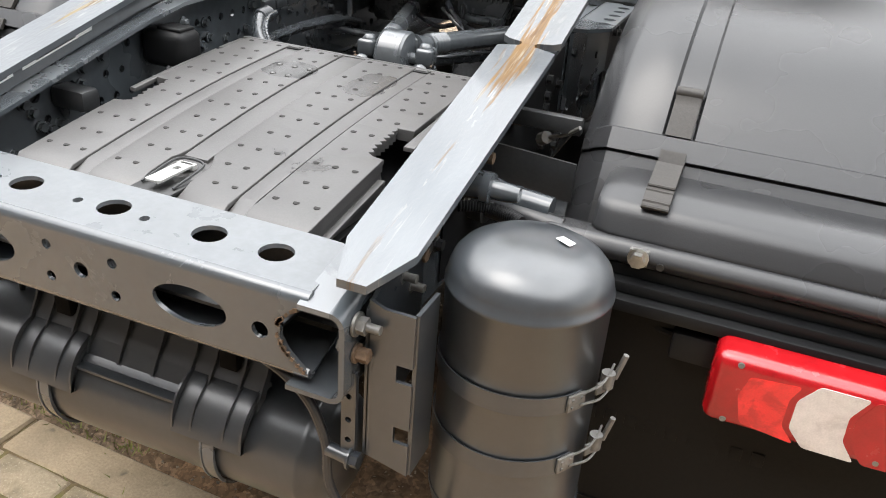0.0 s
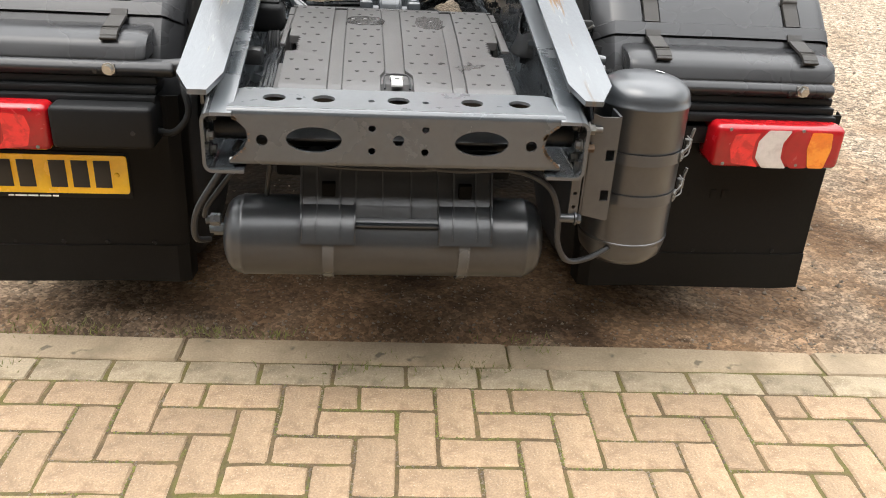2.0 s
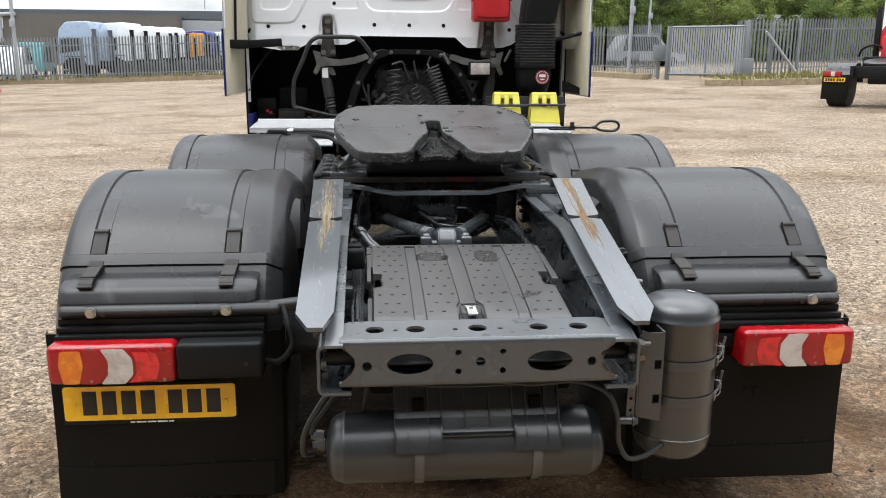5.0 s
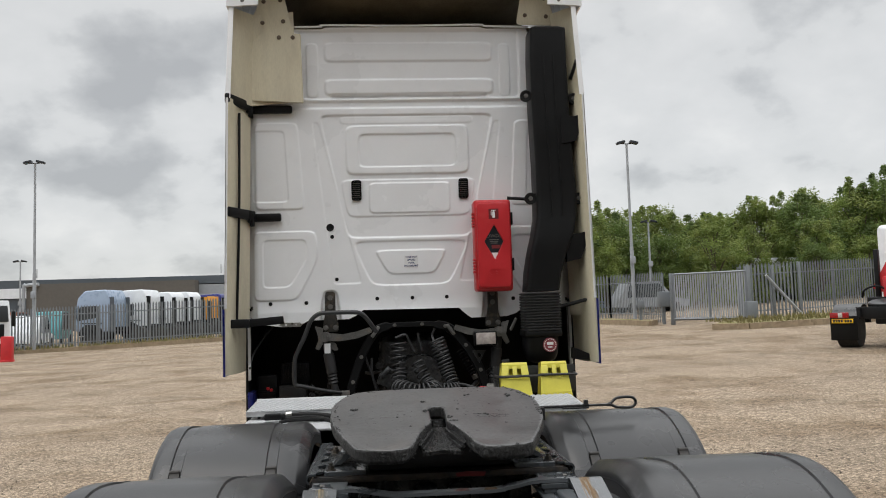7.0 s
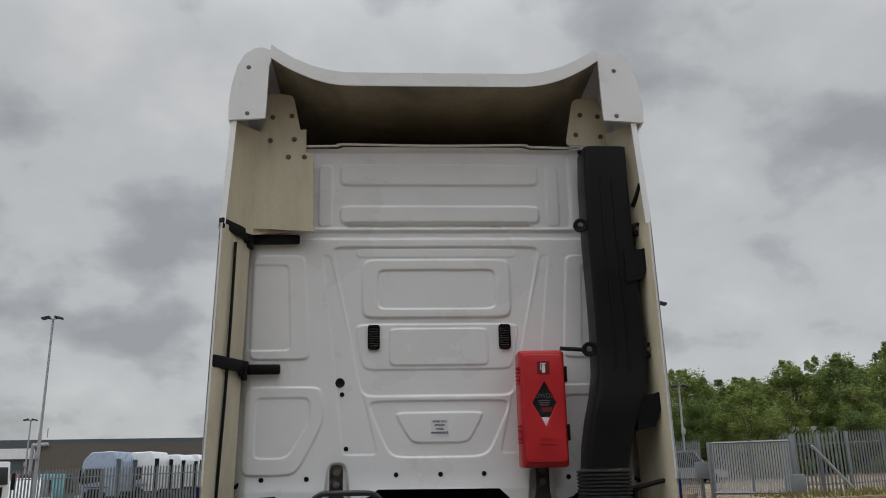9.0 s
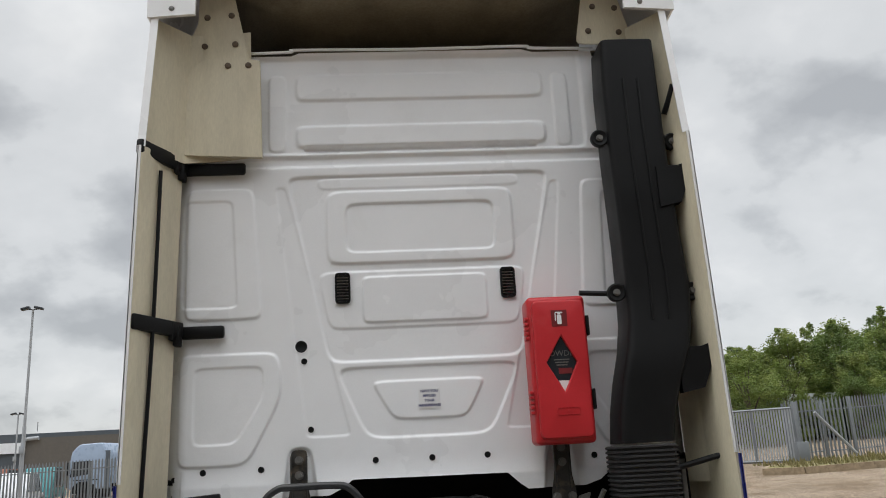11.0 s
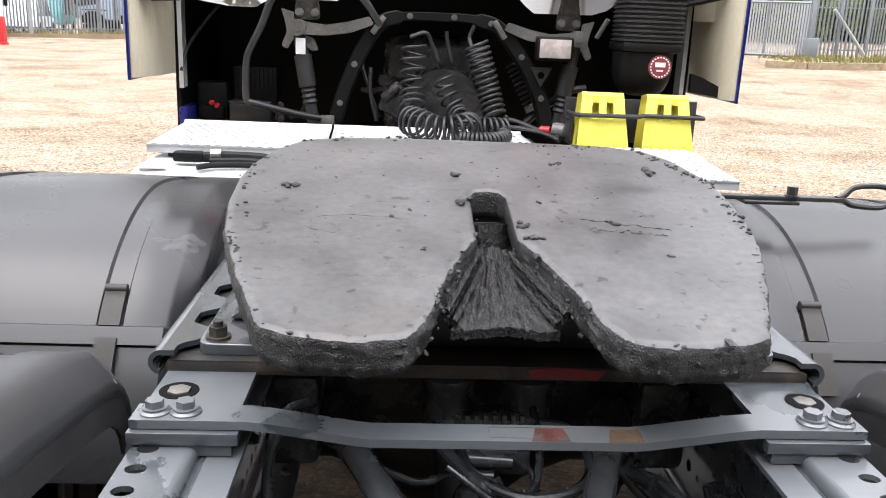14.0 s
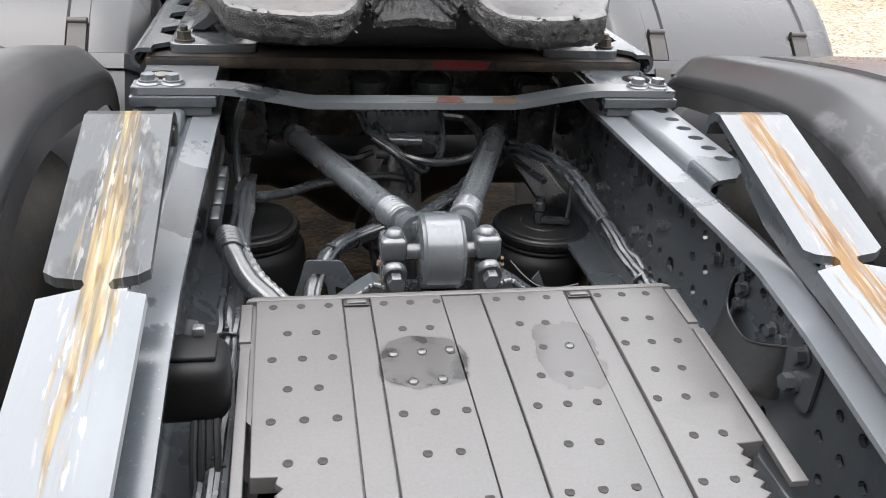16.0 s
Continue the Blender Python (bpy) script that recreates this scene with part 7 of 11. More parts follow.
sheet(bm, lambda x, y: tuple(TILT_FW @ Vector((x * (0.36 + 0.64 * max(0, min(1, (1.60 - y) / 0.25))), y, -0.052 - 0.02 * (1.6 - y) / 0.3 + 0.0035 * noise.noise((x * 110, y * 8, 0)) + 0.0022 * noise.noise((x * 260, y * 30, 2)) + 0.006 * (1 - min(1, abs(x) / 0.06))))), lin(-0.100, 0.100, 90), lin(1.43, 1.66, 50), lambda x, y: (0, 0, -0.014))
lathe(bm, TILT_FW @ Vector((0, 1.745, -0.09)), (0, 0.19, 1), [(0, 0.056), (0.03, 0.056), (0.032, 0.046), (0.05, 0.046)], 26)
part("throat", bm, GREASEWET, part_fw, "throat and jaw thick with black grease", sharp=50)
for s in (-1, 1):
    for q in (0.012, 0.024):
        bm = bm_new()
        tube(bm, [tuple(TILT_FW @ Vector((s * (x - q), y, -0.024 - q * 1.3))) for x, y in ((0.038, 1.625), (0.064, 1.545), (0.100, 1.435))], lambda t: 0.0058 + 0.0022 * noise.noise((t * 23, q * 90, s)) + 0.0016 * noise.noise((t * 90, q * 50, s)), 9, smooth=14)
        part("throat_ridge", bm, GREASEWET, part_fw)
bm = bm_new()
box(bm, (0, 1.82, 1.09), (0.60, 0.46, 0.112), 0.02)
part("coupling_body", bm, DARKPAINT, part_fw)
# lumps of grease pushed to the rim and over the plate
bm = bm_new()
r = random.Random(21)


def lump(x, y, s, flat=0.5):
    c = TILT_FW @ Vector((x, y, s * 0.15))
    m = Matrix.Translation(c) @ Matrix.Rotation(r.uniform(0, 6.28), 4, "Z") @ Matrix.Diagonal((s * r.uniform(0.8, 1.9), s * r.uniform(0.6, 1.1), s * flat, 1))
    q = bmesh.ops.create_icosphere(bm, subdivisions=1, radius=1.0, matrix=m)
    for v in q["verts"]:
        v.co += 0.3 * s * noise.noise_vector(v.co * 55)


rim = outl[4:-7]
for k in range(len(rim) - 1):
    (x0, y0), (x1, y1) = rim[k], rim[k + 1]
    ln = math.hypot(x1 - x0, y1 - y0)
    if ln > 0.3:
        dens = 10
    else:
        dens = max(1, int(ln / 0.030))
    for _ in range(dens):
        t = r.random()
        x, y = x0 + (x1 - x0) * t, y0 + (y1 - y0) * t
        lump(x * (1 - r.uniform(0, 0.02)), y + (r.uniform(0, 0.012) if y < 1.7 else -r.uniform(0, 0.012)), abs(r.gauss(0.0012, 0.002)) + 0.0008, 0.3)
for x, y, s in ((-0.351, 1.789, 0.010), (0.34, 1.922, 0.010), (0.203, 1.666, 0.006), (-0.045, 1.75, 0.012), (-0.05, 1.87, 0.008), (0.15, 1.95, 0.006), (-0.14, 1.70, 0.004), (-0.17, 1.67, 0.003), (0.27, 1.55, 0.004), (-0.12, 1.55, 0.004), (0.09, 1.75, 0.004), (0.05, 1.65, 0.007), (0.06, 1.60, 0.008)):
    for _ in range(5):
        lump(x + r.gauss(0, s * 0.7), y + r.gauss(0, s * 0.6), s * r.uniform(0.5, 1.0), 0.7)
for x0, y0, x1, y1, n_, s_ in ((0.335, 2.05, 0.44, 1.87, 34, 0.0055), (0.44, 1.87, 0.43, 1.62, 26, 0.0045), (-0.36, 2.04, -0.15, 2.075, 22, 0.0045), (-0.44, 1.86, -0.40, 1.5, 26, 0.004), (0.12, 2.06, 0.33, 2.05, 14, 0.004)):
    for _ in range(n_):
        t = r.random()
        lump(x0 + (x1 - x0) * t + r.gauss(0, 0.006), y0 + (y1 - y0) * t + r.gauss(0, 0.006), s_ * r.uniform(0.3, 1.0), 0.8)
for _ in range(60):
    lump(r.uniform(-0.4, 0.4), r.uniform(1.62, 2.04), r.uniform(0.0012, 0.003), 0.4)
for k in range(26):
    lump(0.16 + 0.005 * k, 1.645 - 0.0008 * k + r.gauss(0, 0.003), r.uniform(0.0012, 0.003), 0.4)
    lump(-0.27 + 0.006 * k, 1.46 + r.gauss(0, 0.002), r.uniform(0.0008, 0.0018), 0.4)
for k in range(90):
    y = r.uniform(1.35, 1.62)
    w = 0.036 + 0.085 * (1.62 - y) / 0.27
    s = r.choice((-1, 1))
    c = TILT_FW @ Vector((s * (w + r.gauss(0, 0.004)), y, -r.uniform(0.0, 0.06)))
    q = bmesh.ops.create_icosphere(bm, subdivisions=1, radius=r.uniform(0.002, 0.006), matrix=Matrix.Translation(c) @ Matrix.Diagonal((1, 1.8, 0.7, 1)))
    for v in q["verts"]:
        v.co += 0.004 * noise.noise_vector(v.co * 60)
tagged(part("grease", bm, GREASE, part_fw, sharp=60), "lumps of black grease along the rim", kind="stuff")
# pedestals and the corrugated mounting plate
for sx in (-1, 1):
    bm = bm_new()
    plate(bm, rounded([(sx * 0.30, 1.557), (sx * 0.472, 1.557), (sx * 0.472, 2.02), (sx * 0.30, 2.02)], 0.025), 0.018, at(XY, 0, 0, 1.031), bev=0.003)
    sheet(bm, lambda y, k: (sx * (0.44 - 0.09 * k ** 0.6), y, 1.055 + 0.13 * k), lin(1.66, 1.96, 4), lin(0, 1, 6), lambda y, k: (-sx * 0.03, 0, 0))
    ped = part("pedestal", bm, CHASSIS, part_fw, "cast coupling pedestal bolted to the plate")
    for y in (1.586, 1.985):
        bm = bm_new()
        hexbolt(bm, (sx * 0.444, y, 1.049), (0, 0, 1), 0.0135, 0.016)
        cyl(bm, (sx * 0.444, y, 1.06), (sx * 0.444, y, 1.078), 0.008, 12)
        part("pedestal_bolt", bm, RUSTYDK, ped)
bm = bm_new()
plate(bm, [(-0.505, 1.535), (0.505, 1.535), (0.505, 2.33), (-0.505, 2.33)], 0.010, at(XY, 0, 0, 1.020))
box(bm, (0, 1.541, 1.017), (1.03, 0.014, 0.022), 0.004)
mounting = part("mounting_plate", bm, GRIMYPLATE, lorry, "oily rust-stained mounting plate below the coupling", sharp=40)
for sx in (-1, 1):
    # rolled edge with a wavy inner margin
    bm = bm_new()
    wave = [(0.486 + 0.016 * max(-1.0, min(1.0, 2.0 * math.sin((y - 1.50) * 2 * math.pi / 0.15))), y) for y in lin(1.535, 2.33, 70)]
    plate(bm, [(sx * x, y) for x, y in wave] + [(sx * 0.522, 2.33), (sx * 0.522, 1.535)], 0.009, at(XY, 0, 0, 1.037))
    sheet(bm, lambda k, y: (sx * (0.522 + 0.021 * math.sin(k)), y, 1.025 + 0.021 * math.cos(k)), lin(0, 2.9, 12), (1.535, 2.33), lambda k, y: (-sx * 0.008 * math.sin(k), 0, -0.008 * math.cos(k)))
    part("rolled_edge", bm, CHASSIS, mounting, "grey rolled edge with a wavy margin", sharp=40)
bm = bm_new()
plate(bm, [(0.06, 1.012), (0.17, 1.010), (0.18, 1.026), (0.10, 1.031), (0.055, 1.026)], 0.0012, at(XZ, 0, 1.5325))
part("paint_mark", bm, REDDK, mounting, "red paint mark on the plate edge")
# dried grease round one shallow oval, and a crack of grease across the other
bm = bm_new()
ring_ = [(-0.225 + (0.078 + 0.006 * noise.noise((3 * math.cos(a), 3 * math.sin(a), 2))) * math.copysign(abs(math.cos(a)) ** 0.7, math.cos(a)), 1.635 + (0.036 + 0.005 * noise.noise((3 * math.sin(a), 2, 3 * math.cos(a)))) * math.copysign(abs(math.sin(a)) ** 0.7, math.sin(a))) for a in lin(0.4, 4.4, 40)]
tube(bm, [(x, y, 1.2619 + 0.19 * (y - 1.79)) for x, y in ring_], lambda t: 0.0002 + 0.0006 * abs(math.sin(17 * t)) ** 2, 6)
part("grease_ring", bm, GREASE, part_fw, "thin dried grease round a shallow oval")
bm = bm_new()
crack = [(0.150 + 0.15 * t, 1.682 - 0.035 * t + 0.010 * noise.noise((t * 9, 3, 1)), 0) for t in lin(0, 1, 30)]
tube(bm, [(x, y, 1.2621 + 0.19 * (y - 1.79)) for x, y, _ in crack], lambda t: 0.0006 + 0.0022 * max(0.0, noise.noise((t * 40, 1, 5))), 6, smooth=0)
part("grease_crack", bm, GREASEWET, part_fw, "ragged line of black grease")
# release handle
bm = bm_new()
box(bm, (0.66, 2.17, 1.197), (0.44, 0.028, 0.010), 0.002)
box(bm, (0.70, 2.165, 1.189), (0.13, 0.05, 0.008), 0.002)
hexbolt(bm, (0.755, 2.165, 1.201), (0, 0, 1), 0.011, 0.02)
box(bm, (0.52, 2.14, 1.17), (0.05, 0.04, 0.06), 0.004)
tube(bm, [(0.865, 2.17, 1.199), (0.885, 2.175, 1.205), (0.915, 2.18, 1.226), (0.985, 2.18, 1.228), (1.008, 2.18, 1.204), (0.985, 2.18, 1.180), (0.915, 2.18, 1.182), (0.885, 2.175, 1.194), (0.865, 2.17, 1.195)], 0.007, 8)
handle = part("release_handle", bm, DARKPAINT, lorry, "black coupling release bar with a loop handle")
bm = bm_new()
for k in range(2):
    for j in range(8):
        box(bm, (0.66 + 0.009 * j, 2.172 - 0.010 * k, 1.2025), (0.007, 0.007, 0.001))
part("print_bars", bm, GALV, handle)

# ---- walkway behind the cab ----
def deck_panel(x0, x1, x2, x3, y0, y1, lip, label):
    """Tread panel: near edge x0..x1 at y0, far edge x2..x3 at y1."""
    bm = bm_new()
    plate(bm, [(x0, y0), (x1, y0), (x3, y1), (x2, y1)], 0.005, at(XY, 0, 0, 1.105))
    d = part("walkway_panel", bm, ALU, lorry, label)
    bm = bm_new()
    sheet(bm, lambda t, q: (x0 + (x1 - x0) * t, y0 + 0.004, 1.1045 - 0.025 * q), (0, 1), (0, 1), lambda t, q: (0, 0.004, 0))
    part("edge_strip", bm, ALU, d)
    if lip:
        bm = bm_new()
        sheet(bm, lambda t, q: (x2 + (x3 - x2) * t, y1 + 0.012 * q, 1.108 + 0.014 * q), (0, 1), (0, 1), lambda t, q: (0, 0.004, 0))
        part("lip", bm, ALU, d)
    bm = bm_new()
    rows = int((y1 - y0) / 0.044)
    for r_ in range(rows):
        t = (r_ + 0.6) / rows
        y = y0 + (y1 - y0) * t
        a, b = x0 + (x2 - x0) * t + 0.02, x1 + (x3 - x1) * t - 0.02
        cols = int((b - a) / 0.036)
        for c in range(cols):
            x = a + (b - a) * (c + (0.25 if r_ % 2 else 0.75)) / cols
            q = [bm.verts.new((x + dx, y + dy, 1.110 + dz)) for dx, dy, dz in ((-0.014, -0.006, 0), (0.014, -0.006, 0), (0.014, 0.006, 0), (-0.014, 0.006, 0), (-0.010, -0.003, 0.007), (0.010, -0.003, 0.007), (0.010, 0.003, 0.007), (-0.010, 0.003, 0.007))]
            for k in range(4):
                j = (k + 1) % 4
                bm.faces.new((q[k], q[j], q[4 + j], q[4 + k]))
            bm.faces.new(q[4:8])
    tagged(part("tread_pattern", bm, ALU, d), kind="stuff")
    # flat dark quads painted on in place of open, dark drain slots
    bm = bm_new()
    for r_ in range(rows):
        t = (r_ + 0.6) / rows - 0.5 / rows
        y = y0 + (y1 - y0) * t
        a, b = x0 + (x2 - x0) * t + 0.02, x1 + (x3 - x1) * t - 0.02
        cols = int((b - a) / 0.036)
        for c in range(cols):
            x = a + (b - a) * (c + (0.75 if r_ % 2 else 0.25)) / cols
            bm.faces.new([bm.verts.new((x + dx, y + dy, 1.1104)) for dx, dy in ((-0.012, -0.0055), (0.012, -0.0055), (0.012, 0.0055), (-0.012, 0.0055))])
    tagged(part("drain_slot_pattern", bm, CAVITY, d), kind="stuff")
    return d


deck_panel(-1.05, -0.425, -1.08, -0.455, 3.25, 3.89, True, "ribbed bright aluminium walkway panel behind the cab")
deck_panel(-0.405, 0.385, -0.445, 0.365, 3.05, 3.89, True, "ribbed bright aluminium walkway panel, middle section")
deck_panel(0.44, 0.935, 0.475, 1.0, 2.88, 3.56, False, "ribbed bright aluminium walkway panel, short section")
for x, y in ((-0.38, 3.12), (-0.385, 3.3), (-0.39, 3.5), (-0.395, 3.7), (0.36, 3.1), (0.36, 3.3), (0.355, 3.5)):
    bm = bm_new()
    lathe(bm, (x, y, 1.110), (0, 0, 1), [(0, 0.012), (0.004, 0.010), (0.006, 0.005)], 12)
    part("panel_bolt", bm, GALV, lorry)
# steps and frame below the walkway
bm = bm_new()
box(bm, (0, 3.45, 1.035), (0.82, 0.9, 0.12), 0.01)
box(bm, (-0.72, 3.55, 1.06), (0.58, 0.08, 0.08), 0.008)
box(bm, (0.72, 3.2, 1.06), (0.50, 0.08, 0.08), 0.008)
for x, y in ((-0.98, 3.3), (-0.95, 3.34), (-0.5, 3.3)):
    cyl(bm, (x, y, 0.95), (x, y, 1.105), 0.010, 10)
part("walkway_frame", bm, DARKPAINT, lorry, "dark frame carrying the walkway")
bm = bm_new()
prof = [(2.98, 1.03), (3.06, 1.055), (3.20, 1.06), (3.50, 1.06), (3.5, 0.7)]
sheet(bm, lambda k, x: (x, *prof[k]), range(5), (-1.035, -0.52), lambda k, x: (0, 0, -0.01))
fuel = part("silver_tank_top", bm, ALU, lorry, "bright aluminium fuel tank beside the walkway")
bm = bm_new()
tube(bm, [(-0.825, 3.04, 1.068), (-0.78, 3.07, 1.072), (-0.68, 3.09, 1.073), (-0.55, 3.09, 1.07)], 0.010, 8)
part("tank_strap", bm, BLACK, lorry, "black rubber-lined tank strap")
bm = bm_new()
plate(bm, [(-1.02, 3.035), (-0.93, 3.045), (-0.93, 3.07), (-1.02, 3.06)], 0.002, at(XY, 0, 0, 1.061))
part("warning_strip", bm, CREAM, fuel)
bm = bm_new()
tube(bm, [(-0.86, 3.14, 1.085), (-0.74, 3.15, 1.09), (-0.62, 3.14, 1.088), (-0.52, 3.10, 1.075), (-0.46, 3.02, 1.05), (-0.44, 2.9, 1.02)], 0.018, 10)
tube(bm, [(-0.80, 3.12, 1.075), (-0.66, 3.12, 1.078), (-0.55, 3.08, 1.065), (-0.47, 2.98, 1.03)], 0.014, 10)
box(bm, (-0.875, 3.14, 1.088), (0.10, 0.045, 0.035), 0.008)
part("spare_cable", bm, BLACK, lorry, "black cable bundle beside the walkway")
bm = bm_new()
cyl(bm, (-0.80, 3.145, 1.095), (-0.765, 3.145, 1.097), 0.021, 14)
part("cable_coupler", bm, STEEL, lorry, "bright metal cable coupler")
bm = bm_new()
lathe(bm, (-0.50, 3.07, 1.06), (0.6, -0.7, -0.2), [(0, 0.022), (0.02, 0.026), (0.03, 0.020), (0.05, 0.022)], 14)
part("cable_coupler", bm, STEEL, lorry, "bright metal cable coupler")

# ---- cab back wall ----
CAB_Y = 4.22
xs = np.linspace(-1.2, 1.2, 431)
zs = np.linspace(1.585, 3.825, 401)
X, Z = np.meshgrid(xs, zs, indexing="ij")


def smax(parts_, k):
    return k * np.log(sum(np.exp(np.clip(p / k, -60, 60)) for p in parts_))


def inside(poly, r=0.018):
    """Rounded signed distance to a convex polygon, negative inside."""
    ds = []
    cx, cz = np.mean([p[0] for p in poly]), np.mean([p[1] for p in poly])
    for (x0, z0), (x1, z1) in zip(poly, poly[1:] + poly[:1]):
        nx, nz = z1 - z0, x0 - x1
        ln = math.hypot(nx, nz)
        nx, nz = nx / ln, nz / ln
        d = (X - x0) * nx + (Z - z0) * nz
        if (cx - x0) * nx + (cz - z0) * nz > 0:
            d = -d
        ds.append(d)
    return smax(ds, r)


def press(poly, depth, soft=0.014, r=0.018):
    d = inside(poly, r * 0.85)
    soft = max(0.010, soft * 0.62)
    t = np.clip((-d + soft / 2) / soft, 0, 1)
    return depth * t * t * (3 - 2 * t)


def rect(x0, z0, x1, z1):
    return [(x0, z0), (x1, z0), (x1, z1), (x0, z1)]


depth = np.zeros_like(X)
# upper band with ribs
depth += press(rect(-0.80, 3.275, 0.86, 3.79), 0.014, 0.03)
depth -= press(rect(-0.60, 3.56, 0.66, 3.70), 0.010, 0.03, 0.02)
depth -= press(rect(-0.60, 3.305, 0.66, 3.42), 0.014, 0.03, 0.02)
depth += press(rect(-0.56, 3.285, 0.61, 3.312), 0.016, 0.016, 0.008)
depth -= press(rect(-0.735, 3.285, -0.65, 3.70), 0.007, 0.012)
depth -= press(rect(0.71, 3.285, 0.79, 3.69), 0.007, 0.012)
depth += press(rect(-1.3, 3.205, 1.3, 3.255), 0.016, 0.03, 0.010)
# middle trapezoid and its panels
for m in (1,):
    depth += press([(-0.645, 3.150), (0.645, 3.150), (0.45, 2.235), (-0.45, 2.235)], 0.012, 0.022, 0.025)
    depth -= press(rect(-0.50, 3.085, 0.50, 3.14), 0.004, 0.012)
    depth -= press(rect(-0.455, 2.705, 0.455, 3.07), 0.012, 0.022, 0.028)
    depth += press(rect(-0.362, 2.760, 0.362, 3.005), 0.010, 0.014, 0.022)
    depth -= press(rect(-0.290, 2.415, 0.305, 2.637), 0.007, 0.012, 0.016)
    depth -= press([(-0.50, 2.665), (0.50, 2.665), (0.45, 2.39), (-0.45, 2.39)], 0.006, 0.014, 0.025)
depth += press([(-0.425, 2.205), (0.44, 2.205), (0.285, 1.882), (-0.285, 1.882)], 0.009, 0.016, 0.03)
depth -= press([(-0.262, 2.137), (0.272, 2.137), (0.175, 1.962), (-0.160, 1.962)], 0.008, 0.012, 0.018)
for s in (-1, 1):
    def side(poly):
        return [(s * x, z) for x, z in poly]
    depth += press(side([(-0.70, 3.10), (-0.655, 3.10), (-0.36, 1.90), (-0.56, 1.90)]), 0.005, 0.012, 0.012)
    depth -= press(side([(-1.12, 3.095), (-0.81, 3.095), (-0.765, 2.455), (-1.12, 2.455)]), 0.009, 0.016, 0.02)
    depth += press(side([(-1.14, 3.035), (-0.905, 3.035), (-0.878, 2.51), (-1.14, 2.51)]), 0.006, 0.012, 0.016)
    depth -= press(side([(-1.14, 2.292), (-0.69, 2.292), (-0.665, 2.10), (-0.83, 1.79), (-1.14, 1.79)]), 0.009, 0.016, 0.025)
    depth += press(side([(-1.070, 2.23), (-0.760, 2.23), (-0.745, 2.10), (-0.88, 1.885), (-1.070, 1.885)]), 0.006, 0.012, 0.018)
    # recess round the lower mounts
    depth += press(side([(-0.635, 1.85), (-0.545, 1.85), (-0.50, 1.5), (-0.68, 1.5)]), 0.03, 0.03, 0.02)
# rounded shoulders of the body
over = np.clip(np.abs(X) - 1.10, 0, None)
depth += 6.5 * over ** 2 + 0.10 * over
flange = np.clip((1.80 - Z) / 0.1, 0, 1)
depth -= 0.012 * flange * flange * (np.abs(X) < 1.12)
top = np.clip((Z - 3.79) / 0.03, 0, 1)
depth -= 0.02 * top
lower_edge = np.interp(xs, [-1.2, -1.17, -1.12, -0.95, -0.83, -0.75, -0.46, -0.40, -0.355, 0.345, 0.40, 0.435, 0.70, 0.77, 0.82, 1.2], [1.78, 1.68, 1.625, 1.60, 1.60, 1.640, 1.642, 1.67, 1.705, 1.70, 1.65, 1.625, 1.628, 1.65, 1.69, 1.70])
upper_edge = np.interp(xs, [-1.2, -1.02, -0.98, -0.62, -0.58, 0.56, 0.62, 0.93, 0.96, 1.2], [3.24, 3.24, 3.80, 3.80, 3.812, 3.812, 3.80, 3.80, 3.24, 3.24])
vid = np.arange(X.size).reshape(X.shape)
Zc = np.minimum(np.maximum(Z, lower_edge[:, None]), upper_edge[:, None])
verts = np.stack([X, CAB_Y + depth, Zc], -1).reshape(-1, 3)
rows_ = []
for i in range(len(xs) - 1):
    lo, hi = min(lower_edge[i], lower_edge[i + 1]), max(upper_edge[i], upper_edge[i + 1])
    j0, j1 = max(0, int(np.searchsorted(zs, lo)) - 1), min(len(zs) - 1, int(np.searchsorted(zs, hi)))
    for j in range(j0, j1):
        rows_.append((vid[i, j], vid[i + 1, j], vid[i + 1, j + 1], vid[i, j + 1]))
me = bpy.data.meshes.new("cab_back_wall")
me.from_pydata([tuple(map(float, v)) for v in verts], [], [tuple(map(int, f)) for f in rows_])
me.materials.append(WHITE)
me.shade_smooth()
bmw = bmesh.new()
bmw.from_mesh(me)
bmesh.ops.delete(bmw, geom=[v for v in bmw.verts if not v.link_faces], context="VERTS")
bmesh.ops.dissolve_degenerate(bmw, dist=1e-5, edges=bmw.edges[:])
bmw.to_mesh(me)
bmw.free()
me.shade_smooth()
wall = new("cab_back_wall", me)
wall.parent = lorry
tagged(wall, "white pressed-steel rear wall of the cab with raised panels")

# cab body ahead of the wall, open below
bm = bm_new()
sheet(bm, lambda k, z: ((-1.2, -1.24, -1.24)[k] if k < 3 else 0, (CAB_Y + 0.08, 4.6, 6.3)[k], z), (0, 1, 2), lin(1.22, 3.8, 3), lambda k, z: (0.02, 0, 0))
sheet(bm, lambda k, z: ((1.2, 1.24, 1.24)[k], (CAB_Y + 0.08, 4.6, 6.3)[k], z), (0, 1, 2), lin(1.22, 3.8, 3), lambda k, z: (-0.02, 0, 0))
sheet(bm, lambda x, y: (x, y, 3.79), (-1.24, 1.24), (CAB_Y + 0.03, 6.3), lambda x, y: (0, 0, -0.02))
sheet(bm, lambda x, z: (x, 6.3, z), (-1.24, 1.24), (0.5, 3.8), lambda x, z: (0, 0.02, 0))
part("cab_body", bm, WHITE, lorry, "white cab body")
bm = bm_new()
sheet(bm, lambda x, y: (x, y, 1.72 + 0.05 * (y > 4.4)), (-1.2, 1.2), (CAB_Y + 0.03, 4.5, 6.3), lambda x, y: (0, 0, 0.02))
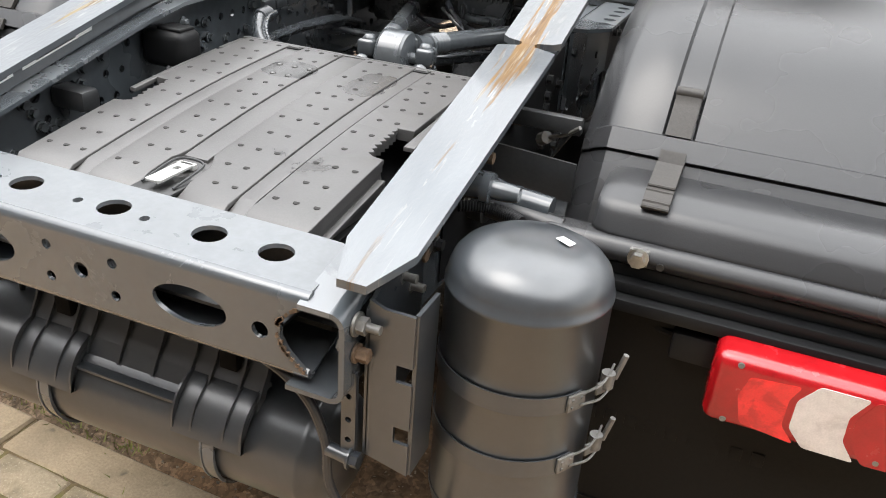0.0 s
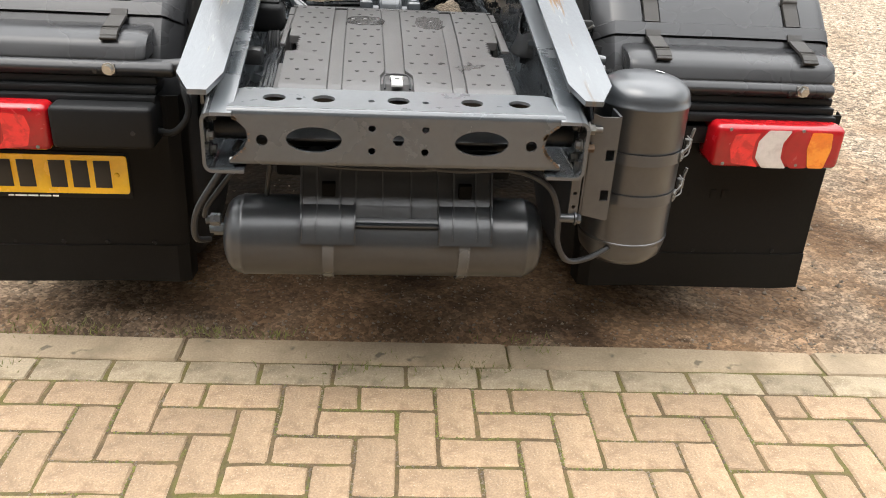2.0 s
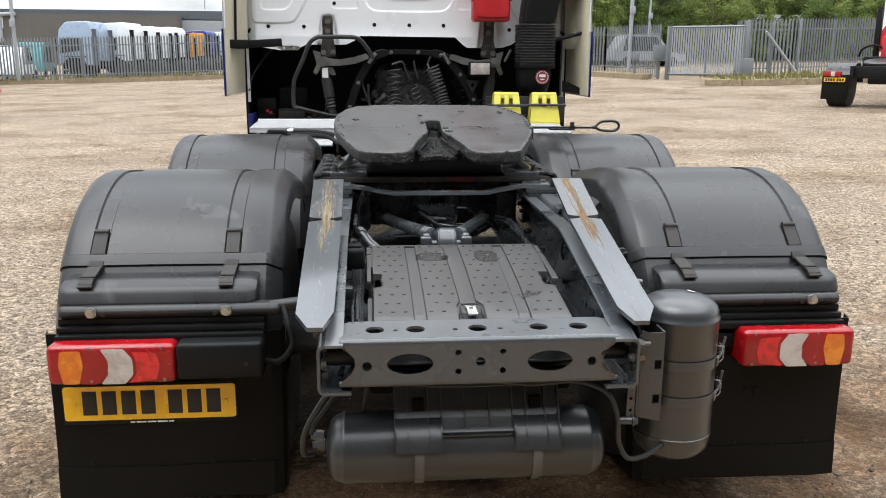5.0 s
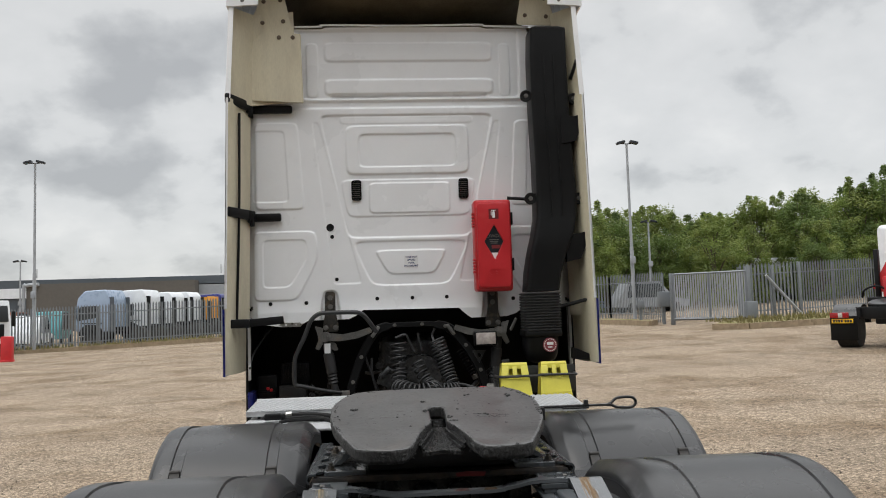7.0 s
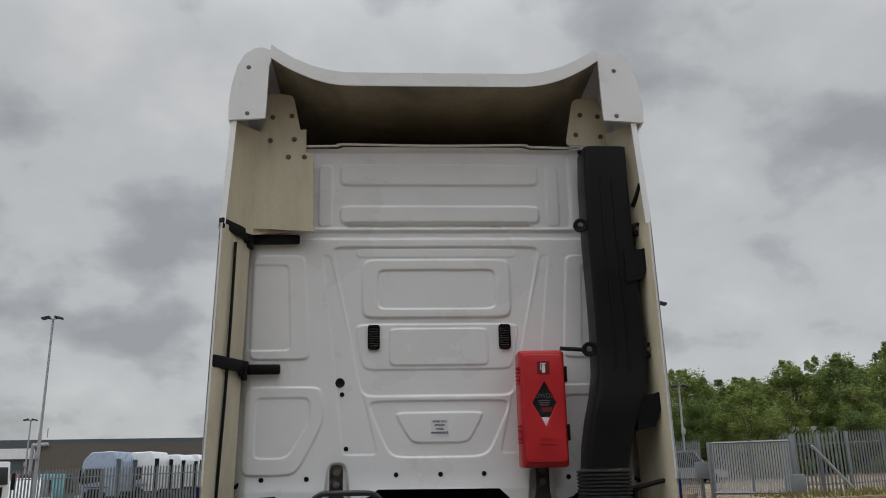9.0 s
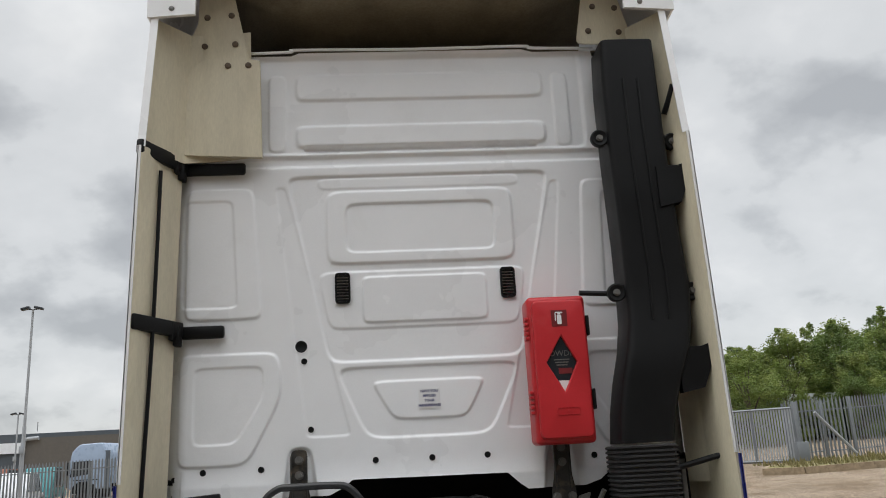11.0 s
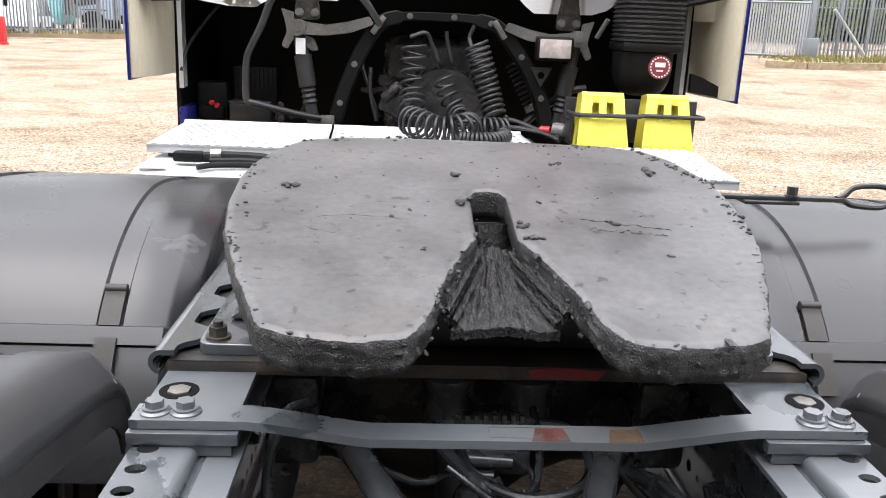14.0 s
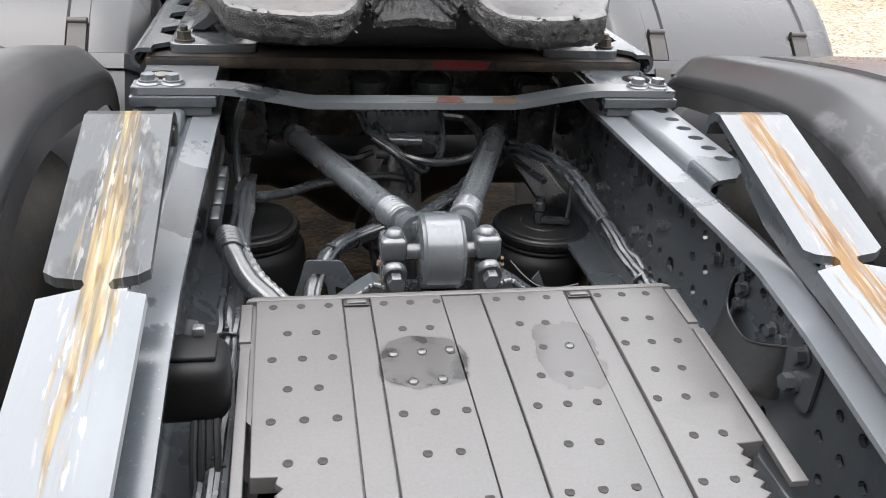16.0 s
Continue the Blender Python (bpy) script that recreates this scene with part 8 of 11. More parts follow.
sheet(bm, lambda x, z: (x, 5.2, z), (-1.22, 1.22), (0.3, 1.75), lambda x, z: (0, 0.02, 0))
for s in (-1, 1):
    sheet(bm, lambda y, z: (s * 1.20, y, z), (4.32, 5.2), (0.62, 1.72), lambda y, z: (s * 0.02, 0, 0))
part("cab_underside", bm, BLACK, lorry, "black underside of the cab")
# dark grommets in the wall
for x, z, r in [(-0.582, 2.315, 0.028), (-0.569, 2.246, 0.014), (-0.541, 1.934, 0.0135), (-1.021, 1.767, 0.014), (-0.764, 1.768, 0.014), (-0.251, 1.785, 0.014), (0.006, 1.784, 0.014), (0.259, 1.784, 0.014), (0.752, 1.758, 0.014), (-1.155, 1.742, 0.012), (1.15, 1.742, 0.012)]:
    bm = bm_new()
    yy = CAB_Y + float(depth[int(np.argmin(abs(xs - x))), int(np.argmin(abs(zs - z)))])
    lathe(bm, (x, yy + 0.01, z), (0, -1, 0), [(0, r), (0.013, r), (0.015, r * 0.85), (0.0125, r * 0.7)], 20)
    part("grommet", bm, BLACK, lorry, "black rubber grommet")
# air vents
for x in (-0.384, 0.409):
    bm = bm_new()
    plate(bm, rounded(rect(x - 0.036, 2.51, x + 0.036, 2.66), 0.02, 5), 0.016, at(XZ, 0, CAB_Y - 0.008), [rounded(rect(x - 0.027, 2.52, x + 0.027, 2.65), 0.01, 4)])
    vent = part("vent", bm, BLACK, lorry, "black slatted cab vent")
    for k in range(9):
        bm = bm_new()
        box(bm, (x, CAB_Y - 0.001, 2.527 + 0.0145 * k), (0.056, 0.012, 0.005), rot=turn("X", 35))
        part("slat", bm, BLACK, vent)
    bm = bm_new()
    plate(bm, rounded(rect(x - 0.03, 2.517, x + 0.03, 2.653), 0.01, 4), 0.002, at(XZ, 0, CAB_Y + 0.007))
    part("vent_back", bm, INK, vent)
# notice
bm = bm_new()
plate(bm, rect(-0.045, 2.005, 0.055, 2.095), 0.001, at(XZ, 0, CAB_Y - 0.0025))
notice = part("notice", bm, PAPER, lorry, "small white notice with four lines of print")
for k, line in enumerate(("HAVE YOU", "APPLIED", "YOUR", "HANDBRAKE?")):
    writing("line", line, 0.0165, Matrix.Translation((0.005, CAB_Y - 0.0032, 2.083 - 0.0215 * k)) @ Matrix.Rotation(radians(90), 4, "X"), NAVY, notice, 0.0007)

# ---- side fairings and roof deflector ----
for s in (-1, 1):
    def plan(k, z):
        """Fairing in plan: 0 its free rear edge .. 3 where it meets the cab side."""
        lean = 0.033 * max(0, (z - 1.3)) / 1.9
        xs_ = (1.282, 1.258, 1.225, 1.215)[k] - lean
        ys_ = (3.875, 3.90, 4.05, 4.30)[k]
        return (s * xs_, ys_, z)
    bm = bm_new()
    sheet(bm, plan, range(4), lin(1.29, 3.2, 8), lambda k, z: (s * 0.012, 0, 0))
    # shallow fold along the height
    sheet(bm, lambda k, z: (s * ((1.225, 1.17)[k] - 0.033 * max(0, z - 1.3) / 1.9), (4.05, 4.16)[k], z), (0, 1), lin(1.62, 3.2, 6), lambda k, z: (0, 0.012, 0))
    fairing = part("side_fairing", bm, CREAM, lorry, "cream fibreglass inner face of the cab side fairing")
    bm = bm_new()
    sheet(bm, lambda k, z: (s * ((1.292, 1.30)[k] - 0.033 * max(0, z - 1.3) / 1.9), (3.868, 4.6)[k], z), (0, 1), lin(1.74, 3.2, 6), lambda k, z: (-s * 0.004, 0, 0))
    sheet(bm, lambda k, z: (s * ((1.278, 1.294)[k] - 0.033 * max(0, z - 1.3) / 1.9), 3.868, z), (0, 1), lin(1.74, 3.2, 6), lambda k, z: (0, 0.006, 0))
    part("outer_skin", bm, WHITE, fairing, "white painted outer skin")
    bm = bm_new()
    sheet(bm, lambda k, z: (s * (1.294, 1.304)[k], (3.866, 4.6)[k], z), (0, 1), lin(1.28, 1.735, 3), lambda k, z: (-s * 0.004, 0, 0))
    sheet(bm, lambda k, z: (s * (1.284, 1.298)[k], 3.866, z), (0, 1), lin(1.28, 1.735, 3), lambda k, z: (0, 0.006, 0))
    part("blue_skirt", bm, BLUE, fairing, "dark blue painted lower skin")
    # upper side piece, rising to the roof wing
    bm = bm_new()

    def upper(k, z):
        t = (z - 3.2) / 0.68
        x = (1.257 - 0.02 * t, 1.225 - 0.03 * t, 1.12 - 0.02 * t, 0.99, 0.80 + 0.02 * t)[k]
        y = (3.89 + 0.06 * t, 3.96 + 0.05 * t, 4.13, 4.17, 4.175)[k]
        return (s * x, y, z + (0.02 if k > 2 else 0.0) + (0.0 if k < 4 else 0.02))
    sheet(bm, upper, range(5 if s < 0 else 3), lin(3.205, 3.88, 6), lambda k, z: (0, 0.01, 0))
    up = part("upper_fairing", bm, CREAM, lorry, "cream fibreglass inner face of the roof fairing")
    bm = bm_new()
    sheet(bm, lambda k, z: (s * ((1.268, 1.27)[k] - 0.03 * (z - 3.2)), (3.886 + 0.088 * (z - 3.2), 4.6)[k], z), (0, 1), lin(3.2, 3.9, 3), lambda k, z: (-s * 0.004, 0, 0))
    sheet(bm, lambda k, z: (s * ((1.232, 1.266)[k] - 0.03 * (z - 3.2)), 3.882 + 0.088 * (z - 3.2), z), (0, 1), lin(3.2, 3.9, 3), lambda k, z: (0, 0.006, 0))
    part("outer_skin", bm, WHITE, up)
    # gusset with fixings
    bm = bm_new()
    plate(bm, rounded([(s * 1.07, 4.16), (s * 0.905, 4.145), (s * 0.81, 3.70), (s * 1.235, 3.70), (s * 1.12, 3.86), (s * 1.075, 3.95)] if s < 0 else [(s * 1.06, 4.15), (s * 0.90, 4.13), (s * 0.84, 3.81), (s * 1.20, 3.80), (s * 1.13, 3.86)], 0.035, 5), 0.01, at(XZ, 0, 4.150))
    part("gusset", bm, CREAM, up)
    if s < 0:
        # pressed inner panel with a rounded shoulder
        bm = bm_new()
        plate(bm, [(-0.752, 3.225), (-1.12, 3.245), (-1.125, 3.55)] + [(-1.0 - 0.125 * math.cos(a), 3.58 + 0.17 * math.sin(a)) for a in lin(0.1, 1.5, 9)] + [(-0.90, 3.752), (-0.765, 3.735)], 0.045, at(XZ, 0, 4.125), bev=0.02)
        part("pressed_panel", bm, CREAM, up)
    for x, z in (((1.03, 3.99), (0.91, 4.0), (1.04, 3.83), (0.89, 3.84), (0.92, 3.71), (0.82, 3.71)) if s < 0 else ((1.06, 4.01), (0.945, 4.02), (1.07, 3.87), (0.91, 3.88))):
        bm = bm_new()
        lathe(bm, (s * x, 4.150 if z > 3.8 else 4.125, z), (0, -1, 0), [(0, 0.016), (0.006, 0.015), (0.010, 0.009)], 14)
        part("fixing", bm, BROWN, up)
    # white roof wing
    bm = bm_new()
    wide = 0.028 if s > 0 else 0.0
    rim_ = ((1.262, 3.87), (1.264, 3.98), (1.25, 4.12), (1.225, 4.23), (1.18, 4.315), (1.13, 4.352), (1.08, 4.362), (1.0, 4.335))
    rim_ = tuple((x + wide, z) for x, z in rim_)
    wing = [(s * x, z) for x, z in rim_] + [(s * 1.03, 4.24), (s * 1.04, 3.885)]
    plate(bm, wing, 0.02, at(XZ, 0, 3.93))
    sheet(bm, lambda k, y: (s * (rim_[k][0] - 0.002), y, rim_[k][1] - 0.002 - 0.10 * (y - 3.935)), range(8), lin(3.935, 5.6, 4), lambda k, y: (-s * 0.012, 0, -0.004))
    w = part("roof_wing", bm, WHITE, lorry, "white roof deflector wing at the cab corner")
    for x, z in ((1.155 - wide, 4.225), (1.15 - wide, 3.915)):
        bm = bm_new()
        lathe(bm, (s * x, 3.93, z), (0, -1, 0), [(0, 0.014), (0.004, 0.012), (0.006, 0.006)], 12)
        part("screw", bm, GALV, w)
    # black brackets tying the fairing to the cab
    for z, inner in ((3.19, 0.84), (2.395, 0.93)) if s < 0 else ((2.97, 1.16), (2.12, 1.16)):
        bm = bm_new()
        if s < 0:
            box(bm, (-(inner + 1.13) / 2, 4.19, z), (1.13 - inner, 0.03, 0.06), 0.012)
            box(bm, (-1.192, 4.03, z + 0.012), (0.035, 0.33, 0.07), 0.01, rot=turn("Z", -24))
            box(bm, (-1.15, 4.12, z), (0.02, 0.05, 0.085), 0.004)
            box(bm, (-1.135, 4.16, z - 0.02), (0.03, 0.06, 0.09), 0.006)
        else:
            plate(bm, [(1.10, z + 0.08), (1.20, z + 0.08), (1.262, z + 0.10), (1.262, z + 0.04), (1.20, z - 0.10), (1.10, z - 0.12)], 0.05, at(XZ, 0, 3.92))
        part("fairing_bracket", bm, BLACK, lorry, "black plastic bracket tying the fairing to the cab")
    if s < 0:
        bm = bm_new()
        tube(bm, [(-1.225, 3.995, 1.62), (-1.2, 3.995, 2.4), (-1.19, 3.995, 3.12)], 0.009, 8)
        part("edge_seal", bm, BLACK, lorry, "black seal running down the fairing")
        bm = bm_new()
        box(bm, (-1.09, 4.05, 1.64), (0.36, 0.05, 0.055), 0.008, rot=turn("Z", 8) @ turn("Y", -4))
        box(bm, (-1.20, 3.94, 1.635), (0.14, 0.07, 0.06), 0.008)
        part("fairing_stay", bm, BLACK, lorry, "black stay tying the fairing to the cab")
    else:
        bm = bm_new()
        tube(bm, [(1.05, 4.0, 1.685), (1.12, 3.99, 1.70), (1.20, 3.975, 1.72), (1.262, 3.96, 1.734)], 0.013, 8)
        part("fairing_stay", bm, BLACK, lorry, "black stay tying the fairing to the cab")
        bm = bm_new()
        plate(bm, [(1.115, 1.395), (1.16, 1.382), (1.262, 1.335), (1.262, 1.295), (1.115, 1.315)], 0.03, at(XZ, 0, 3.965), bev=0.003)
        part("fairing_stay", bm, BLACK, lorry, "black wedge stay tying the fairing to the cab")
        bm = bm_new()
        tube(bm, [(1.20, 4.0, 3.34), (1.22, 3.97, 3.40), (1.24, 3.94, 3.47)], 0.016, 8)
        part("fairing_stay", bm, BLACK, lorry)
bm = bm_new()
plate(bm, [(-0.80, 1.60), (-0.92, 1.60), (-0.95, 1.615), (-0.92, 1.63), (-0.80, 1.63), (-0.785, 1.615)], 0.006, at(XZ, 0, 4.10), [oval(-0.90, 1.615, 0.008, n=10), oval(-0.83, 1.615, 0.006, n=8)])
part("stay_tab", bm, STEEL, lorry, "bright slotted tab")

# hollow roof deflector
bm = bm_new()


def crest(x):
    return 4.183 + 0.172 * max(0.0, (abs(x) - 0.52) / 0.48) ** 2.0


sheet(bm, lambda x, k: (x, (3.905, 3.93, 4.6, 5.6)[k], crest(x) + (0, 0.003, 0.01, -0.3)[k]), lin(-1.02, 1.02, 40), range(4), lambda x, k: (0, 0.002, -0.088))
part("roof_deflector", bm, WHITE, lorry, "white roof deflector with a dished trailing edge", sharp=50)
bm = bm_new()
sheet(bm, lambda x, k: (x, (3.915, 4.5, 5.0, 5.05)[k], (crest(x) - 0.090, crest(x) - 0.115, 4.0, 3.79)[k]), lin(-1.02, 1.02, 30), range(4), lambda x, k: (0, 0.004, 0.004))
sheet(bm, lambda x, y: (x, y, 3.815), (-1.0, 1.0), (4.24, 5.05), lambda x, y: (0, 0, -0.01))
part("deflector_lining", bm, CREAMDK, lorry, "brown inside of the roof deflector with darker patches", sharp=50)
bm = bm_new()
tube(bm, [(-0.84, 4.205, 3.815), (-0.62, 4.20, 3.818), (-0.58, 4.20, 3.828), (0.0, 4.20, 3.822), (0.55, 4.20, 3.828), (0.62, 4.20, 3.816), (0.94, 4.205, 3.81)], 0.008, 8)
part("roof_seal", bm, WHITE, lorry)

# ---- intake duct ----
bm = bm_new()
sec = ((3.75, 0.935, 1.150), (3.71, 0.905, 1.165), (3.5, 0.895, 1.165), (3.13, 0.895, 1.170), (2.72, 0.905, 1.185), (2.50, 0.905, 1.200), (2.33, 0.900, 1.190), (2.20, 0.872, 1.155), (2.06, 0.836, 1.100), (1.93, 0.812, 1.060), (1.80, 0.800, 1.036))
duct = []
for z, x0, x1 in sec:
    d0, d1 = (3.93, 4.16) if z > 2.3 else (3.90, 4.13)
    if z > 3.74:
        d0 = 4.02
    duct.append([(x, y, z) for x, y in rounded([(x0, d0), (x1, d0), (x1, d1), (x0, d1)], 0.035, 4)])
rings = [[bm.verts.new(p) for p in q] for q in duct]
for q, t in zip(rings, rings[1:]):
    n = len(q)
    for i in range(n):
        bm.faces.new((q[i], q[(i + 1) % n], t[(i + 1) % n], t[i]))
bm.faces.new(rings[0])
bm.faces.new(rings[-1][::-1])
intake = part("intake_duct", bm, BLACK, lorry, "tall black plastic engine air intake duct", sharp=50)
for t in (0.36, 0.62):
    bm = bm_new()
    pts = [(x0 + (x1 - x0) * t, 3.927 if z > 2.3 else 3.897, z) for z, x0, x1 in sec[2:7]]
    tube(bm, pts, 0.005, 6)
    part("rib", bm, BLACK, intake)
bm = bm_new()
prof_z = []
for k in range(14):
    z = 1.79 - 0.0196 * k
    prof_z += [(z, 0.0), (z - 0.005, 0.010), (z - 0.011, 0.010), (z - 0.0155, 0.0)]
rings = []
for z, o in prof_z:
    rings.append([bm.verts.new((x, y, z)) for x, y in rounded([(0.784 - o, 3.89 - o), (1.034 + o, 3.89 - o), (1.034 + o, 4.14), (0.784 - o, 4.14)], 0.05, 4)])
for q, t in zip(rings, rings[1:]):
    n = len(q)
    for i in range(n):
        bm.faces.new((q[i], q[(i + 1) % n], t[(i + 1) % n], t[i]))
part("bellows", bm, RUBBER, intake, "ribbed black rubber bellows", sharp=25)
bm = bm_new()
box(bm, (0.908, 4.02, 1.50), (0.262, 0.27, 0.045), 0.015)
bowl = []
for z, hw in ((1.478, 0.120), (1.40, 0.118), (1.355, 0.111), (1.320, 0.098), (1.300, 0.078), (1.290, 0.048)):
    bowl.append([bm.verts.new((x, y, z)) for x, y in rounded([(0.902 - hw, 4.02 - hw), (0.902 + hw, 4.02 - hw), (0.902 + hw, 4.02 + hw), (0.902 - hw, 4.02 + hw)], min(0.07, hw * 0.7), 5)])
for q, t in zip(bowl, bowl[1:]):
    n = len(q)
    for i in range(n):
        bm.faces.new((q[i], q[(i + 1) % n], t[(i + 1) % n], t[i]))
bm.faces.new(bowl[-1][::-1])
part("filter_housing", bm, BLACK, intake, "black plastic air filter housing")
bm = bm_new()
cyl(bm, (0.948, 3.910, 1.42), (0.948, 3.8935, 1.42), 0.050, 32)
badge = part("round_badge", bm, BADGERED, intake, "round dark red badge with unreadable print")
bm = bm_new()
for k in range(20):
    a = 2 * math.pi * k / 20
    box(bm, (0.948 + 0.041 * math.cos(a), 3.8925, 1.42 + 0.041 * math.sin(a)), (0.006, 0.001, 0.008), rot=turn("Y", -math.degrees(a)))
box(bm, (0.948, 3.8925, 1.43), (0.045, 0.001, 0.02))
box(bm, (0.948, 3.8925, 1.405), (0.03, 0.001, 0.008))
part("print_bars", bm, PAPER, badge)
for x, z in ((0.86, 3.215), (0.865, 2.465), (1.215, 2.46), (1.21, 3.19)):
    bm = bm_new()
    s = -1 if x < 1 else 1
    lathe(bm, (x, 3.99, z), (0, -1, 0), [(0, 0.042), (0.02, 0.042), (0.024, 0.036), (0.018, 0.018)], 18)
    box(bm, (x - s * 0.04, 4.0, z + 0.01), (0.09, 0.03, 0.06), 0.01)
    part("duct_lug", bm, BLACK, intake, "bolted mounting lug")
    bm = bm_new()
    hexbolt(bm, (x, 3.97, z), (0, -1, 0), 0.011, 0.008)
    part("lug_bolt", bm, GALV, intake)
bm = bm_new()
tube(bm, [(0.70, 4.0, 2.475), (0.78, 4.0, 2.47), (0.85, 4.0, 2.465)], 0.012, 8)
part("duct_arm", bm, BLACK, intake)

# ---- red extinguisher cabinet ----
ext = thing("extinguisher_cabinet", "red plastic fire extinguisher cabinet with a diamond-shaped window", "fire extinguisher box", at=(0.59, 4.1, 1.8))


def on_ext(ob):
    ob.matrix_parent_inverse = Matrix.Translation((-0.59, -4.1, -1.8))
    return ob


lean = turn("Y", 1.2)
bm = bm_new()
box(bm, (0.592, 4.10, 2.14), (0.268, 0.16, 0.66), 0.022, seg=4)
on_ext(part("case", bm, RED, ext, "red case"))
bm = bm_new()
plate(bm, rounded(rect(0.475, 1.835, 0.712, 2.445), 0.03, 5), 0.024, Matrix.Translation((0, 4.018, 0)) @ Matrix(((1, 0, 0, 0), (0, 0, -1, 0), (0, 1, 0, 0), (0, 0, 0, 1))), [[(0.598, 2.285), (0.525, 2.165), (0.598, 2.035), (0.662, 2.165)]], bev=0.008)
on_ext(part("lid", bm, RED, ext, "red moulded lid"))
bm = bm_new()
plate(bm, [(0.598, 2.292), (0.520, 2.165), (0.598, 2.028), (0.668, 2.165)], 0.002, at(XZ, 0, 4.012))
on_ext(part("window", bm, GLASSDK, ext, "dark diamond window showing the extinguisher label"))
ob = writing("line", "OWDE", 0.036, Matrix.Translation((0.595, 4.0105, 2.205)) @ Matrix.Rotation(radians(90), 4, "X"), GALV, ext)
on_ext(ob)
bm = bm_new()
plate(bm, [(0.575, 2.085), (0.625, 2.085), (0.598, 2.035)], 0.001, at(XZ, 0, 4.0105))
on_ext(part("label_tip", bm, PAPER, ext))
bm = bm_new()
plate(bm, rect(0.578, 2.115, 0.640, 2.14), 0.001, at(XZ, 0, 4.0105))
on_ext(part("label_band", bm, REDDK, ext))
bm = bm_new()
for k in range(3):
    box(bm, (0.595, 4.0105, 2.178 - 0.012 * k), (0.07 - 0.01 * k, 0.001, 0.005))
on_ext(part("print_bars", bm, GALV, ext))
bm = bm_new()
plate(bm, rect(0.560, 2.325, 0.632, 2.40), 0.001, at(XZ, 0, 3.993))
on_ext(part("pictogram_field", bm, REDDK, ext))
bm = bm_new()
plate(bm, rounded(rect(0.586, 2.335, 0.606, 2.378), 0.006), 0.001, at(XZ, 0, 3.9918))
plate(bm, rect(0.590, 2.379, 0.603, 2.388), 0.001, at(XZ, 0, 3.9918))
plate(bm, rect(0.580, 2.386, 0.612, 2.391), 0.001, at(XZ, 0, 3.9918))
plate(bm, rect(0.577, 2.35, 0.581, 2.388), 0.001, at(XZ, 0, 3.9918))
on_ext(part("pictogram", bm, PAPER, ext))
bm = bm_new()
plate(bm, rounded(rect(0.555, 1.935, 0.66, 1.97), 0.006), 0.004, at(XZ, 0, 3.991), [rounded(rect(0.56, 1.94, 0.655, 1.965), 0.005)])
cyl(bm, (0.608, 3.994, 1.952), (0.608, 3.989, 1.952), 0.006, 10)
on_ext(part("finger_pull", bm, RED, ext))
for z0 in (2.28, 1.95):
    bm = bm_new()
    for k in range(5):
        box(bm, (0.452, 4.05, z0 + 0.022 * k), (0.016, 0.06, 0.014), 0.003)
    on_ext(part("hinge", bm, RED, ext))
    bm = bm_new()
    box(bm, (0.730, 4.04, z0 + 0.05), (0.014, 0.05, 0.09), 0.004)
    on_ext(part("catch", bm, BLACK, ext))

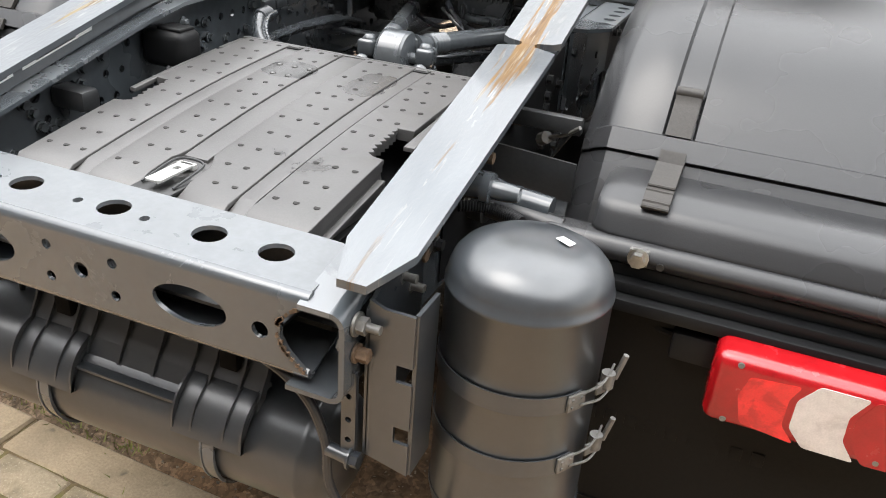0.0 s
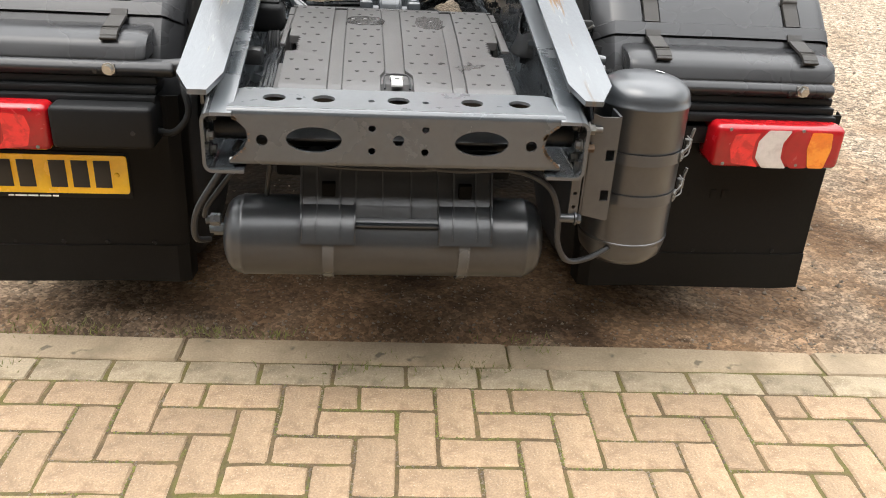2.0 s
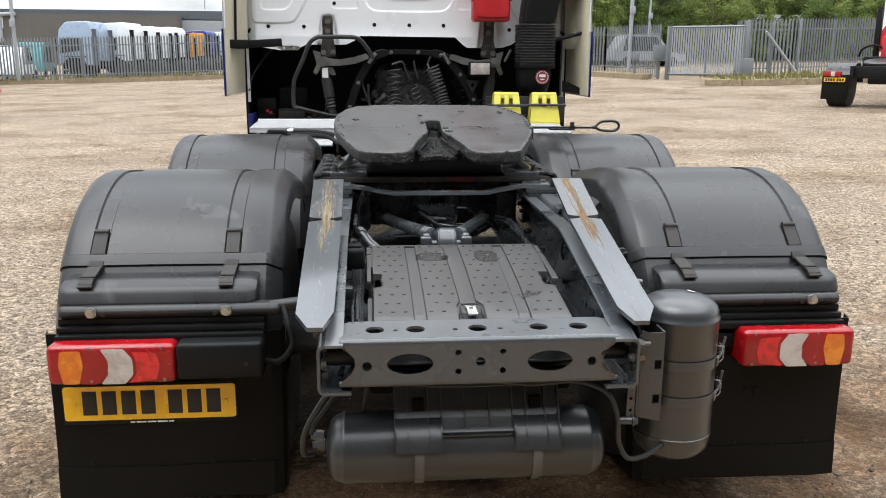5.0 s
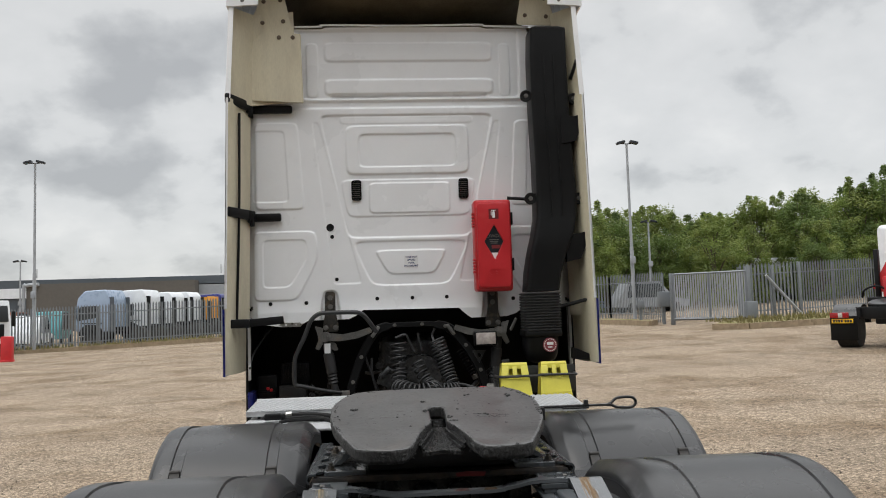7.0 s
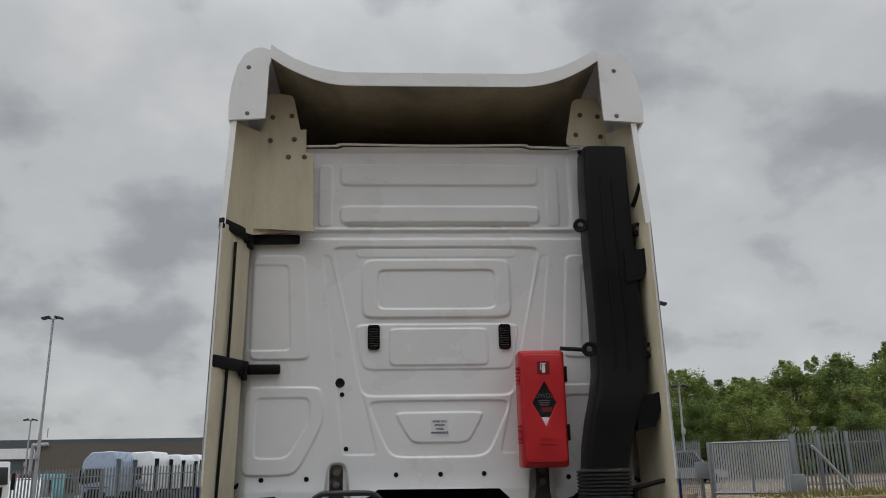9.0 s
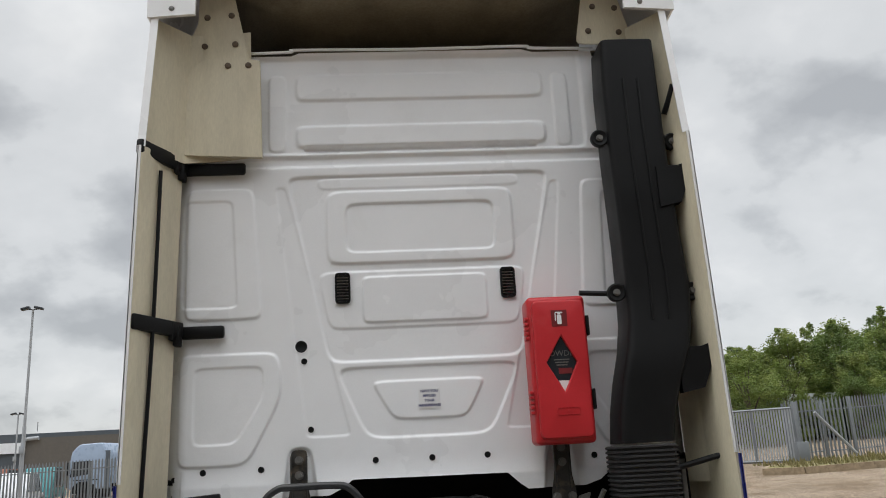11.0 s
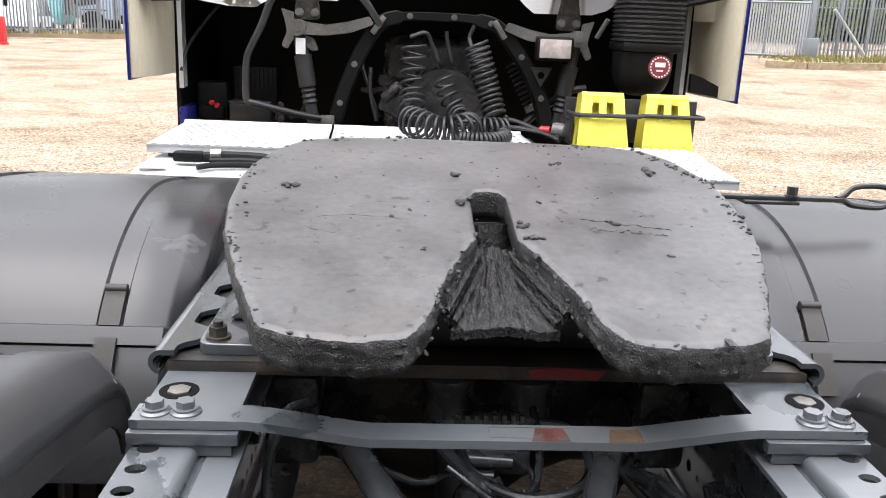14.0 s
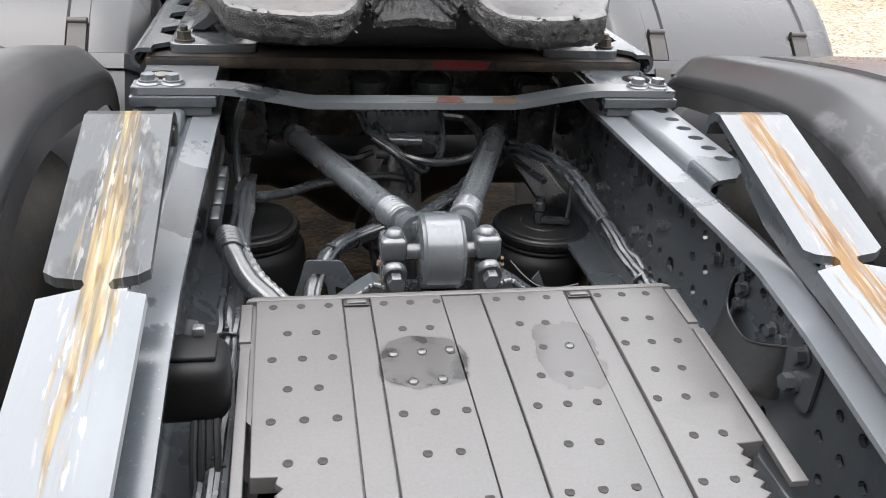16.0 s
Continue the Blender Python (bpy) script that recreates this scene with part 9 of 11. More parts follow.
# ---- below the cab: suspension, engine bay, coiled lines ----
for s in (-1, 1):
    x = s * 0.59
    bm = bm_new()
    plate(bm, rounded([(x - 0.036, 1.845), (x + 0.036, 1.845), (x + 0.034, 1.72), (x + 0.040, 1.68), (x + 0.056, 1.60), (x + 0.056, 1.555), (x - 0.056, 1.555), (x - 0.056, 1.60), (x - 0.040, 1.68), (x - 0.034, 1.72)], 0.024, 5), 0.012, at(XZ, 0, 4.17), bev=0.003)
    for q in (-1, 1):
        box(bm, (x + q * 0.034, 4.162, 1.72), (0.008, 0.014, 0.20), 0.003)
    b = part("cab_mount", bm, RUSTYDK, lorry, "rusty steel cab mounting bracket")
    for dx, z in ((0, 1.80), (0, 1.735), (-0.035, 1.585), (0.035, 1.585)):
        bm = bm_new()
        hexbolt(bm, (x + dx, 4.17, z), (0, -1, 0), 0.013, 0.012)
        part("mount_bolt", bm, GALV, b)
    bm = bm_new()
    xp = x + s * 0.035
    cyl(bm, (xp, 4.17, 1.52), (xp, 4.08, 1.52), 0.036, 24)
    cyl(bm, (xp, 4.08, 1.52), (xp, 4.07, 1.52), 0.018, 16)
    plate(bm, rounded([(xp - s * 0.02, 1.548), (xp - s * 0.12, 1.535), (xp - s * 0.22, 1.552), (xp - s * 0.315, 1.580), (xp - s * 0.335, 1.545), (xp - s * 0.23, 1.505), (xp - s * 0.12, 1.490), (xp - s * 0.02, 1.490)], 0.012, 3), 0.045, at(XZ, 0, 4.095), bev=0.006)
    plate(bm, rounded([(xp + s * 0.02, 1.585), (xp + s * 0.075, 1.600), (xp + s * 0.058, 1.545), (xp + s * 0.050, 1.50), (xp + s * 0.075, 1.44), (xp + s * 0.05, 1.425), (xp + s * 0.015, 1.48)], 0.008, 3), 0.014, at(XZ, 0, 4.125), bev=0.002)
    plate(bm, rounded([(xp - s * 0.03, 1.485), (xp - s * 0.07, 1.475), (xp - s * 0.09, 1.425), (xp - s * 0.06, 1.42), (xp - s * 0.02, 1.45)], 0.008, 3), 0.014, at(XZ, 0, 4.125), bev=0.002)
    part("cab_hinge_arm", bm, GALV, lorry, "grimy cast cab suspension arm")
    bm = bm_new()
    lathe(bm, (x + s * 0.036, 4.14, 1.52), (-s * 0.16, 0, -1), [(0.03, 0.029), (0.12, 0.029), (0.121, 0.039), (0.26, 0.039), (0.265, 0.026), (0.28, 0.036), (0.29, 0.026), (0.305, 0.036), (0.315, 0.026), (0.33, 0.036), (0.34, 0.026), (0.40, 0.03), (0.44, 0.026)], 22)
    damper = part("cab_damper", bm, RUBBER, lorry, "black cab suspension damper")
    if s < 0:
        bm = bm_new()
        plate(bm, rect(x - 0.043, 1.405, x + 0.0, 1.475), 0.001, at(XZ, 0, 4.097))
        part("data_sticker", bm, PAPER, damper)
# arch between the mounts
bm = bm_new()
arch = spline([(-0.46, 4.17, 1.115), (-0.42, 4.17, 1.25), (-0.36, 4.17, 1.40), (-0.27, 4.17, 1.545), (-0.16, 4.17, 1.585), (0.0, 4.17, 1.59), (0.16, 4.17, 1.585), (0.28, 4.17, 1.545), (0.40, 4.17, 1.40), (0.48, 4.17, 1.25), (0.52, 4.17, 1.115)], 5)
rings = []
for i, p in enumerate(arch):
    d = (arch[min(i + 1, len(arch) - 1)] - arch[max(i - 1, 0)]).normalized()
    nrm = Vector((-d.z, 0, d.x))
    w = 0.019 if abs(p.x) < 0.18 else 0.032
    rings.append([bm.verts.new(p + nrm * a * w + Vector((0, b, 0))) for a, b in ((-1, -0.04), (-0.8, -0.05), (0.8, -0.05), (1, -0.04), (1, 0.05), (-1, 0.05))])
for q, t in zip(rings, rings[1:]):
    for i in range(6):
        bm.faces.new((q[i], q[(i + 1) % 6], t[(i + 1) % 6], t[i]))
bm.faces.new(rings[0])
bm.faces.new(rings[-1][::-1])
arch_part = part("suspension_arch", bm, BLACK, lorry, "black pressed-steel cab suspension arch")
for k in range(3, len(arch) - 3, 6):
    bm = bm_new()
    hexbolt(bm, arch[k] + Vector((0, -0.05, 0)), (0, -1, 0), 0.0095, 0.008)
    part("arch_bolt", bm, GALV, arch_part)
for x in (-0.27, 0.27):
    bm = bm_new()
    box(bm, (x, 4.12, 1.545), (0.025, 0.06, 0.09), 0.004, rot=turn("Y", 35 if x < 0 else -35))
    part("saddle_clamp", bm, GALV, arch_part)
# tubular grab loop
bm = bm_new()
tube(bm, spline([(-0.26, 4.02, 1.545), (-0.31, 4.0, 1.62), (-0.36, 3.99, 1.675), (-0.42, 3.985, 1.69), (-0.60, 3.985, 1.69), (-0.66, 3.985, 1.685), (-0.715, 3.985, 1.64), (-0.76, 3.985, 1.53), (-0.81, 3.985, 1.43), (-0.83, 3.985, 1.37), (-0.835, 3.985, 1.24), (-0.825, 3.985, 1.20), (-0.79, 3.99, 1.19), (-0.62, 4.05, 1.145), (-0.47, 4.10, 1.118)], 4), 0.0155, 12, smooth=0)
loop = part("grab_loop", bm, DARKPAINT, lorry, "bent black steel tube loop behind the cab")
bm = bm_new()
box(bm, (-0.49, 4.09, 1.12), (0.06, 0.04, 0.04), 0.004)
part("loop_end", bm, GALV, loop)
# work lamp
bm = bm_new()
box(bm, (0.515, 4.07, 1.475), (0.165, 0.07, 0.105), 0.012, seg=3)
wlamp = part("work_lamp", bm, BLACK, lorry, "rectangular work lamp with a clear lens")
bm = bm_new()
box(bm, (0.515, 4.034, 1.475), (0.14, 0.012, 0.082), 0.005)
part("lens", bm, LENS_W, wlamp)
bm = bm_new()
plate(bm, [(0.42, 1.39), (0.52, 1.39), (0.47, 1.30)], 0.006, at(XZ, 0, 4.1), [oval(0.47, 1.355, 0.016, n=14)])
part("lamp_gusset", bm, DARKPAINT, wlamp)


def coil(path, radius, turns, wire, name, label, squash=1.0):
    """A helical hose along a path."""
    base = spline(path, 14)
    n = turns * 14
    pts = []
    for i in range(n + 1):
        t = i / n * (len(base) - 1.001)
        k = int(t)
        p = base[k].lerp(base[k + 1], t - k)
        d = (base[k + 1] - base[k]).normalized()
        u = d.cross(Vector((0, 1, 0)))
        u = u.normalized() if u.length > 0.2 else Vector((1, 0, 0))
        v = d.cross(u)
        a = 2 * math.pi * i / 14
        rad = radius(i / n) if callable(radius) else radius
        pts.append(p + rad * (math.cos(a) * u + squash * math.sin(a) * v))
    bm = bm_new()
    tube(bm, pts, wire, 7, smooth=0)
    return part(name, bm, HOSE, lorry, label, sharp=60)


coil([(-0.110, 3.98, 1.47), (-0.115, 3.97, 1.36), (-0.113, 3.95, 1.26), (-0.11, 3.90, 1.19)], lambda t: 0.049 + 0.004 * math.sin(9 * t), 7, 0.0066, "coiled_air_line", "black coiled air line hanging behind the cab")
coil([(0.02, 3.99, 1.33), (0.045, 3.97, 1.26), (0.085, 3.93, 1.19), (0.11, 3.85, 1.165)], 0.043, 6, 0.0066, "coiled_air_line", "black coiled air line hanging behind the cab")
coil([(0.155, 3.98, 1.48), (0.19, 3.97, 1.38), (0.225, 3.96, 1.27), (0.255, 3.92, 1.17)], lambda t: 0.052 - 0.006 * t, 13, 0.0075, "coiled_electric_line", "black coiled electric line hanging behind the cab")
coil([(-0.125, 3.62, 1.185), (-0.06, 3.52, 1.172), (0.02, 3.48, 1.168), (0.09, 3.5, 1.172), (0.11, 3.6, 1.178)], lambda t: 0.053 + 0.005 * math.sin(11 * t), 13, 0.0066, "coiled_air_line", "black coiled air line lying on the walkway")
coil([(0.07, 3.42, 1.143), (0.15, 3.40, 1.142), (0.22, 3.44, 1.143), (0.25, 3.55, 1.146)], 0.026, 17, 0.0072, "coiled_electric_line", "black coiled electric line lying on the walkway")
coil([(0.12, 3.66, 1.165), (0.17, 3.62, 1.16), (0.22, 3.62, 1.16), (0.27, 3.64, 1.158)], 0.043, 8, 0.0066, "coiled_air_line", "black coiled air line lying on the walkway")
for pts in ([(0.27, 3.92, 1.17), (0.33, 3.90, 1.17), (0.40, 3.84, 1.15), (0.46, 3.78, 1.135), (0.50, 3.70, 1.125)], [(0.25, 3.80, 1.15), (0.33, 3.80, 1.15), (0.42, 3.75, 1.14), (0.49, 3.66, 1.12)], [(-0.13, 4.02, 1.50), (-0.06, 4.05, 1.52), (-0.03, 4.06, 1.47), (0.0, 4.05, 1.40)], [(0.03, 4.05, 1.53), (0.04, 4.05, 1.47), (0.06, 4.05, 1.40)], [(0.15, 4.02, 1.56), (0.13, 4.02, 1.51), (0.14, 4.0, 1.47)], [(-0.30, 4.12, 1.36), (-0.30, 4.12, 1.25), (-0.27, 4.12, 1.12)]):
    bm = bm_new()
    tube(bm, pts, 0.009, 8)
    part("line_tail", bm, HOSE, lorry, "end of a black supply line")
bm = bm_new()
cyl(bm, (0.432, 3.79, 1.145), (0.470, 3.77, 1.145), 0.018, 14)
part("red_coupling", bm, RED, lorry, "red air line coupling")
bm = bm_new()
lathe(bm, (0.478, 3.763, 1.15), (1, -0.4, -0.1), [(0, 0.03), (0.012, 0.034), (0.05, 0.034), (0.055, 0.028), (0.10, 0.03)], 18)
part("air_coupling", bm, GALV, lorry, "metal air line coupling lying on the walkway")
# engine bay shapes in the dark
bm = bm_new()
box(bm, (-0.883, 4.60, 1.24), (0.215, 0.2, 0.165), 0.012)
module = part("control_module", bm, BLACK, lorry, "dark finned control box in the shade below the cab")
for k in range(9):
    bm = bm_new()
    box(bm, (-0.972 + 0.0215 * k, 4.497, 1.262), (0.008, 0.012, 0.10), 0.002)
    part("fin", bm, BLACK, module)
bm = bm_new()
box(bm, (-0.89, 4.44, 1.107), (0.20, 0.12, 0.095), 0.012)
tray = part("battery_box", bm, DARKPAINT, lorry, "grey box in the shade below the cab")
bm = bm_new()
box(bm, (-0.89, 4.44, 1.158), (0.206, 0.126, 0.010), 0.003)
part("lid", bm, DARKPAINT, tray)
for x, z, q in ((-0.765, 1.085, 0.020), (-0.735, 1.115, 0.015), (-0.76, 1.15, 0.012)):
    bm = bm_new()
    lathe(bm, (x, 4.46, z), (0.3, -1, 0), [(0, q), (0.03, q), (0.032, q * 0.7), (0.06, q * 0.7), (0.062, q * 0.9), (0.08, q * 0.9)], 16)
    part("pipe_fitting", bm, CAVITY, lorry, "grimy pipe fitting below the cab")
bm = bm_new()
box(bm, (-1.085, 4.50, 1.15), (0.15, 0.10, 0.19), 0.02)
box(bm, (-1.085, 4.44, 1.10), (0.12, 0.04, 0.05), 0.008)
part("valve_unit", bm, BLACK, lorry, "black valve unit below the cab")
for x, z in ((-1.07, 1.150), (-1.045, 1.138)):
    bm = bm_new()
    lathe(bm, (x, 4.40, z), (0, -1, 0), [(0, 0.010), (0.02, 0.012), (0.035, 0.012), (0.04, 0.008)], 12)
    part("red_cap", bm, RED, lorry, "small red cap")
for pts, r_ in (([(-0.70, 4.4, 1.09), (-0.64, 4.38, 1.12), (-0.62, 4.36, 1.2), (-0.63, 4.35, 1.32), (-0.66, 4.36, 1.5)], 0.010), ([(-0.33, 4.35, 1.5), (-0.35, 4.33, 1.38), (-0.31, 4.3, 1.24), (-0.26, 4.28, 1.12)], 0.009), ([(-0.35, 4.4, 1.24), (-0.30, 4.36, 1.235), (-0.25, 4.3, 1.25), (-0.2, 4.28, 1.22)], 0.013)):
    bm = bm_new()
    tube(bm, pts, r_, 9)
    part("bay_hose", bm, HOSE, lorry, "dark hose in the engine bay")
bm = bm_new()
box(bm, (0.02, 4.9, 1.25), (0.55, 0.6, 0.5), 0.08, seg=4)
lathe(bm, (0.05, 4.4, 1.15), (0, 1, 0), [(0, 0.1), (0.02, 0.2), (0.2, 0.22), (0.5, 0.26)], 28)
for k in range(7):
    cyl(bm, (-0.25 + 0.08 * k, 4.58, 1.28 + 0.05 * math.sin(k * 2.2)), (-0.25 + 0.08 * k, 4.50, 1.28 + 0.05 * math.sin(k * 2.2)), 0.028, 12)
part("gearbox", bm, CAVITY, lorry, "oily dark gearbox behind the cab", sharp=45)
bm = bm_new()
box(bm, (-0.19, 4.25, 1.19), (0.14, 0.10, 0.11), 0.02, rot=turn("Y", 25))
cyl(bm, (-0.24, 4.2, 1.22), (-0.17, 4.18, 1.28), 0.025, 12)
part("pump", bm, CAVITY, lorry, "grimy cast pump body")
bm = bm_new()
for k in range(9):
    lathe(bm, Vector((0.37, 4.3, 1.40)) + Vector((0.011, -0.002, -0.021)) * k, (0.5, -0.1, -0.95), [(0, 0.042), (0.006, 0.05), (0.012, 0.042)], 18)
part("corrugated_pipe", bm, RUBBER, lorry, "corrugated black pipe in the engine bay")
bm = bm_new()
cyl(bm, (0.465, 4.27, 1.215), (0.48, 4.265, 1.185), 0.045, 18)
part("pipe_clamp", bm, STEEL, lorry, "bright pipe clamp")
bm = bm_new()
cyl(bm, (0.70, 4.06, 1.53), (0.735, 4.02, 1.61), 0.011, 10)
part("locking_pin", bm, GALV, lorry, "short metal locking pin")
bm = bm_new()
tube(bm, [(-1.19, 4.3, 1.30), (-1.16, 4.35, 1.42), (-1.05, 4.4, 1.58), (-0.98, 4.42, 1.64)], 0.008, 8)
part("stay_rod", bm, DARKPAINT, lorry)
bm = bm_new()
tube(bm, [(0.42, 4.28, 1.1), (0.5, 4.26, 1.18), (0.62, 4.2, 1.28), (0.70, 4.2, 1.30)], 0.018, 8)
part("stay_rod", bm, DARKPAINT, lorry)
bm = bm_new()
box(bm, (-1.184, 4.40, 1.075), (0.044, 0.22, 0.12), 0.012)
part("step_corner", bm, BLUE, lorry, "blue painted corner of the cab step")


# ---- wheel chocks ----
def chock(x, name="wheel_chock"):
    th = thing(name, "yellow plastic wheel chock strapped upright on the walkway", "wheel chock", "wheel chocks", at=(x, 3.60, 1.098))

    def slim(bm):
        for v in bm.verts:
            v.co.x *= 1.0 - 0.85 * max(0.0, v.co.z)
            v.co.z *= 0.90
            v.co.y *= 0.92
        return bm

    bm = bm_new()
    outer = [(-0.055, 0.004), (0.075, 0.0), (0.11, 0.235), (0.03, 0.250), (0.015, 0.235), (-0.02, 0.11)]
    plate(bm, [(0.0, 0.02), (0.075, 0.0), (0.11, 0.235), (0.07, 0.24)], 0.206, at(YZ, -0.103))
    for x0, x1 in ((-0.106, -0.050), (-0.018, 0.018), (0.050, 0.106)):
        plate(bm, outer, x1 - x0, at(YZ, x0), bev=0.003)
    plate(bm, [(-0.0555, 0.004), (0.0, 0.004), (0.0, 0.14), (-0.012, 0.135), (-0.0205, 0.11)], 0.212, at(YZ, -0.106))
    plate(bm, [(0.008, 0.205), (0.10, 0.205), (0.109, 0.236), (0.0295, 0.2505), (0.0145, 0.235)], 0.212, at(YZ, -0.106))
    part("body", slim(bm), YELLOW, th)
    bm = bm_new()
    for k in range(13):
        box(bm, (-0.093 + 0.0155 * k, -0.056, 0.022), (0.005, 0.006, 0.034), 0.001, rot=turn("X", -14))
    part("teeth", slim(bm), YELLOW, th)
    return th


chock(0.645)
chock(0.908)
bm = bm_new()
tube(bm, [(0.525, 3.70, 1.235), (0.54, 3.60, 1.235), (0.60, 3.578, 1.235), (0.78, 3.575, 1.236), (0.82, 3.585, 1.24), (1.02, 3.58, 1.238), (1.055, 3.60, 1.236), (1.06, 3.70, 1.236)], 0.0085, 8)
strap = part("retaining_strap", bm, RUBBER, lorry, "black rubber strap holding the chocks")
bm = bm_new()
box(bm, (0.80, 3.76, 1.20), (0.56, 0.015, 0.18), 0.004)
box(bm, (0.53, 3.70, 1.16), (0.015, 0.13, 0.10), 0.003)
part("chock_holder", bm, DARKPAINT, lorry, "dark steel holder behind the chocks")

# ---- the yard's edge ----
def palisade(name, pts, height, label, pitch=0.155):
    """A palisade fence along points (x, y), standing on the yard."""
    th = thing(name, label, "fence")
    bm = bm_new()
    posts = []
    for (x0, y0), (x1, y1) in zip(pts, pts[1:]):
        ln = math.hypot(x1 - x0, y1 - y0)
        ux, uy = (x1 - x0) / ln, (y1 - y0) / ln
        n = int(ln / pitch)
        for i in range(n):
            d = (i + 0.5) * pitch
            x, y = x0 + ux * d, y0 + uy * d
            z = rise(x, y) + 0.05
            w = 0.042
            q = [bm.verts.new((x + ux * a - uy * b, y + uy * a + ux * b, z + h)) for a, b, h in ((-w, 0, 0), (0, -0.018, 0), (w, 0, 0), (-w, 0, height - 0.12), (0, -0.018, height), (w, 0, height - 0.12))]
            bm.faces.new((q[0], q[1], q[4], q[3]))
            bm.faces.new((q[1], q[2], q[5], q[4]))
        m = max(1, round(ln / 2.75))
        posts += [(x0 + (x1 - x0) * i / m, y0 + (y1 - y0) * i / m) for i in range(m + 1)]
    tagged(part("pale", bm, FENCE, th), kind="stuff")
    for f in (0.18, 0.82):
        bm = bm_new()
        for a, b in zip(posts, posts[1:]):
            z0, z1 = rise(*a) + height * f, rise(*b) + height * f
            d = Vector((b[0] - a[0], b[1] - a[1], z1 - z0))
            if d.length > 0.1:
                cyl(bm, (a[0], a[1] + 0.04, z0), (b[0], b[1] + 0.04, z1), 0.028, 4)
        part("rail", bm, FENCE, th)
    for x, y in posts:
        bm = bm_new()
        z = rise(x, y)
        box(bm, (x, y + 0.09, z + height * 0.48), (0.06, 0.10, height * 0.98))
        part("post", bm, FENCE, th)
    return th


palisade("palisade_fence", [(-46, 38), (-21, 43.5), (-8, 47), (-1, 48.5)], 2.4, "grey steel palisade fence along the vehicle park")
palisade("palisade_fence", [(5.5, 44), (11.8, 40.5), (12.9, 35.5)], 2.4, "grey steel palisade fence beside the gateway")
palisade("palisade_fence", [(15.6, 33.4), (17.9, 33.0), (22.5, 34.5), (30, 36.5), (44, 39)], 2.5, "tall grey steel palisade fence in front of the trees")

# sliding gate
gate = thing("sliding_gate", "grey steel sliding gate with vertical bars, standing part open", "gate")
ga, gb = Vector((12.9, 34.2, 0)), Vector((15.45, 32.4, 0))
gz = rise(15, 33)
bm = bm_new()
for k in range(30):
    p = ga.lerp(gb, (k + 0.5) / 30)
    box(bm, (p.x, p.y, gz + 1.22), (0.06, 0.03, 2.0), rot=turn("Z", -35))
tagged(part("gate_bar", bm, POLE, gate), kind="stuff")
for z in (0.22, 2.22):
    bm = bm_new()
    cyl(bm, ga + Vector((0, 0, gz + z)), gb + Vector((0, 0, gz + z)), 0.07 if z < 1 else 0.05, 4)
    part("gate_rail", bm, FENCE, gate)
for t in (0, 0.5, 1):
    bm = bm_new()
    p = ga.lerp(gb, t)
    box(bm, (p.x, p.y, gz + 1.22), (0.08, 0.08, 2.1))
    part("gate_stile", bm, FENCE, gate)
for x, y, h, w in ((12.85, 34.3, 2.3, 0.16), (15.5, 32.3, 2.45, 0.16), (18.15, 33.0, 2.5, 0.13), (16.7, 32.5, 2.4, 0.12)):
    bm = bm_new()
    box(bm, (x, y, rise(x, y) + h / 2), (w, w, h), 0.01)
    tagged(part("gate_post", bm, FENCE, None), "grey square steel gate post", "post", "gate posts")
bm = bm_new()
cyl(bm, (16.25, 32.2, rise(16, 32) + 2.0), (18.0, 32.3, rise(18, 32) + 0.02), 0.06, 6)
tagged(part("gate_brace", bm, POLE, None), "pale diagonal steel brace of the gate", "brace")
for x, y, z, s in ((15.4, 31.95, 0.5, (0.46, 0.4, 0.85)), (12.72, 35.0, 1.15, (0.58, 0.3, 0.7)), (11.95, 36.0, 0.95, (0.26, 0.2, 0.38))):
    bm = bm_new()
    box(bm, (x, y, rise(x, y) + z), s, 0.03)
    box(bm, (x, y + 0.1, rise(x, y) + z * 0.45), (0.12, 0.12, z * 0.9))
    tagged(part("control_cabinet", bm, FENCE, None), "grey steel control cabinet beside the gate", "cabinet")

# raised grass verges with kerbs
for pts, nm in (([(12.6, 29.2), (13.4, 30.6), (16.5, 31.8), (46, 38.8), (46, 36.4), (26, 30.2), (18.5, 28.3), (13.6, 28.3)], "verge"), ([(-46, 37.2), (-21, 42.9), (-8, 46.4), (-1, 48.0), (-1, 46.9), (-8, 45.3), (-21, 42.1), (-46, 36.6)], "verge"), ([(4.5, 43.4), (11.4, 39.6), (12.4, 35.2), (11.9, 34.6), (10.6, 38.9), (4.2, 42.4)], "verge")):
    bm = bm_new()
    vs = [bm.verts.new((x, y, rise(x, y) + 0.22)) for x, y in pts]
    lo = [bm.verts.new((x, y, rise(x, y) - 0.15)) for x, y in pts]
    bm.faces.new(vs)
    for i in range(len(pts)):
        bm.faces.new((vs[i], vs[(i + 1) % len(pts)], lo[(i + 1) % len(pts)], lo[i]))
    bmesh.ops.triangulate(bm, faces=bm.faces[:])
    tagged(part(nm, bm, GRASS, None), "raised verge of dry rough grass below the fence", "verge", kind="structure")
    bm = bm_new()
    for i in range(len(pts)):
        (x0, y0), (x1, y1) = pts[i], pts[(i + 1) % len(pts)]
        ln = math.hypot(x1 - x0, y1 - y0)
        a = math.degrees(math.atan2(y1 - y0, x1 - x0))
        sl = math.degrees(math.atan2(rise(x1, y1) - rise(x0, y0), ln))
        box(bm, ((x0 + x1) / 2, (y0 + y1) / 2, (rise(x0, y0) + rise(x1, y1)) / 2 + 0.09), (ln, 0.14, 0.28), rot=turn("Z", a) @ turn("Y", -sl))
    tagged(part("kerb_edging", bm, KERB, None), "weathered concrete kerb round the verge", "kerb", kind="structure")
bm = bm_new()
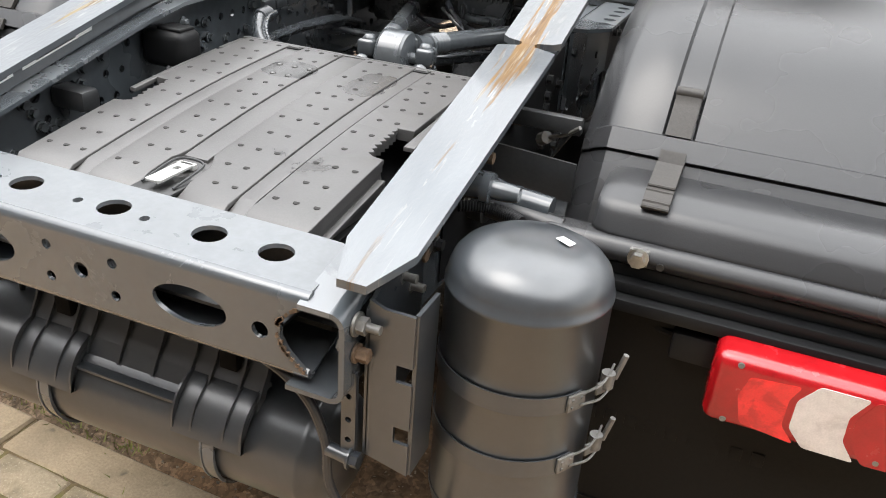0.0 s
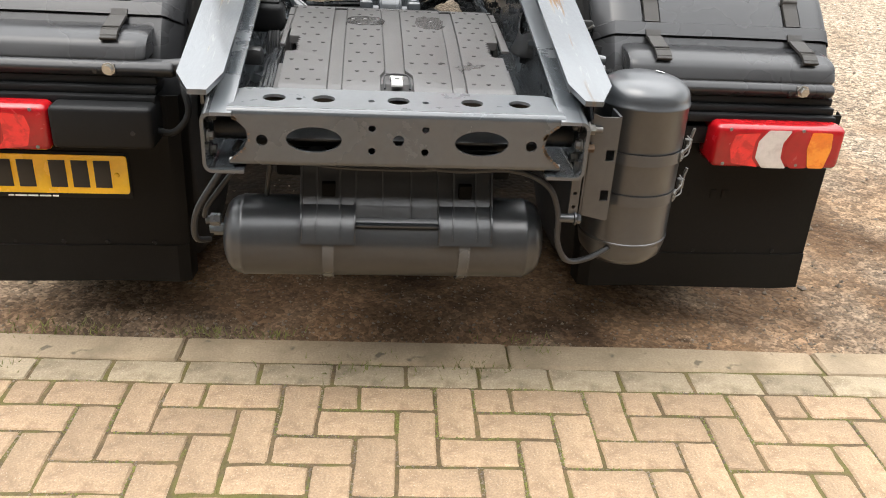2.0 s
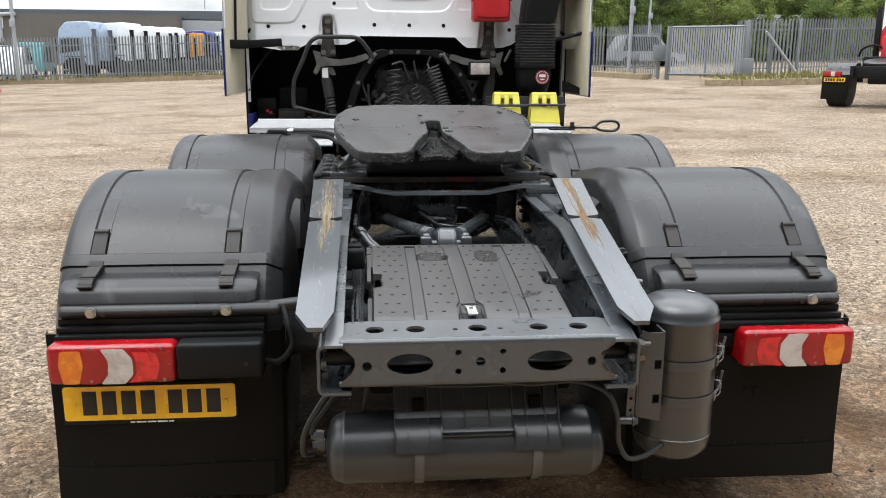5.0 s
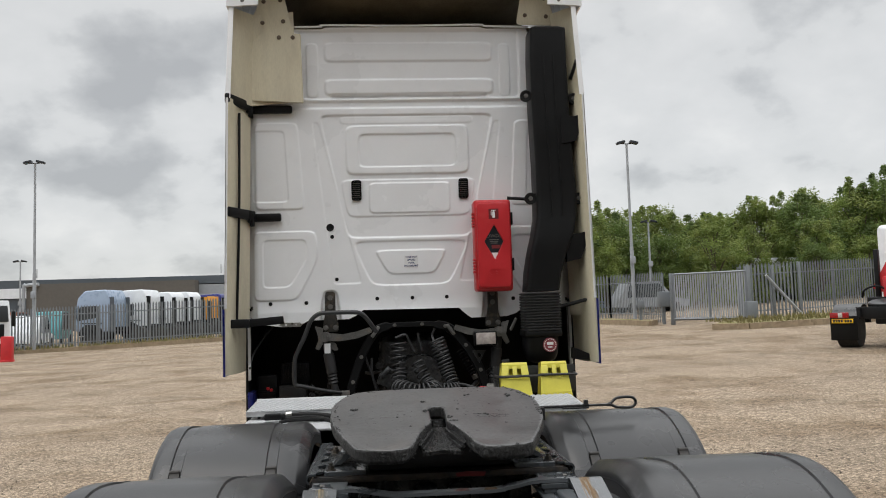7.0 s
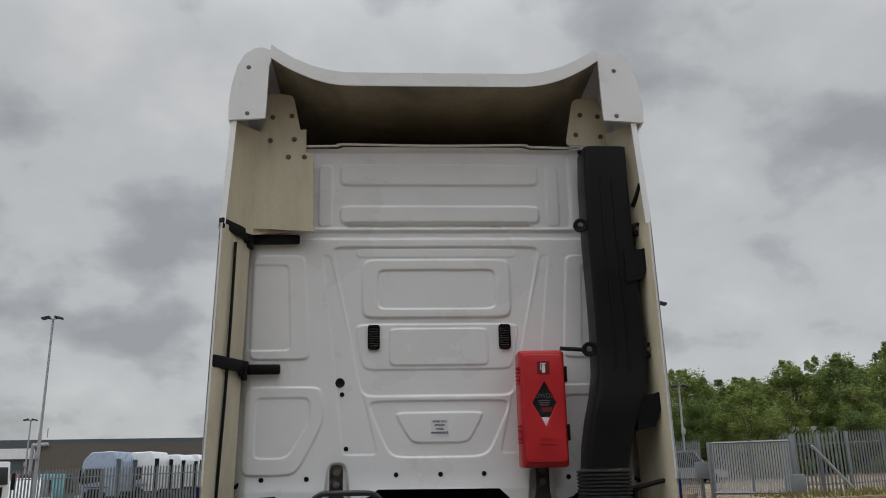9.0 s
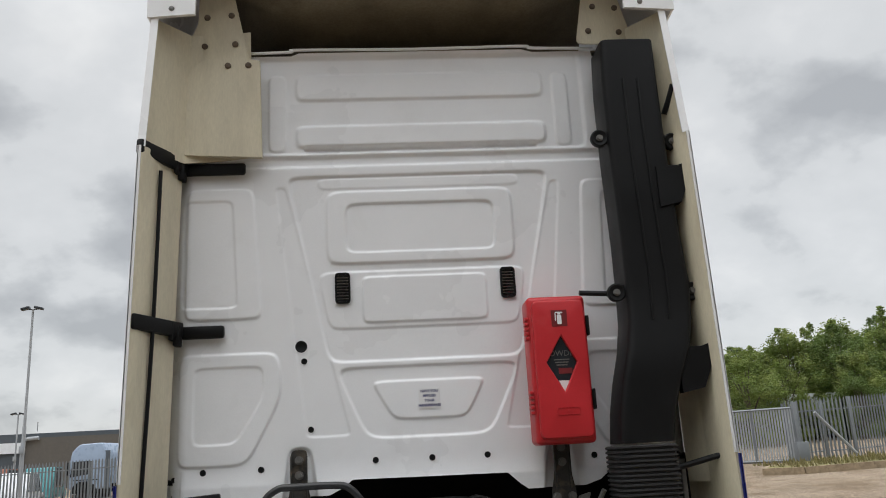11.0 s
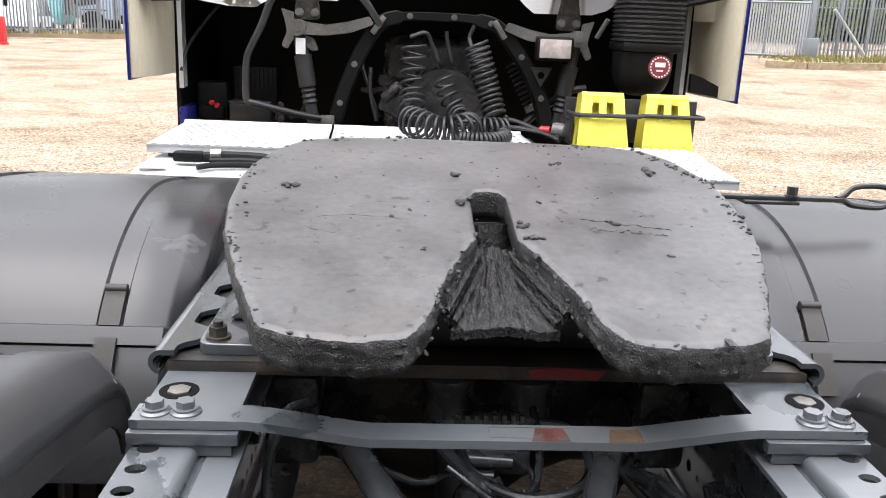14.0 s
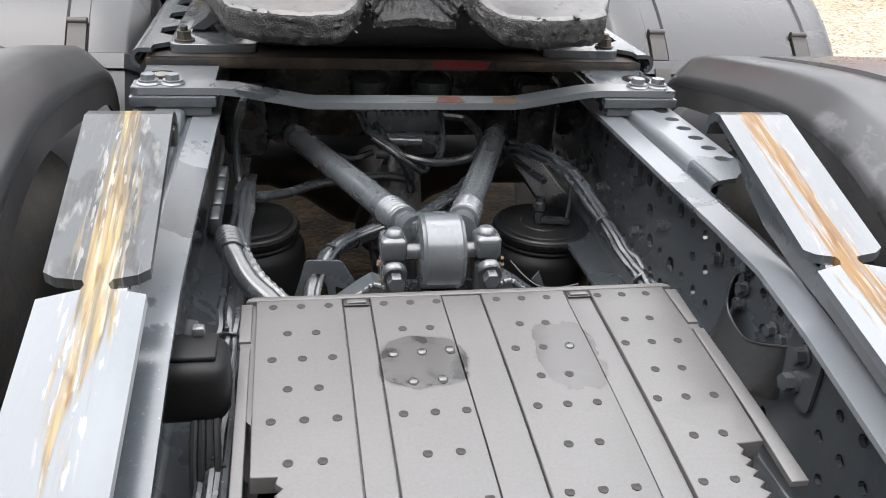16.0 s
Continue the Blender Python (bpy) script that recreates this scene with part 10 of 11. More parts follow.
for _ in range(2600):
    t = rnd.random()
    if rnd.random() < 0.7:
        x = rnd.uniform(13.2, 30)
        y0 = 28.4 + max(0, x - 18.5) * 0.25
        y = rnd.uniform(y0, y0 + 3.2)
    else:
        x = rnd.uniform(-24, -8)
        y = 42.2 + (x + 21) * 0.26 + rnd.uniform(0, 0.8)
    h = rnd.uniform(0.08, 0.3)
    a = rnd.uniform(0, 6.28)
    z = rise(x, y) + 0.2
    q = [bm.verts.new((x - 0.04 * math.cos(a), y - 0.04 * math.sin(a), z)), bm.verts.new((x + 0.04 * math.cos(a), y + 0.04 * math.sin(a), z)), bm.verts.new((x + rnd.gauss(0, 0.06), y, z + h))]
    bm.faces.new(q)
tagged(part("rough_grass", bm, GRASS, None), "tufts of dry rough grass on the verges", "grass", kind="stuff")


# ---- lamp posts ----
def lamp_post(x, y, h, label):
    z = rise(x, y)
    th = thing("lamp_post", label, "lamp post", "lamp posts", at=(x, y, z))
    bm = bm_new()
    cyl(bm, (0, 0, 0), (0, 0, h * 0.42), 0.10, 14, 0.09)
    cyl(bm, (0, 0, h * 0.42), (0, 0, h), 0.07, 14, 0.055)
    part("column", bm, POLE, th)
    for s in (-1, 1):
        bm = bm_new()
        box(bm, (s * 0.33, -0.1, h + 0.05), (0.42, 0.32, 0.13), 0.03, rot=turn("Y", s * 14))
        cyl(bm, (0, 0, h), (s * 0.3, -0.05, h + 0.02), 0.03, 8)
        part("floodlight", bm, GLASSDK, th, "dark floodlight head")
    bm = bm_new()
    box(bm, (0, -0.12, 3.1), (0.24, 0.16, 0.36), 0.02)
    part("junction_box", bm, CLADLT, th)
    return th


lamp_post(-18.4, 43.0, 10.1, "tall grey lamp post with two floodlights behind the fence")
lamp_post(12.2, 37.8, 8.9, "tall grey lamp post with two floodlights beside the gateway")
lamp_post(17.2, 50.0, 5.8, "slim far grey lamp post in front of the trees")
lamp_post(-30.5, 70.0, 6.6, "slim far grey lamp post near the warehouse")

# ---- long warehouse ----
ware = thing("warehouse", "long low brown warehouse with a dark roof edge", "warehouse")
bm = bm_new()
box(bm, (-29.7, 95, 3.0), (18, 8, 6.2))
part("wall", bm, CLADDING, ware)
bm = bm_new()
box(bm, (-30, 98, 6.2), (84, 10, 0.9))
part("roof_edge", bm, ROOFDK, ware)
bm = bm_new()
box(bm, (-8.7, 97, 2.8), (24, 8, 5.7))
part("grey_bay", bm, CLADLT, ware)
bm = bm_new()
box(bm, (-50, 97, 5.2), (22.5, 8, 1.1))
part("white_band", bm, GREYWHITE, ware)
bm = bm_new()
box(bm, (-50, 97.3, 2.4), (22.5, 8, 4.5))
part("dark_base", bm, ROOFDK, ware)
bm = bm_new()
tube(bm, [(-38.9, 90.8, 0.5), (-38.9, 90.8, 5.5), (-38.6, 90.8, 5.95), (-37.3, 90.8, 6.05)], 0.2, 8)
part("flue", bm, CLADLT, ware)
for x in (-38, -18):
    bm = bm_new()
    cyl(bm, (x, 92, 6.8), (x, 92, 7.8), 0.05, 6)
    part("roof_mast", bm, POLE, ware)


# ---- parked vehicles beyond the fence ----
def far_lorry(x, y, heading, paint, label, high=3.6):
    z = rise(x, y)
    th = thing("parked_lorry", label, "lorry", "parked lorries", at=(x, y, z))
    th.rotation_euler = (0, 0, radians(heading))
    bm = bm_new()
    prof = rounded([(-1.15, 0.75), (1.05, 0.75), (1.12, 1.9), (0.95, 2.9), (0.5, high), (-0.9, high + 0.05), (-1.15, 2.8)], 0.12, 3)
    plate(bm, prof, 2.4, at(XZ, 0, -1.2), bev=0.08)
    part("cab", bm, paint, th)
    for s in (-1, 1):
        bm = bm_new()
        plate(bm, rounded([(-0.30, 1.62), (0.98, 1.45), (0.90, 2.0), (0.78, 2.35), (-0.30, 2.38)], 0.08), 0.02, at(XZ, 0, s * 1.21 - 0.01))
        part("side_window", bm, FARGLASS, th)
        bm = bm_new()
        box(bm, (1.02, s * 1.36, 1.95), (0.12, 0.16, 0.75), 0.03)
        part("mirror", bm, BLACK, th)
        bm = bm_new()
        box(bm, (0.0, s * 1.215, 1.28), (1.5, 0.02, 0.05))
        part("door_seam", bm, BLACK, th)
        bm = bm_new()
        lathe(bm, (0.1, s * 0.85, 0.5), (0, s, 0), [(0, 0.4), (0.02, 0.5), (0.28, 0.5), (0.3, 0.42), (0.31, 0.26), (0.25, 0.2)], 22)
        part("wheel", bm, TYRE, th)
        bm = bm_new()
        plate(bm, [(-0.75, 0.5), (-0.6, 0.95), (-0.2, 1.2), (0.4, 1.2), (0.75, 0.95), (0.9, 0.5)], 0.03, at(XZ, 0, s * 1.2))
        part("wheel_arch", bm, BLACK, th)
        bm = bm_new()
        box(bm, (-1.24, s * 1.12, 0.42 + high * 0.42), (0.30, 0.06, high * 0.66))
        part("side_deflector", bm, ROOFDK if paint is SILVERBLUE else BLACK, th)
        for k in range(2):
            bm = bm_new()
            lathe(bm, (-3.0 - 1.35 * k, s * 0.7, 0.5), (0, s, 0), [(0, 0.4), (0.02, 0.5), (0.5, 0.5), (0.52, 0.42)], 20)
            part("wheel", bm, TYRE, th)
    bm = bm_new()
    box(bm, (1.08, 0, 2.2), (0.1, 2.1, 0.8), 0.03, rot=turn("Y", -9))
    part("windscreen", bm, FARGLASS, th)
    bm = bm_new()
    box(bm, (1.12, 0, 1.35), (0.06, 1.7, 0.7), 0.02)
    part("grille", bm, BLACK, th)
    bm = bm_new()
    box(bm, (-2.6, 0, 0.9), (3.6, 0.85, 0.25))
    box(bm, (-1.6, -0.85, 0.75), (0.9, 0.5, 0.5), 0.05)
    part("chassis", bm, BLACK, th)
    bm = bm_new()
    box(bm, (-1.9, -1.0, 0.72), (0.9, 0.42, 0.5), 0.06)
    part("fuel_tank", bm, GREYWHITE, th)
    return th


row = ((-18.3, 53.1, SILVERBLUE, "pale blue parked tractor unit behind the fence", 3.35), (-16.75, 55.7, GREYWHITE, "dusty white parked tractor unit behind the fence", 3.3), (-15.9, 59.0, GREYWHITE, "white parked tractor unit behind the fence", 3.1),
       (-15.4, 62.2, GREYWHITE, "white parked tractor unit behind the fence", 3.1), (-14.7, 65.4, ORANGE, "orange-panelled parked lorry behind the fence", 2.6), (-14.2, 68.0, BLUE, "blue parked tractor unit behind the fence", 2.9), (-13.2, 71.0, GREYWHITE, "white parked tractor unit behind the fence", 2.8),
       (-12.2, 74.0, GREYWHITE, "white parked tractor unit behind the fence", 2.8))
for x, y, paint, label, hi in row:
    far_lorry(x, y, 172, paint, label, hi)


def far_car(x, y, heading, paint, label, tall=1.5, length=4.2):
    th = thing("parked_car", label, "car", "parked cars", at=(x, y, rise(x, y)))
    th.rotation_euler = (0, 0, radians(heading))
    h, L = tall, length / 2
    bm = bm_new()
    plate(bm, rounded([(-L, 0.35), (L, 0.35), (L, 0.75), (L * 0.55, 0.92), (L * 0.2, h), (-L * 0.7, h), (-L * 0.95, 0.95)], 0.12, 3), 1.7, at(XZ, 0, -0.85), bev=0.08)
    part("body", bm, paint, th)
    for s in (-1, 1):
        bm = bm_new()
        plate(bm, rounded([(-L * 0.75, 0.95), (L * 0.42, 0.95), (L * 0.16, h - 0.08), (-L * 0.66, h - 0.08)], 0.06), 0.02, at(XZ, 0, s * 0.86 - 0.01))
        part("side_window", bm, GLASSDK, th)
        for q in (-0.62, 0.62):
            bm = bm_new()
            lathe(bm, (L * q, s * 0.7, 0.31), (0, s, 0), [(0, 0.26), (0.02, 0.31), (0.17, 0.31), (0.18, 0.2), (0.16, 0.18)], 18)
            part("wheel", bm, TYRE, th)
    return th


def far_box_van(x, y, heading, label):
    """A cab with a tall white box body."""
    th = thing("box_van", label, "van", at=(x, y, rise(x, y)))
    th.rotation_euler = (0, 0, radians(heading))
    bm = bm_new()
    box(bm, (-1.3, 0, 1.55), (4.56, 2.2, 1.8), 0.04)
    part("side_curtain", bm, CLADDING, th, "dull grey side curtain")
    bm = bm_new()
    box(bm, (-1.3, 0, 2.82), (4.6, 2.24, 0.8), 0.05)
    part("box_body", bm, GREYWHITE, th)
    bm = bm_new()
    plate(bm, rounded([(1.15, 0.5), (3.0, 0.5), (3.05, 1.5), (2.8, 1.8), (2.5, 2.75), (1.15, 3.05)], 0.1, 3), 2.0, at(XZ, 0, -1.0), bev=0.06)
    part("cab", bm, CLADLT, th)
    for s in (-1, 1):
        bm = bm_new()
        plate(bm, [(1.4, 1.9), (2.65, 1.85), (2.4, 2.55), (1.4, 2.6)], 0.02, at(XZ, 0, s * 1.01 - 0.01))
        part("side_window", bm, GLASSDK, th)
        for q in (-2.0, 2.1):
            bm = bm_new()
            lathe(bm, (q, s * 0.75, 0.36), (0, s, 0), [(0, 0.3), (0.02, 0.36), (0.22, 0.36), (0.23, 0.22)], 18)
            part("wheel", bm, TYRE, th)
    return th


far_car(-21.6, 50.5, 100, GREYWHITE, "white parked van behind the fence", 2.0, 4.8)
far_car(-23.8, 50.0, 95, CLADLT, "silver parked van behind the fence", 1.9, 4.6)
far_car(-26.2, 49.5, 92, GREYWHITE, "white parked car behind the fence")
far_car(-22.6, 56.5, 100, TEAL, "teal parked van behind the fence", 2.2, 4.6)
far_car(-20.0, 57.5, 100, GREYWHITE, "white parked van behind the fence", 2.3, 4.6)
far_car(-26.0, 58.0, 95, BRICKRED, "red parked van behind the fence", 2.3, 4.8)
far_car(9.2, 50.0, 10, GREYWHITE, "white parked car beyond the gateway", 1.5)
far_car(7.0, 46.5, 15, GREYWHITE, "white parked car beyond the gateway", 1.5)
far_box_van(28.9, 59.5, 176, "white box van parked beyond the gate")
far_car(17.0, 50.0, 5, CLADLT, "grey parked van beyond the gate", 1.9, 4.8)
far_car(12.8, 55.0, 0, SILVERBLUE, "pale flatbed lorry beyond the gateway", 2.5, 6.0)
far_car(9.7, 55.5, 0, ORANGE, "lorry tail with orange markings beyond the gateway", 2.3, 1.6)
far_lorry(-19.95, 39.9, -38, GREYWHITE, "white flat-fronted lorry parked in front of the fence", 2.55)
bm = bm_new()
box(bm, (-16.7, 36.0, rise(-16.7, 36) + 0.55), (0.46, 0.35, 1.2), 0.05)
box(bm, (-16.7, 36.0, rise(-16.7, 36) + 0.06), (0.5, 0.45, 0.12), 0.02)
tagged(part("barrier_block", bm, RED, None), "red plastic barrier block on the gravel", "barrier")

# ---- crane lorry across the yard ----
cx, cy = 12.12, 17.85
cz = rise(12.1, 18.8)
crane = thing("crane_lorry", "black lorry tail with a red loading crane, parked across the yard", "lorry", at=(cx, cy, cz))
crane.rotation_euler = (0, 0, radians(-46))
bm = bm_new()
for sx in (-1, 1):
    box(bm, (sx * 0.42, 2.2, 0.92), (0.08, 4.6, 0.26))
box(bm, (0, 0.05, 0.9), (0.9, 0.1, 0.3), 0.01)
box(bm, (0.1, 0.8, 0.75), (0.6, 0.5, 0.3), 0.04)
part("chassis", bm, BLACK, crane)
for sx in (-1, 1):
    bm = bm_new()
    sheet(bm, lambda a, x: (sx * x, 0.95 + 0.6 * math.cos(a), 0.52 + 0.6 * math.sin(a)), lin(radians(10), radians(150), 16), (0.55, 1.22), lambda a, x: (0, 0.01 * math.cos(a), 0.01 * math.sin(a)))
    part("mudguard", bm, PLASTIC, crane)
    bm = bm_new()
    box(bm, (sx * 0.9, 0.34, 0.50), (0.66, 0.02, 0.60), 0.004)
    part("mud_flap", bm, FLAP, crane)
    bm = bm_new()
    lathe(bm, (sx * 0.65, 0.95, 0.5), (sx, 0, 0), [(0, 0.4), (0.02, 0.5), (0.5, 0.5), (0.53, 0.4), (0.5, 0.2)], 30)
    part("wheel", bm, TYRE, crane)
    bm = bm_new()
    box(bm, (sx * 0.98, 0.28, 0.85), (0.46, 0.06, 0.14), 0.012)
    lamp = part("tail_lamp", bm, LENS_R, crane)
    bm = bm_new()
    box(bm, (sx * 0.95, 0.245, 0.85), (0.10, 0.02, 0.12), 0.004)
    part("clear_lens", bm, LENS_W, lamp)
bm = bm_new()
box(bm, (-0.92, 0.30, 0.70), (0.52, 0.02, 0.11), 0.003)
npl = part("number_plate", bm, PLATEY, crane, "yellow number plate with dark bars")
for i in range(7):
    bm = bm_new()
    box(bm, (-1.12 + 0.063 * i + (0.03 if i > 3 else 0), 0.288, 0.70), (0.045, 0.006, 0.07))
    part("bar", bm, INK, npl)
bm = bm_new()
plate(bm, rounded([(-0.45, 1.55), (-0.02, 1.35), (1.05, 3.15), (1.95, 4.4), (1.5, 4.65), (0.55, 3.4)], 0.05), 0.35, at(XZ, -0.2, 2.3))
box(bm, (0.1, 2.45, 1.5), (0.9, 0.7, 0.7), 0.05)
boom = part("crane_boom", bm, RED, crane, "red folded loading crane boom")
bm = bm_new()
for i in range(5):
    box(bm, (0.12 + 0.105 * i, 2.285, 2.45 + 0.17 * i), (0.15, 0.01, 0.12), rot=turn("Y", -58))
part("lettering_bars", bm, PAPER, boom)
bm = bm_new()
box(bm, (-0.5, 2.3, 1.9), (0.12, 0.2, 1.4), 0.02)
cyl(bm, (-0.2, 2.3, 1.4), (0.6, 2.2, 2.3), 0.07, 12)
box(bm, (-0.1, 1.9, 1.15), (1.1, 0.5, 0.3), 0.04)
tube(bm, [(-0.9, 2.2, 1.3), (-0.8, 2.1, 1.5), (-0.5, 2.1, 1.6), (-0.2, 2.15, 1.45)], 0.03, 8)
part("crane_base", bm, BLACK, crane)
bm = bm_new()
lathe(bm, (0.0, 1.25, 1.12), (0, -0.15, 1), [(0, 0.30), (0.02, 0.50), (0.06, 0.50), (0.08, 0.46)], 28)
part("coupling_plate", bm, DARKPAINT, crane, "dark fifth-wheel plate")
bm = bm_new()
box(bm, (0.0, 6.0, 2.25), (2.3, 1.8, 2.5), 0.16, seg=3)
part("cab", bm, GREYWHITE, crane, "white cab of the crane lorry")


# ---- woodland beyond the fence ----
def tree(seed, height, mat, label):
    r = random.Random(seed)
    th = thing("tree", label, "tree", "woodland trees", at=(0, 0, 0))
    bm = bm_new()
    top = height * 0.86
    tube(bm, [(0, 0, 0), (r.gauss(0, 0.2), r.gauss(0, 0.2), height * 0.3), (r.gauss(0, 0.4), r.gauss(0, 0.4), top)], lambda t: 0.20 * (1 - t) + 0.02, 8)
    clumps = []
    for _ in range(74):
        f = r.random() ** 0.85
        h = height * (0.06 + 0.9 * f)
        w = height * (0.40 * math.sin(math.pi * (0.22 + 0.73 * f)) ** 0.8)
        a, d = r.uniform(0, 6.28), w * math.sqrt(r.uniform(0.15, 1.0))
        c = Vector((d * math.cos(a), d * math.sin(a), h + r.gauss(0, 0.2)))
        clumps.append((c, height * r.uniform(0.045, 0.095)))
        if r.random() < 0.3:
            tube(bm, [(0, 0, max(0.5, h * 0.5)), c * 0.55 + Vector((0, 0, h * 0.3)), c], lambda t: 0.06 * (1 - t) + 0.010, 5, smooth=3)
    # thin leading shoots above the crown
    for _ in range(7):
        a, d = r.uniform(0, 6.28), height * r.uniform(0.02, 0.2)
        c = Vector((d * math.cos(a), d * math.sin(a), height * r.uniform(0.9, 1.06)))
        clumps += [(c, height * 0.022), (c - Vector((0, 0, 0.35)), height * 0.035)]
        tube(bm, [c - Vector((0, 0, 1.6)), c], 0.014, 5)
    part("trunk", bm, BARK, th)
    vs, fs = [], []
    for c, s in clumps:
        for _ in range(int(40 + 260 * s)):
            v = Vector((r.gauss(0, 1), r.gauss(0, 1), r.gauss(0, 0.7)))
            v = v.normalized() * s * r.uniform(0.35, 1.3)
            p = c + v
            n = (0.7 * v.normalized() + Vector((0, 0, 0.55)) + 0.75 * Vector((r.gauss(0, 1), r.gauss(0, 1), r.gauss(0, 1)))).normalized()
            u, w, _ = frame_of(n)
            q = r.uniform(0.055, 0.13)
            k = len(vs)
            vs += [p - u * q, p + w * q * 0.62, p + u * q, p - w * q * 0.62]
            fs.append((k, k + 1, k + 2, k + 3))
    me = bpy.data.meshes.new("crown")
    me.from_pydata([tuple(v) for v in vs], [], fs)
    me.materials.append(mat)
    crown = new("crown", me)
    crown.parent = th
    return th


models = [tree(s, h, m, l) for s, h, m, l in ((1, 9.0, LEAF, "leafy green broadleaf tree beyond the fence"), (2, 10.0, LEAFDK, "dark green broadleaf tree beyond the fence"), (3, 8.0, LEAF, "bushy light green tree beyond the fence"), (4, 9.5, LEAF, "tall thin-topped green tree beyond the fence"))]
spots = []
r = random.Random(9)
for i in range(34):
    x = 9.0 + i * 1.75 + r.gauss(0, 0.6)
    y = 58 + r.uniform(-2, 8) + (0.12 * (x - 20))
    spots.append((x, y, r.uniform(0.72, 0.82) + (0.06 if 12 < x < 17 else 0) + 0.2 * max(0.0, min(1.0, (x - 29) / 12))))
for i in range(20):
    x = 10 + i * 2.6 + r.gauss(0, 0.8)
    spots.append((x, 53.5 + r.uniform(-1, 2), r.uniform(0.45, 0.68)))
for i in range(18):
    spots.append((9 + i * 2.9 + r.gauss(0, 0.5), 66 + r.uniform(-1, 2), r.uniform(0.5, 0.66)))
for i in range(16):
    x = 8 + i * 4.2 + r.gauss(0, 1)
    spots.append((x, 72 + r.uniform(-2, 4), r.uniform(0.78, 0.95) + (0.2 if x > 42 else 0)))
for k, (x, y, s) in enumerate(spots):
    m = Matrix.Translation((x, y, min(rise(x, y), 3.0) - 0.2)) @ Matrix.Rotation(r.uniform(0, 6.28), 4, "Z")
    if k < len(models):
        models[k].matrix_basis = m @ Matrix.Diagonal((s, s, s, 1))
    else:
        src = models[k % len(models)]
        keep = src.scale.copy()
        src.scale = (s, s, s * r.uniform(0.92, 1.08))
        copy_thing(src, m)
        src.scale = keep

# ---- block paving behind the lorry ----
bm = bm_new()
sheet(bm, lambda u, v: (-6 + 12 * u, (-6 + (kerb_y(-6 + 12 * u) - 0.012 + 6) * v), -0.0078 + 0.0008 * noise.noise((u * 50, v * 40, 0))), lin(0, 1, 40), lin(0, 1, 40))
paving = part("pavement", bm, JOINT, None, sharp=60)
tagged(paving, "buff block paving with mossy joints, edged by concrete kerb stones", "paving", kind="structure")
slope = math.atan(-0.0385)


def along(u, v):
    """From the kerb's own axes (u along it, v back from its outer edge) to the yard."""
    x0, y0 = 0.356, kerb_y(0.356)
    return (x0 + u * math.cos(slope) + v * math.sin(slope), y0 + u * math.sin(slope) - v * math.cos(slope))


def block_mesh(name, lx, ly, h, bev, mat, seed):
    rr = random.Random(seed)
    b = bmesh.new()
    # outline with chipped corners and slightly uneven sides
    c = rr.uniform(0.003, 0.006)
    X, Y = lx / 2, ly / 2
    loop = [(-X + c, -Y), (0, -Y), (X - c, -Y), (X, -Y + c), (X, 0), (X, Y - c), (X - c, Y), (0, Y), (-X + c, Y), (-X, Y - c), (-X, 0), (-X, -Y + c)]
    loop = [(x + rr.gauss(0, 0.0009), y + rr.gauss(0, 0.0009)) for x, y in loop]
    inset = [(x * (1 - bev * rr.uniform(0.8, 2.0) / X), y * (1 - bev * rr.uniform(0.8, 2.0) / Y)) for x, y in loop]
    base = [b.verts.new((x, y, -h)) for x, y in loop]
    mid = [b.verts.new((x, y, -bev * rr.uniform(0.8, 1.7))) for x, y in loop]
    top_ = [b.verts.new((x, y, 0)) for x, y in inset]
    for q, t in ((base, mid), (mid, top_)):
        for i in range(12):
            b.faces.new((q[i], q[(i + 1) % 12], t[(i + 1) % 12], t[i]))
    b.faces.new(top_)
    bmesh.ops.recalc_face_normals(b, faces=b.faces[:])
    m_ = bpy.data.meshes.new(name)
    b.to_mesh(m_)
    b.free()
    m_.materials.append(mat)
    return m_


U, V = 0.1032, 0.1068
blocks = [block_mesh("paving_block", 2 * U - 0.0072, V - 0.0072, 0.05, 0.004, PAVER, s) for s in range(9)]
turned = [block_mesh("paving_block", 2 * V - 0.0072, U - 0.0072, 0.05, 0.004, PAVER, 20 + s) for s in range(9)]
halves = [block_mesh("half_block", U - 0.0072, V - 0.0072, 0.05, 0.004, PAVER, s) for s in range(5)]
kerbs = [block_mesh("kerb_stone", 0.945, 0.117, 0.10, 0.005, KERB, s) for s in range(3)]
kerb_pale = block_mesh("kerb_stone", 0.945, 0.117, 0.10, 0.005, KERBPALE, 8)
stretch = [block_mesh("paving_block", 2 * U - 0.0072, V - 0.0072, 0.05, 0.004, PAVERGREY, 40 + s) for s in range(7)]
r = random.Random(17)


def lay(me, u, v, across, name):
    x, y = along(u, v)
    ob = new(name, me)
    ob.parent = paving
    ob.location = (x, y, max(-0.0012, min(0.0016, r.gauss(0, 0.0009))) - (0.004 if name != "kerb_stone" else 0))
    ob.rotation_euler = (r.gauss(0, 0.004), r.gauss(0, 0.004), slope + (math.pi / 2 if across else 0) + r.gauss(0, 0.007))
    return ob


for k in range(-7, 7):
    lay(kerb_pale if k == -3 else kerbs[k % 3], 0.951 * (k + 0.5), 0.060, False, "kerb_stone")
for k in range(-17, 14):
    lay(stretch[k % 7], 0.2055 * k + 0.0075, 0.171, False, "paving_block")
# right-angled herringbone, cut straight along the stretcher course
V0 = 0.2215
